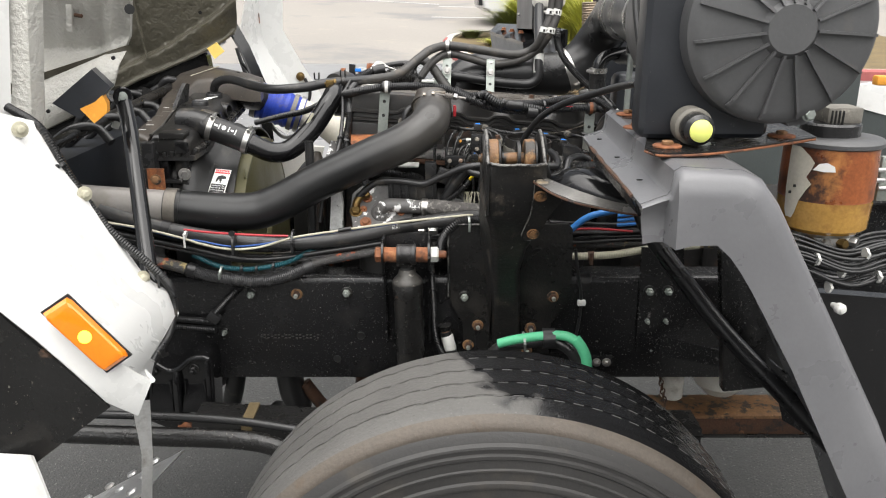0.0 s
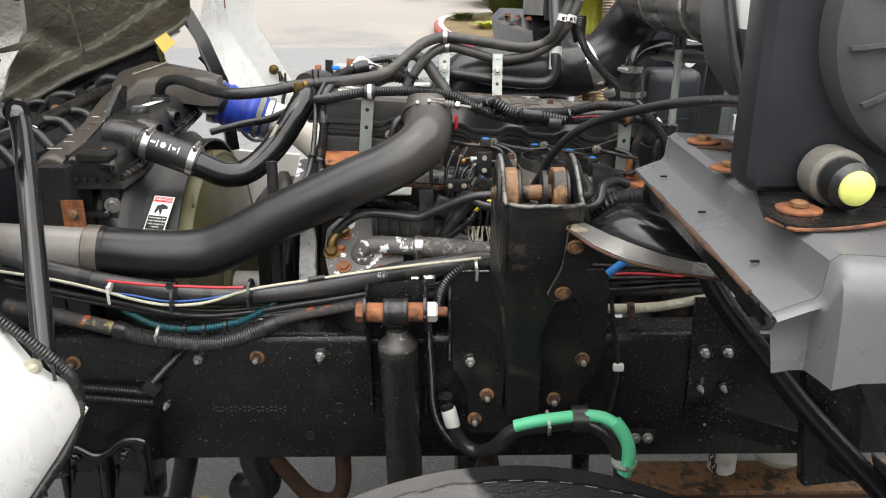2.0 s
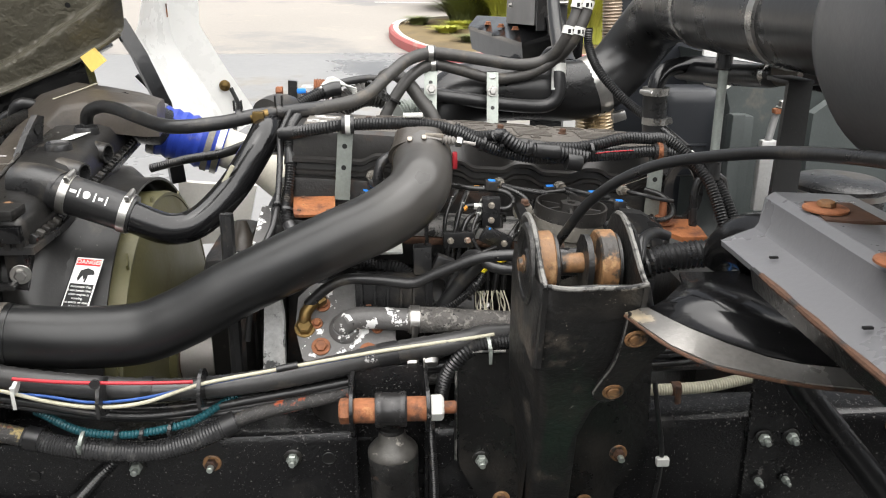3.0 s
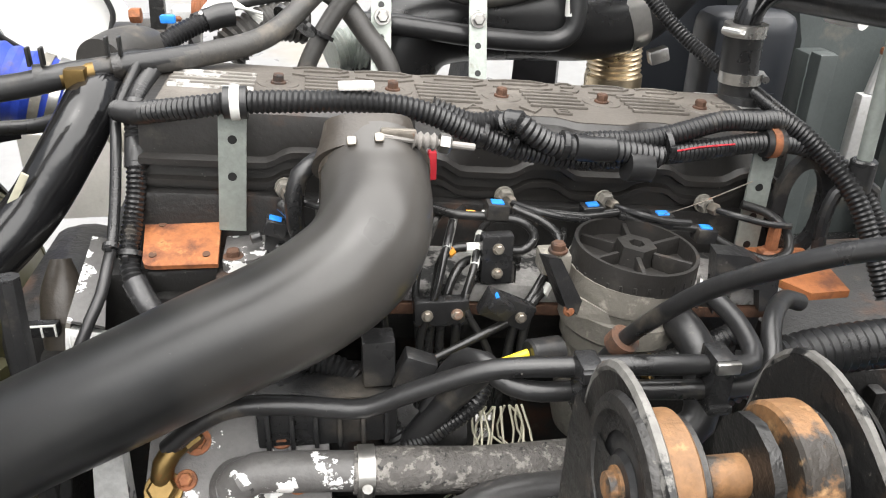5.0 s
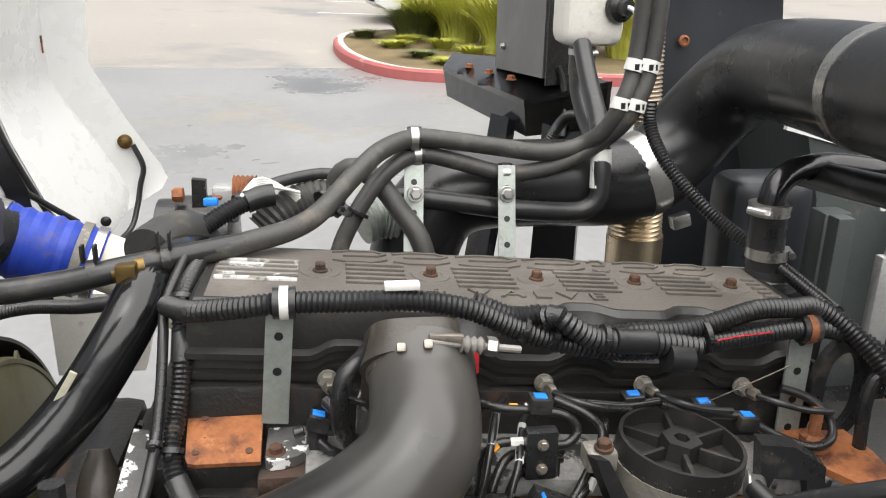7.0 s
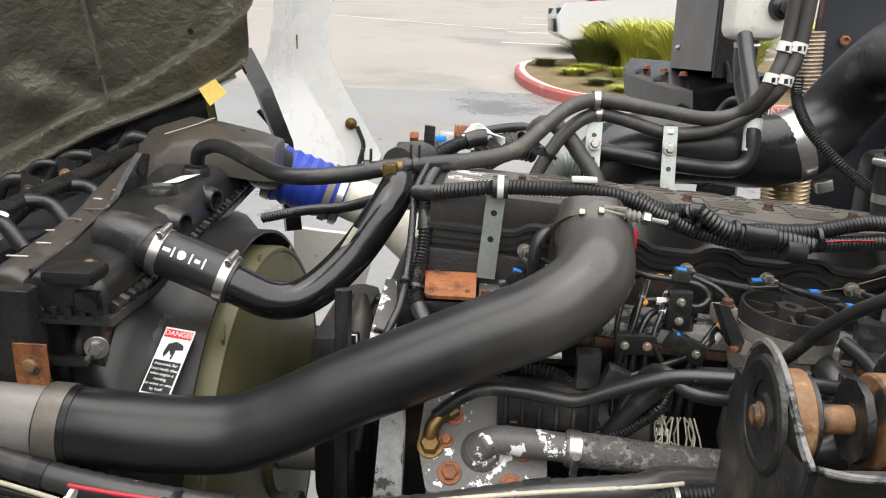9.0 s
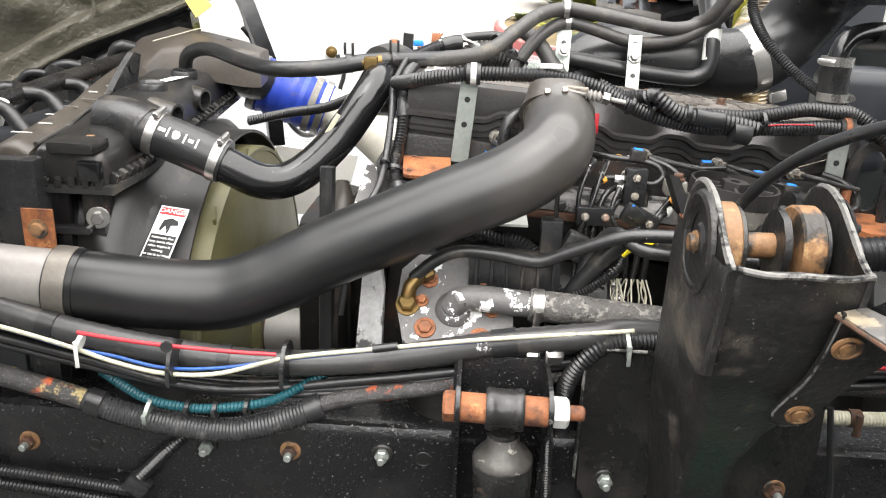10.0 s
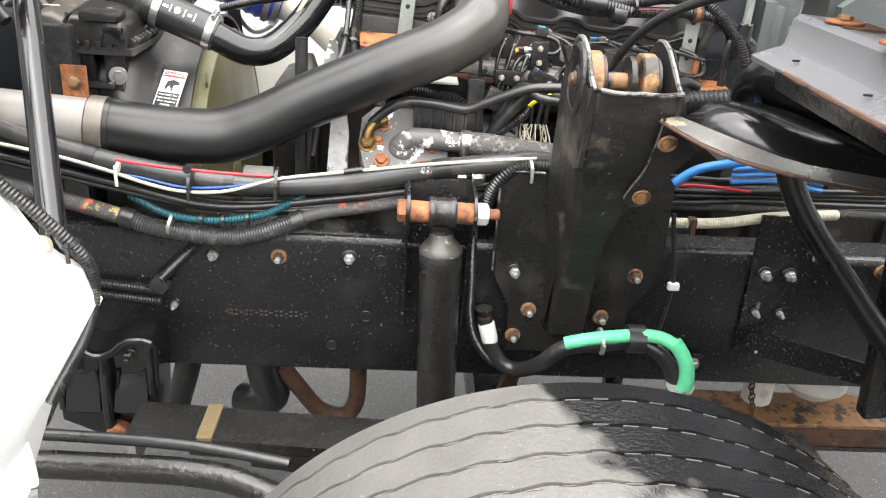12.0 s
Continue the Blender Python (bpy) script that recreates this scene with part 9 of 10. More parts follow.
srows = [[(x, 1.034, z - 0.0008) for x, z in outl]]
for k, y in ((0.02, 1.024), (0.06, 1.014), (0.14, 1.007), (0.35, 1.003), (0.7, 1.001), (1.0, 1.0)):
    srows.append([(a[0] * (1 - k) + b[0] * k, y + (0.034 * min(1, 4 * k) if i < 3 else 0.018 * min(1, 4 * k) if i < 4 else 0.0), a[1] * (1 - k) + b[1] * k) for i, (a, b) in enumerate(zip(outl, low))])
part("side_flange", curved_sheet(B(), srows, (0.003, 0.006, -0.001)), M_GREY, fender, sharp=60)
for y in (1.124, 1.28, 1.436):
    part("slot", box(B(), (0.286, y, 1.4405 + 0.004 * (y - 1.1) / 0.3), (0.008, 0.003, 0.002)), M_LABELK, fender)
part("rust_edge", tube(B(), [(0.266, 1.08, 1.427), (0.267, 1.15, 1.428), (0.267, 1.28, 1.430), (0.268, 1.42, 1.433)], 0.003, 8, wob=0.5), M_RUSTD, fender, "rusty scraped edge")
part("hanger_lip", strip(B(), [(0.268, 1.06, 1.427), (0.270, 1.44, 1.434)], [(0.276, 1.06, 1.405), (0.276, 1.44, 1.412)], 0.004), M_WORN, fender, "black worn underside lip")
mp = thing("mounting_plate", "black steel plate with rusty edge under the air cleaner", "plate", (0.4, 1.2, 1.476))
part("plate", plate(B(), [(0.290, 1.125, 1.481), (0.296, 1.095, 1.481), (0.312, 1.088, 1.481), (0.37, 1.10, 1.481), (0.459, 1.145, 1.481), (0.58, 1.22, 1.481), (0.60, 1.42, 1.481), (0.42, 1.46, 1.481), (0.34, 1.30, 1.481)], 0.006, (0, 0, 1)), M_WORN, mp)
part("rust_edge", tube(B(), [(0.290, 1.122, 1.483), (0.297, 1.096, 1.483), (0.313, 1.088, 1.483), (0.37, 1.099, 1.483), (0.459, 1.144, 1.483), (0.578, 1.219, 1.483)], 0.0019, 8, wob=0.3), M_RUST, mp)
for x, y in ((0.325, 1.135), (0.525, 1.22), (0.338, 1.45), (0.318, 1.30)):
    wb = thing("rusty_washer_bolt", "rusty bolt on a large rusty washer plate", "bolt", (x, y, 1.487), "washer bolts")
    part("washer", lathe(B(), (x, y, 1.4875), (0, 0, 1), [(0, 0.021), (0.002, 0.021), (0.003, 0.019)], 24), M_RUST, wb)
    part("head", hexbolt(B(), (x, y, 1.4895), (0, 0, 1), 0.0085, 0.005, 0), M_RUST2, wb)
part("backing_plate", plate(B(), [(0.322, 1.42, 1.4835), (0.375, 1.41, 1.4835), (0.378, 1.475, 1.4835), (0.335, 1.485, 1.4835)], 0.003, (0, 0, 1)), M_RUSTD, None, "rusty square backing plate on the fender", category="plate")

ac = thing("air_cleaner", "black round air cleaner housing with radial ribs", "air cleaner", (0.48, 1.3, 1.5))
AX, AZ2 = 0.478, 1.652
lid = part("lid", lathe(B(), (AX, 1.118, AZ2), (0, 1, 0), [(0.0, 0.001), (0.0, 0.033), (0.004, 0.037), (0.008, 0.040), (0.020, 0.115), (0.024, 0.126), (0.034, 0.134), (0.070, 0.137), (0.074, 0.141), (0.085, 0.141)], 64, False), M_AIRCL, ac)
for i in range(15):
    a = 2 * math.pi * i / 15 - 0.07
    dx, dz = math.cos(a), math.sin(a)
    pts = [V(AX + dx * r, 1.118 + h, AZ2 + dz * r) for r, h in ((0.036, 0.003), (0.060, 0.0095), (0.090, 0.0140), (0.118, 0.0185), (0.128, 0.024))]
    bm = B()
    sd = V(-dz, 0, dx) * 0.0019
    for p, q in zip(pts, pts[1:]):
        plate(bm, [p - sd, p + sd, q + sd, q - sd], 0.0060, (0, -1, 0))
    part("rib", bm, M_AIRCL, lid)
part("lid_bolt", hexbolt(B(), (0.530, 1.150, 1.532), (0.1, -1, 0), 0.008, 0.007, 1.3), M_ZINC, ac)
part("lug", plate(B(), [(0.49, 1.165, 1.535), (0.55, 1.165, 1.545), (0.535, 1.165, 1.515), (0.51, 1.165, 1.512)], 0.03, (0, 1, 0)), M_AIRCL, ac)
part("body", lathe(B(), (AX, 1.20, AZ2), (0, 1, 0), [(0, 0.140), (0.01, 0.145), (0.30, 0.145), (0.36, 0.12), (0.42, 0.075)], 56), M_AIRCL, ac)
part("frame_box", box(B(), (0.392, 1.213, 1.656), (0.198, 0.062, 0.335), 0.020, seg=3), M_NAVY, ac, "smooth dark bracket box")
lrows = []
for y in (1.305, 1.34, 1.376):
    lrows.append([(AX - 0.1457 * math.cos(a), y, AZ2 + 0.1457 * math.sin(a)) for a in [-0.10 + 0.08 * k for k in range(9)]])
part("label", curved_sheet(B(), lrows, (-0.001, 0, 0)), M_LABEL, ac, "white paper label", 60)
part("cable", tube(B(), [(0.330, 1.40, 1.80), (0.322, 1.385, 1.72), (0.322, 1.365, 1.66), (0.335, 1.335, 1.58), (0.36, 1.30, 1.53)], 0.007, 10), M_RUBBER, ac)
gauge = thing("restriction_gauge", "round black gauge with yellow-green lens", "gauge", (0.36, 1.1, 1.51))
part("collar", cyl(B(), (0.3655, 1.180, 1.514), (0.3655, 1.145, 1.514), 0.0275, 32, 0.004), M_FILT, gauge)
part("barrel", cyl(B(), (0.365, 1.15, 1.514), (0.366, 1.117, 1.513), 0.0225, 32, 0.006), M_PLAST, gauge)
part("lens", lathe(B(), (0.366, 1.1175, 1.513), (0.02, -1, 0.0), [(0, 0.0165), (0.003, 0.016), (0.006, 0.012), (0.008, 0.005), (0.0082, 0.001)], 28), M_LENS, gauge)
part("gauge_bolt", hexbolt(B(), (0.382, 1.16, 1.487), (0, 0, 1), 0.010, 0.014, 1.4), M_ZINC, None, "zinc bolt beside the gauge", category="bolt")

canr = thing("oil_canister", "amber see-through canister stained rust brown with dark lid", "canister", (0.745, 1.5, 1.25))
part("bowl", lathe(B(), (0.745, 1.5, 1.325), (0, 0, 1), [(0, 0.0855), (0.05, 0.086), (0.105, 0.085)], 48), M_AMBERCAN, canr)
part("lower_bowl", lathe(B(), (0.745, 1.5, 1.262), (0, 0, 1), [(0, 0.075), (0.008, 0.083), (0.055, 0.0855), (0.064, 0.0855)], 48), M_OIL, canr, "amber oil level showing through")
part("lid", lathe(B(), (0.748, 1.5, 1.425), (0, 0, 1), [(0, 0.086), (0.003, 0.0905), (0.010, 0.0905), (0.014, 0.086), (0.019, 0.058)], 48), M_AIRCL, canr, "dusty grey round lid")
part("collar", lathe(B(), (0.737, 1.5, 1.440), (0, 0, 1), [(0, 0.052), (0.003, 0.054), (0.024, 0.054), (0.028, 0.050), (0.029, 0.001)], 40), M_PLAST, canr)
cap = part("cap", box(B(), (0.748, 1.5, 1.482), (0.066, 0.06, 0.030), 0.005), M_FILT, canr, "square filler cap with ridges")
for k in range(4):
    part("ridge", box(B(), (0.722 + 0.007 * k, 1.4690, 1.480), (0.003, 0.004, 0.024), 0.001), M_PLAST, cap)
part("base", lathe(B(), (0.745, 1.5, 1.235), (0, 0, 1), [(0, 0.062), (0.018, 0.064), (0.028, 0.075)], 36), M_ALU, canr)
for i in range(5):
    a = 3.6 + 0.45 * i
    part("union", hexbolt(B(), (0.745 + 0.055 * math.cos(a), 1.5 + 0.055 * math.sin(a), 1.245), (math.cos(a), math.sin(a), 0), 0.010, 0.02, 1.3), M_BRASS if i % 2 else M_STEEL, canr)
tl = []
for z, a0, a1 in ((1.427, 3.38, 3.62), (1.412, 3.36, 3.86), (1.400, 3.36, 3.98), (1.386, 3.36, 3.92), (1.372, 3.36, 3.84), (1.360, 3.36, 3.96), (1.346, 3.36, 3.86), (1.325, 3.38, 3.74), (1.303, 3.40, 3.68), (1.290, 3.46, 3.62)):
    tl.append([(0.745 + 0.0872 * math.cos(a0 + (a1 - a0) * k / 6), 1.5 + 0.0872 * math.sin(a0 + (a1 - a0) * k / 6), z) for k in range(7)])
part("torn_label", curved_sheet(B(), tl, (0.0006, 0.0006, 0)), M_CREAMP, canr, "torn pale paper label", 60)
for k, z in ((0, 1.352), (1, 1.338)):
    part("label_mark", box(B(), (0.745 + 0.0884 * math.cos(3.62 - 0.1 * k), 1.5 + 0.0884 * math.sin(3.62 - 0.1 * k), z), (0.006, 0.002, 0.005)), M_LABELK, canr, "black mark on the label")
part("bowl_sticker", plate(B(), [(0.684, 1.434, 1.388), (0.692, 1.4285, 1.400), (0.704, 1.422, 1.403), (0.716, 1.417, 1.397), (0.718, 1.416, 1.387), (0.700, 1.424, 1.386)], 0.001, (-0.4, -1, 0)), M_LABEL, canr, "silver sticker remains")
rc = random.Random(3)
for i in range(26):
    z0, y0 = 1.165 + 0.085 * rc.random(), 1.40 + 0.09 * rc.random()
    hose("coiled_cable", [(0.62, y0 + 0.02, z0 + 0.02), (0.68, y0, z0 + 0.01 + rc.uniform(-0.006, 0.006)), (0.76, y0 - 0.02, z0 - 0.012), (0.84, y0, z0 + rc.uniform(-0.008, 0.008)), (0.95, y0 + 0.02, z0 + 0.01)], 0.0035, M_RUBBER, "thin black cable in a tied coil below the canister", "cable", n=7, group="coiled cables", step=0.015)
for x0, z0 in ((0.70, 1.225), (0.75, 1.20), (0.79, 1.235), (0.82, 1.19), (0.73, 1.17), (0.86, 1.22)):
    tie((x0, 1.40, z0), (1, 0, 0), 0.0105, M_TIE, label="white cable tie round the coiled cables")
part("knob", lathe(B(), (0.722, 1.36, 1.150), (0.2, -1, 0), [(0, 0.005), (0.010, 0.006), (0.016, 0.010), (0.026, 0.010), (0.031, 0.006), (0.032, 0.001)], 20), M_TIE, None, "white round plastic knob", category="knob")
part("cable_plug", box(B(), (1.092, 2.0, 1.492), (0.034, 0.03, 0.024), 0.006), M_AMBER, None, "yellow cable connector beyond the air cleaner", category="connector")
cs = thing("canister_bracket", "grey steel bracket with three studs beside the canister", "bracket", (0.86, 1.5, 1.35))
part("plate", box(B(), (0.878, 1.52, 1.352), (0.045, 0.012, 0.09), 0.004), M_ZINC, cs)
for x, z in ((0.850, 1.372), (0.845, 1.352), (0.862, 1.336)):
    part("stud", cyl(B(), (x - 0.012, 1.505, z), (x + 0.016, 1.505, z), 0.0045, 12, 0.001), M_ALU, cs)
part("tank_panel", plate(B(), [(0.72, 1.45, 1.14), (1.4, 1.40, 1.10), (1.4, 1.35, 0.5), (0.92, 1.40, 0.6), (0.80, 1.42, 0.95)], 0.03, (0, 1, 0)), M_BLACK, None, "gloss black panel behind the fender", category="panel")
part("rear_post", box(B(), (0.665, 1.62, 1.01), (0.10, 0.03, 0.34), 0.006, Matrix.Rotation(-0.12, 4, "Y")), M_FRAME, None, "black steel bracket behind the brace", category="bracket")

brace = thing("diagonal_brace", "black painted tubular diagonal brace behind the fender", "brace", (0.86, 1.40, 0.75))
part("tube", tube(B(), [(0.42, 1.68, 1.28), (0.46, 1.66, 1.19), (0.545, 1.62, 1.08), (0.62, 1.57, 0.99), (0.76, 1.47, 0.85), (0.86, 1.40, 0.75)], 0.019, 28), M_DUCT, brace)
part("foot_plate", plate(B(), [(0.70, 1.535, 0.955), (0.77, 1.49, 0.90), (0.80, 1.45, 0.80), (0.73, 1.50, 0.83)], 0.008, (-0.5, -0.8, 0)), M_FRAME, brace, "flat steel foot plate")
part("foot_bolt", hexbolt(B(), (0.755, 1.484, 0.875), (-0.5, -0.8, 0), 0.009, 0.008, 1.4), M_RUSTD, brace)

# pressed pan and tube beside the tower
pan = thing("pressed_pan", "gloss black pressed steel pan with bare worn patch", "pan", (0.35, 1.5, 1.25))
L1 = [(0.182, 1.548, 1.338), (0.196, 1.515, 1.334), (0.212, 1.480, 1.330), (0.250, 1.453, 1.320), (0.300, 1.442, 1.311), (0.345, 1.435, 1.304), (0.42, 1.43, 1.295), (0.52, 1.43, 1.285)]
L2 = [(0.209, 1.556, 1.341), (0.222, 1.530, 1.340), (0.240, 1.505, 1.337), (0.272, 1.479, 1.330), (0.310, 1.465, 1.320), (0.345, 1.460, 1.313), (0.42, 1.455, 1.305), (0.52, 1.455, 1.294)]
L3 = [(0.232, 1.560, 1.352), (0.243, 1.532, 1.357), (0.258, 1.508, 1.358), (0.284, 1.488, 1.352), (0.316, 1.476, 1.343), (0.350, 1.471, 1.336), (0.42, 1.466, 1.328), (0.52, 1.466, 1.316)]
L4 = [(0.243, 1.566, 1.359), (0.258, 1.545, 1.365), (0.274, 1.524, 1.366), (0.298, 1.505, 1.361), (0.328, 1.492, 1.353), (0.358, 1.486, 1.347), (0.425, 1.481, 1.338), (0.52, 1.481, 1.326)]
L5 = [(0.262, 1.590, 1.360), (0.285, 1.575, 1.364), (0.305, 1.56, 1.364), (0.330, 1.545, 1.36), (0.36, 1.53, 1.352), (0.39, 1.525, 1.346), (0.44, 1.52, 1.338), (0.53, 1.52, 1.326)]
L6 = [(0.285, 1.66, 1.345), (0.32, 1.66, 1.345), (0.36, 1.66, 1.345), (0.40, 1.66, 1.34), (0.44, 1.66, 1.335), (0.47, 1.66, 1.33), (0.50, 1.66, 1.32), (0.56, 1.66, 1.30)]
part("flange", strip(B(), L1, L2, 0.004), M_PANW, pan, "worn flange with bare metal", 60)
bm = curved_sheet(B(), [L2, L3, L4, L5, L6], (0, 0.002, -0.004))
part("ridge", bm, M_BLACK, pan, "gloss black raised ridge", sharp=120)
part("rim", tube(B(), L1, 0.0022, 8), M_RUSTD, pan, "thin rusty rim")
tb2 = part("horn_tube", tube(B(), [(0.358, 1.715, 1.335), (0.362, 1.705, 1.356), (0.380, 1.68, 1.375), (0.41, 1.63, 1.378), (0.445, 1.56, 1.372), (0.485, 1.48, 1.362)], 0.045, 28, radii=[0.020, 0.040, 0.046, 0.046, 0.045, 0.045]), M_BLACK, None, "gloss black rounded steel tube end", 60, "tube")

# ---------------------------------------------------------------- behind the engine
gb = thing("body_box", "grey-green painted steel box behind the engine", "box", (1.1, 2.85, 0.8))
part("body", plate(B(), [(0.70, 2.59, 1.525), (1.63, 2.59, 1.33), (1.63, 2.59, 0.78), (0.74, 2.59, 0.78), (0.74, 2.59, 1.40)], 0.42, (0, 1, 0)), M_BODYG, gb)
part("side_wall", plate(B(), [(1.47, 3.0, 1.31), (1.50, 3.0, 1.36), (2.4, 3.0, 1.50), (2.4, 3.0, 1.10), (1.56, 3.0, 1.262)], 0.03, (0, 1, 0)), M_WHITE, gb, "white painted side wall")
part("skirt", plate(B(), [(1.50, 3.05, 1.26), (1.56, 3.02, 1.266), (2.4, 3.02, 1.11), (2.4, 3.02, 0.8), (1.50, 3.05, 1.10)], 0.03, (0, 1, 0)), M_GREY, gb, "grey skirt panel")
part("top_trim", strip(B(), [(0.66, 2.585, 1.575), (1.63, 2.585, 1.335)], [(0.66, 2.585, 1.525), (1.63, 2.585, 1.27)], 0.01), M_WHITE, gb, "white painted top edge")
part("cover_panel", box(B(), (0.757, 2.57, 1.255), (0.055, 0.05, 0.27), 0.010), M_BODYG, gb)
part("panel", plate(B(), [(0.90, 2.50, 1.40), (0.98, 2.50, 1.46), (1.30, 2.50, 1.46), (1.30, 2.50, 0.9), (0.90, 2.50, 0.9)], 0.03, (0, 1, 0)), M_BODYG, gb)
lt = part("latch", box(B(), (0.775, 2.40, 1.425), (0.045, 0.02, 0.012), 0.004), M_RUST, gb, "rusty latch plate")
part("latch_bolt", hexbolt(B(), (0.775, 2.40, 1.432), (0, 0, 1), 0.012, 0.014, 1.4), M_STEEL, lt)
part("latch_rod", cyl(B(), (0.765, 2.41, 1.42), (0.755, 2.41, 1.36), 0.008, 10), M_ALU, lt)
part("latch_arm", box(B(), (0.755, 2.41, 1.28), (0.035, 0.02, 0.16), 0.004), M_ALU, lt)
part("panel_post", box(B(), (0.70, 2.46, 1.10), (0.03, 0.03, 0.62), 0.004), M_BODYG, None, "grey-green painted steel corner post", category="post")
rod = thing("support_rod", "zinc support rod with black cap under the air pipe", "rod", (0.462, 2.01, 1.38))
part("rod", cyl(B(), (0.464, 2.01, 1.40), (0.470, 2.025, 1.60), 0.0075, 16), M_ZINC, rod)
part("top_cap", cyl(B(), (0.4685, 2.022, 1.555), (0.470, 2.025, 1.592), 0.013, 16, 0.002), M_PLAST, rod)
part("saddle", box(B(), (0.470, 2.025, 1.60), (0.05, 0.03, 0.02), 0.003), M_ZINC, rod)
part("top_bolt", hexbolt(B(), (0.470, 2.008, 1.60), (0, -1, 0.2), 0.007, 0.008, 1.3), M_STEEL, rod)
part("foot", cyl(B(), (0.464, 2.01, 1.375), (0.464, 2.01, 1.41), 0.013, 16, 0.002), M_PLAST, rod)
part("loop", tube(B(), [(0.440, 2.01, 1.29), (0.437, 2.01, 1.35), (0.445, 2.01, 1.378), (0.464, 2.01, 1.382), (0.482, 2.01, 1.378), (0.49, 2.01, 1.35)], 0.007, 10), M_PLAST, rod)
part("pipe_bracket", plate(B(), [(0.432, 1.742, 1.570), (0.464, 1.742, 1.570), (0.442, 1.70, 1.38), (0.406, 1.70, 1.38)], 0.008, (0, -1, 0.2)), M_SHROUD, None, "black flat steel bracket bar", category="bracket")
part("top_flat", box(B(), (0.449, 1.765, 1.571), (0.036, 0.06, 0.006), 0.002), M_SHROUD, None, "black steel bracket end", category="bracket")
btk = thing("blue_tank", "dark blue-black rounded steel tank behind the engine", "tank", (0.615, 2.56, 1.25))
part("shell", box(B(), (0.615, 2.56, 1.355), (0.15, 0.10, 0.21), 0.035, seg=4), M_NAVY, btk)
part("seam", box(B(), (0.615, 2.509, 1.33), (0.09, 0.004, 0.006), 0.001), M_NAVY, btk, "raised weld seam")
fcan = thing("filter_canister", "black canister with a bright rim behind the fender", "canister", (0.56, 1.80, 1.25))
part("body", lathe(B(), (0.56, 1.80, 1.25), (0, 0, 1), [(0, 0.06), (0.16, 0.062), (0.162, 0.066), (0.172, 0.066), (0.178, 0.055), (0.18, 0.001)], 36, False), M_PLAST, fcan)
part("rim", lathe(B(), (0.56, 1.80, 1.408), (0, 0, 1), [(0, 0.0665), (0, 0.0685), (0.008, 0.0685), (0.008, 0.0665)], 36), M_STEEL, fcan, "bright steel rim")
shield = thing("dark_shield", "dark blue-black steel shield with rusty edge", "shield", (0.7, 2.86, 1.0))
part("plate", plate(B(), [(0.50, 2.86, 1.0), (1.0, 2.86, 1.0), (0.86, 2.86, 1.50), (0.80, 2.86, 1.58), (0.76, 2.86, 1.9), (0.53, 2.86, 1.9), (0.522, 2.86, 1.67), (0.512, 2.86, 1.58)], 0.012, (0, 1, 0)), M_NAVY, shield)
part("edge", tube(B(), [(0.532, 2.855, 1.9), (0.522, 2.855, 1.67), (0.512, 2.855, 1.58), (0.50, 2.855, 1.30), (0.50, 2.855, 1.0)], 0.005, 8), M_RUSTD, shield, "rusty edge")
part("bolt", lathe(B(), (0.582, 2.852, 1.652), (0, -1, 0), [(0, 0.011), (0.005, 0.011), (0.007, 0.007), (0.003, 0.005)], 18), M_RUST, shield, "rusty ring bolt")
tr = thing("tray", "gloss black steel tray on posts beyond the engine", "tray", (0.4, 3.45, 1.4))
part("deck", plate(B(), [(0.196, 3.42, 1.535), (0.235, 3.52, 1.562), (0.42, 3.30, 1.562), (0.42, 2.80, 1.568), (0.285, 2.90, 1.520)], 0.012, (0, 0, 1)), M_BLACK, tr)
part("lip", strip(B(), [(0.196, 3.42, 1.547), (0.285, 2.90, 1.532), (0.42, 2.80, 1.580)], [(0.205, 3.40, 1.475), (0.292, 2.90, 1.460), (0.42, 2.81, 1.49)], 0.008), M_BLACK, tr)
for k in range(3):
    part("deck_bolt", hexbolt(B(), (0.245 + 0.022 * k, 3.30 - 0.13 * k, 1.556), (0, 0, 1), 0.009, 0.008, 1.3), M_RUST, tr)
for k in range(2):
    part("pressing", lathe(B(), (0.232 + 0.022 * k, 3.30 - 0.16 * k, 1.548 - 0.008 * k), (-0.3, -0.2, 1), [(0, 0.020), (0.004, 0.017), (0.005, 0.001)], 18), M_BLACK, tr)
part("post", strip(B(), [(0.262, 3.03, 1.48), (0.225, 2.95, 1.35), (0.16, 2.88, 1.05)], [(0.285, 2.96, 1.48), (0.255, 2.90, 1.35), (0.20, 2.84, 1.05)], 0.02), M_BLACK, tr)
part("post", strip(B(), [(0.33, 2.90, 1.50), (0.315, 2.86, 1.35), (0.29, 2.82, 1.05)], [(0.40, 2.86, 1.50), (0.395, 2.84, 1.35), (0.38, 2.80, 1.05)], 0.02), M_BLACK, tr)
ecab = thing("electrical_cabinet", "grey steel cabinet on the tray", "cabinet", (0.33, 3.05, 1.57))
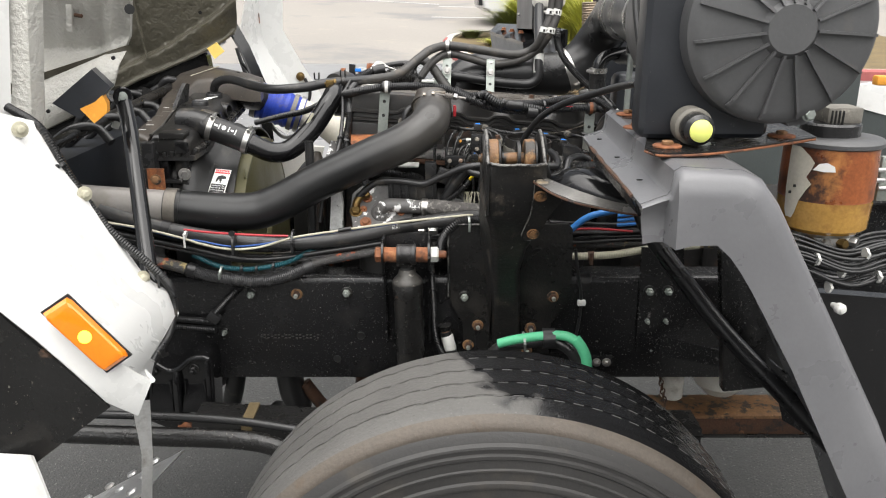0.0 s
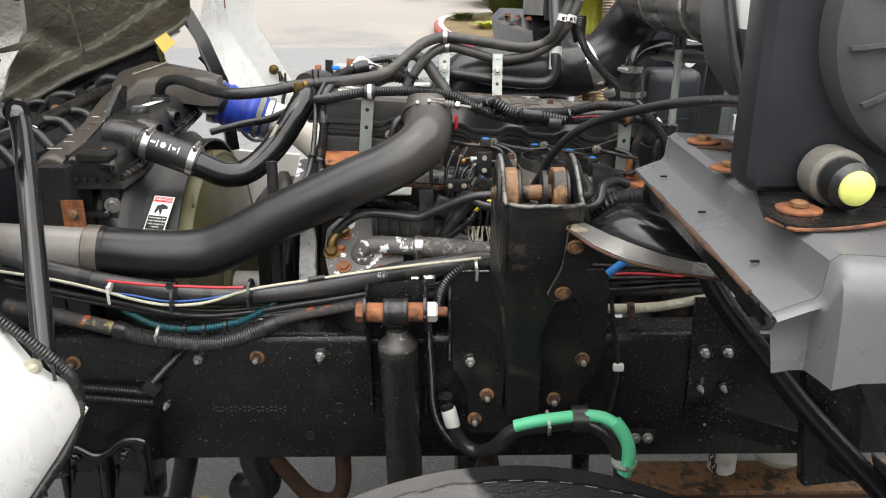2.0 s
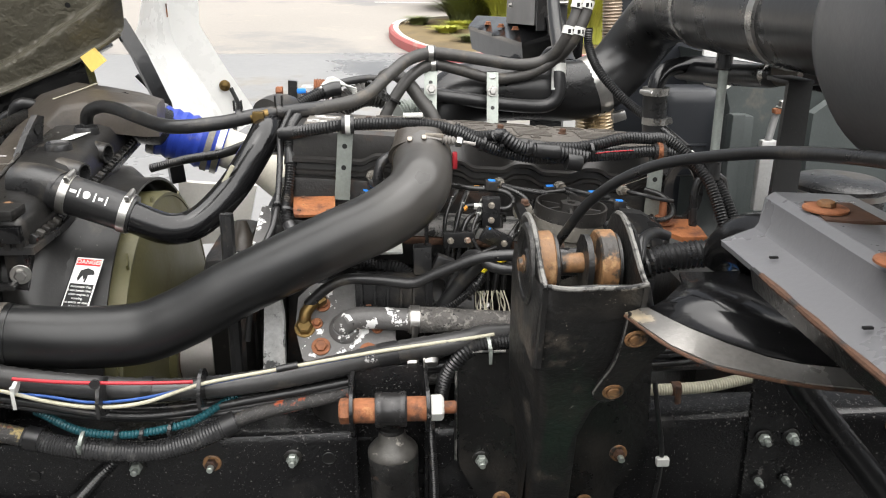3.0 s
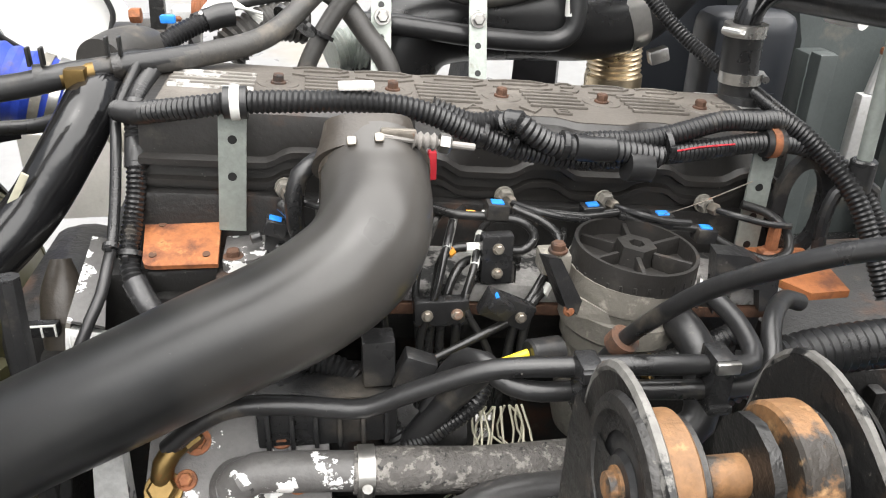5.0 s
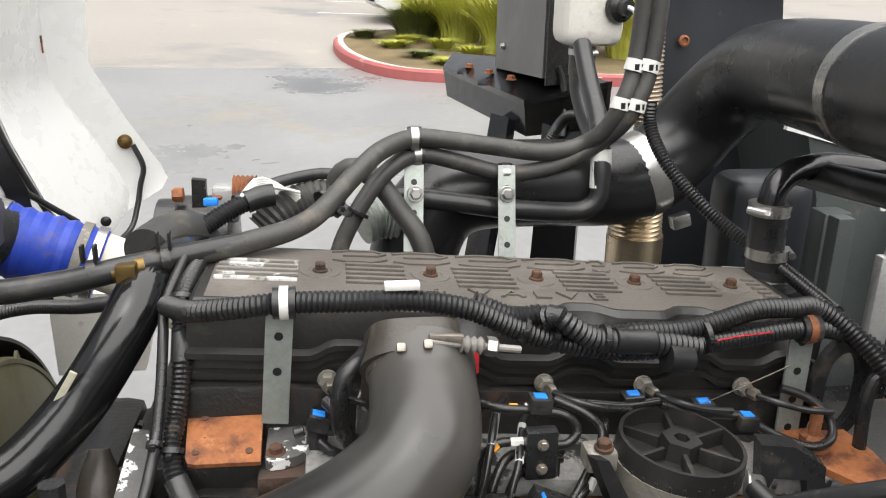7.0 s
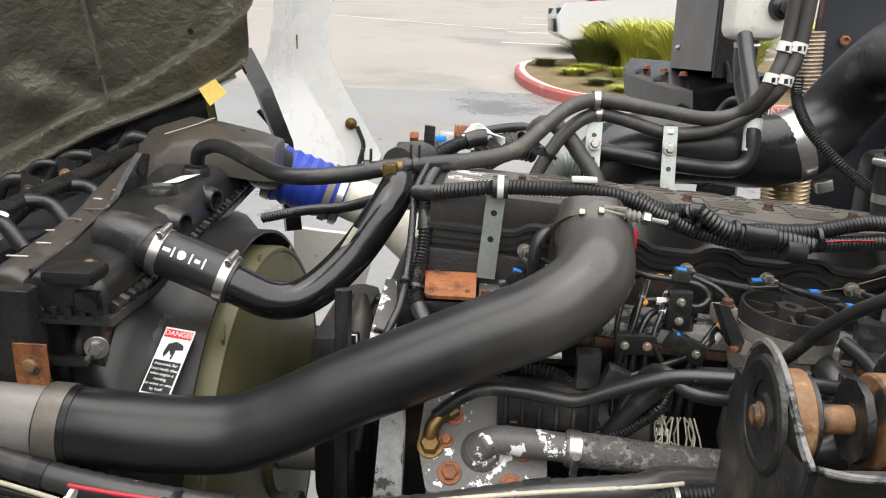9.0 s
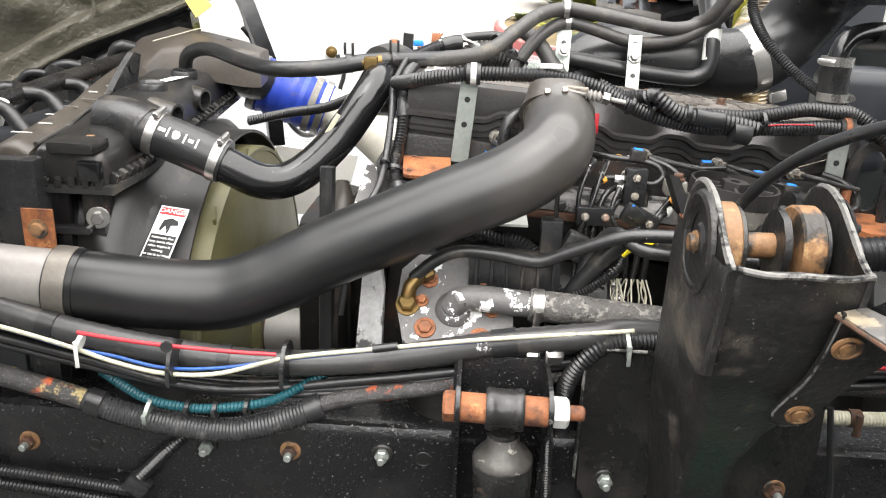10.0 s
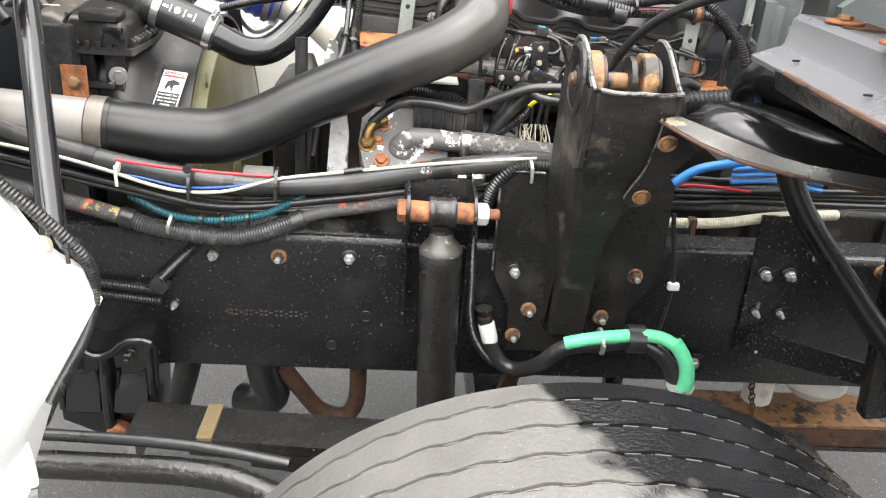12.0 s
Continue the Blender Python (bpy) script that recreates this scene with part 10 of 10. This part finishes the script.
part("body", plate(B(), [(0.287, 3.20, 1.566), (0.311, 2.87, 1.578), (0.375, 2.90, 1.578), (0.36, 3.22, 1.572)], 0.44, (0, 0, 1)), M_DARKMETAL, ecab)
part("side", plate(B(), [(0.315, 2.866, 1.565), (0.377, 2.895, 1.565), (0.377, 2.895, 1.99), (0.315, 2.866, 1.99)], 0.004, (0.4, -1, 0)), M_PLAST, ecab, "dark end face")
for z in (1.62, 1.75):
    part("bolt", hexbolt(B(), (0.290, 3.13, z), (-1, -0.08, 0), 0.006, 0.006, 1.3), M_STEEL, ecab)
part("drip", tube(B(), [(0.343, 2.875, 1.60), (0.352, 2.872, 1.575), (0.358, 2.86, 1.53), (0.350, 2.84, 1.47)], 0.006, 8), M_RUBBER, ecab, "thin black cable leaving the cabinet")
res = thing("coolant_reservoir", "milky plastic coolant reservoir, stained, with a black outlet hose", "reservoir", (0.345, 2.72, 1.64))
part("tank", box(B(), (0.348, 2.73, 1.770), (0.105, 0.10, 0.24), 0.028, seg=4), M_TANK, res)
part("sensor", lathe(B(), (0.383, 2.682, 1.715), (0.3, -1, 0), [(0, 0.026), (0.012, 0.024), (0.016, 0.015), (0.03, 0.013)], 20), M_PLAST, res)
part("neck", cyl(B(), (0.340, 2.72, 1.60), (0.340, 2.72, 1.656), 0.023, 20), M_RUBBER, res)
part("outlet", tube(B(), [(0.340, 2.72, 1.65), (0.340, 2.715, 1.59), (0.343, 2.69, 1.55), (0.345, 2.64, 1.515), (0.34, 2.57, 1.50)], 0.022, 18), M_RUBBER, res)
clamp((0.340, 2.72, 1.640), (0, 0, 1), 0.0235, 0.010, screw=(0, -1, 0))
hose("reservoir_hose", [(0.28, 2.78, 1.42), (0.30, 2.78, 1.46), (0.318, 2.77, 1.50), (0.33, 2.74, 1.525), (0.345, 2.69, 1.53)], 0.011, M_LOOM, "black corrugated hose below the reservoir", ridge=0.0016, pitch=0.005, n=12)
hose("wire", [(0.390, 2.652, 1.716), (0.398, 2.640, 1.710), (0.404, 2.636, 1.696)], 0.004, M_TIE, "short white sensor wire on the reservoir", "wire", n=6)
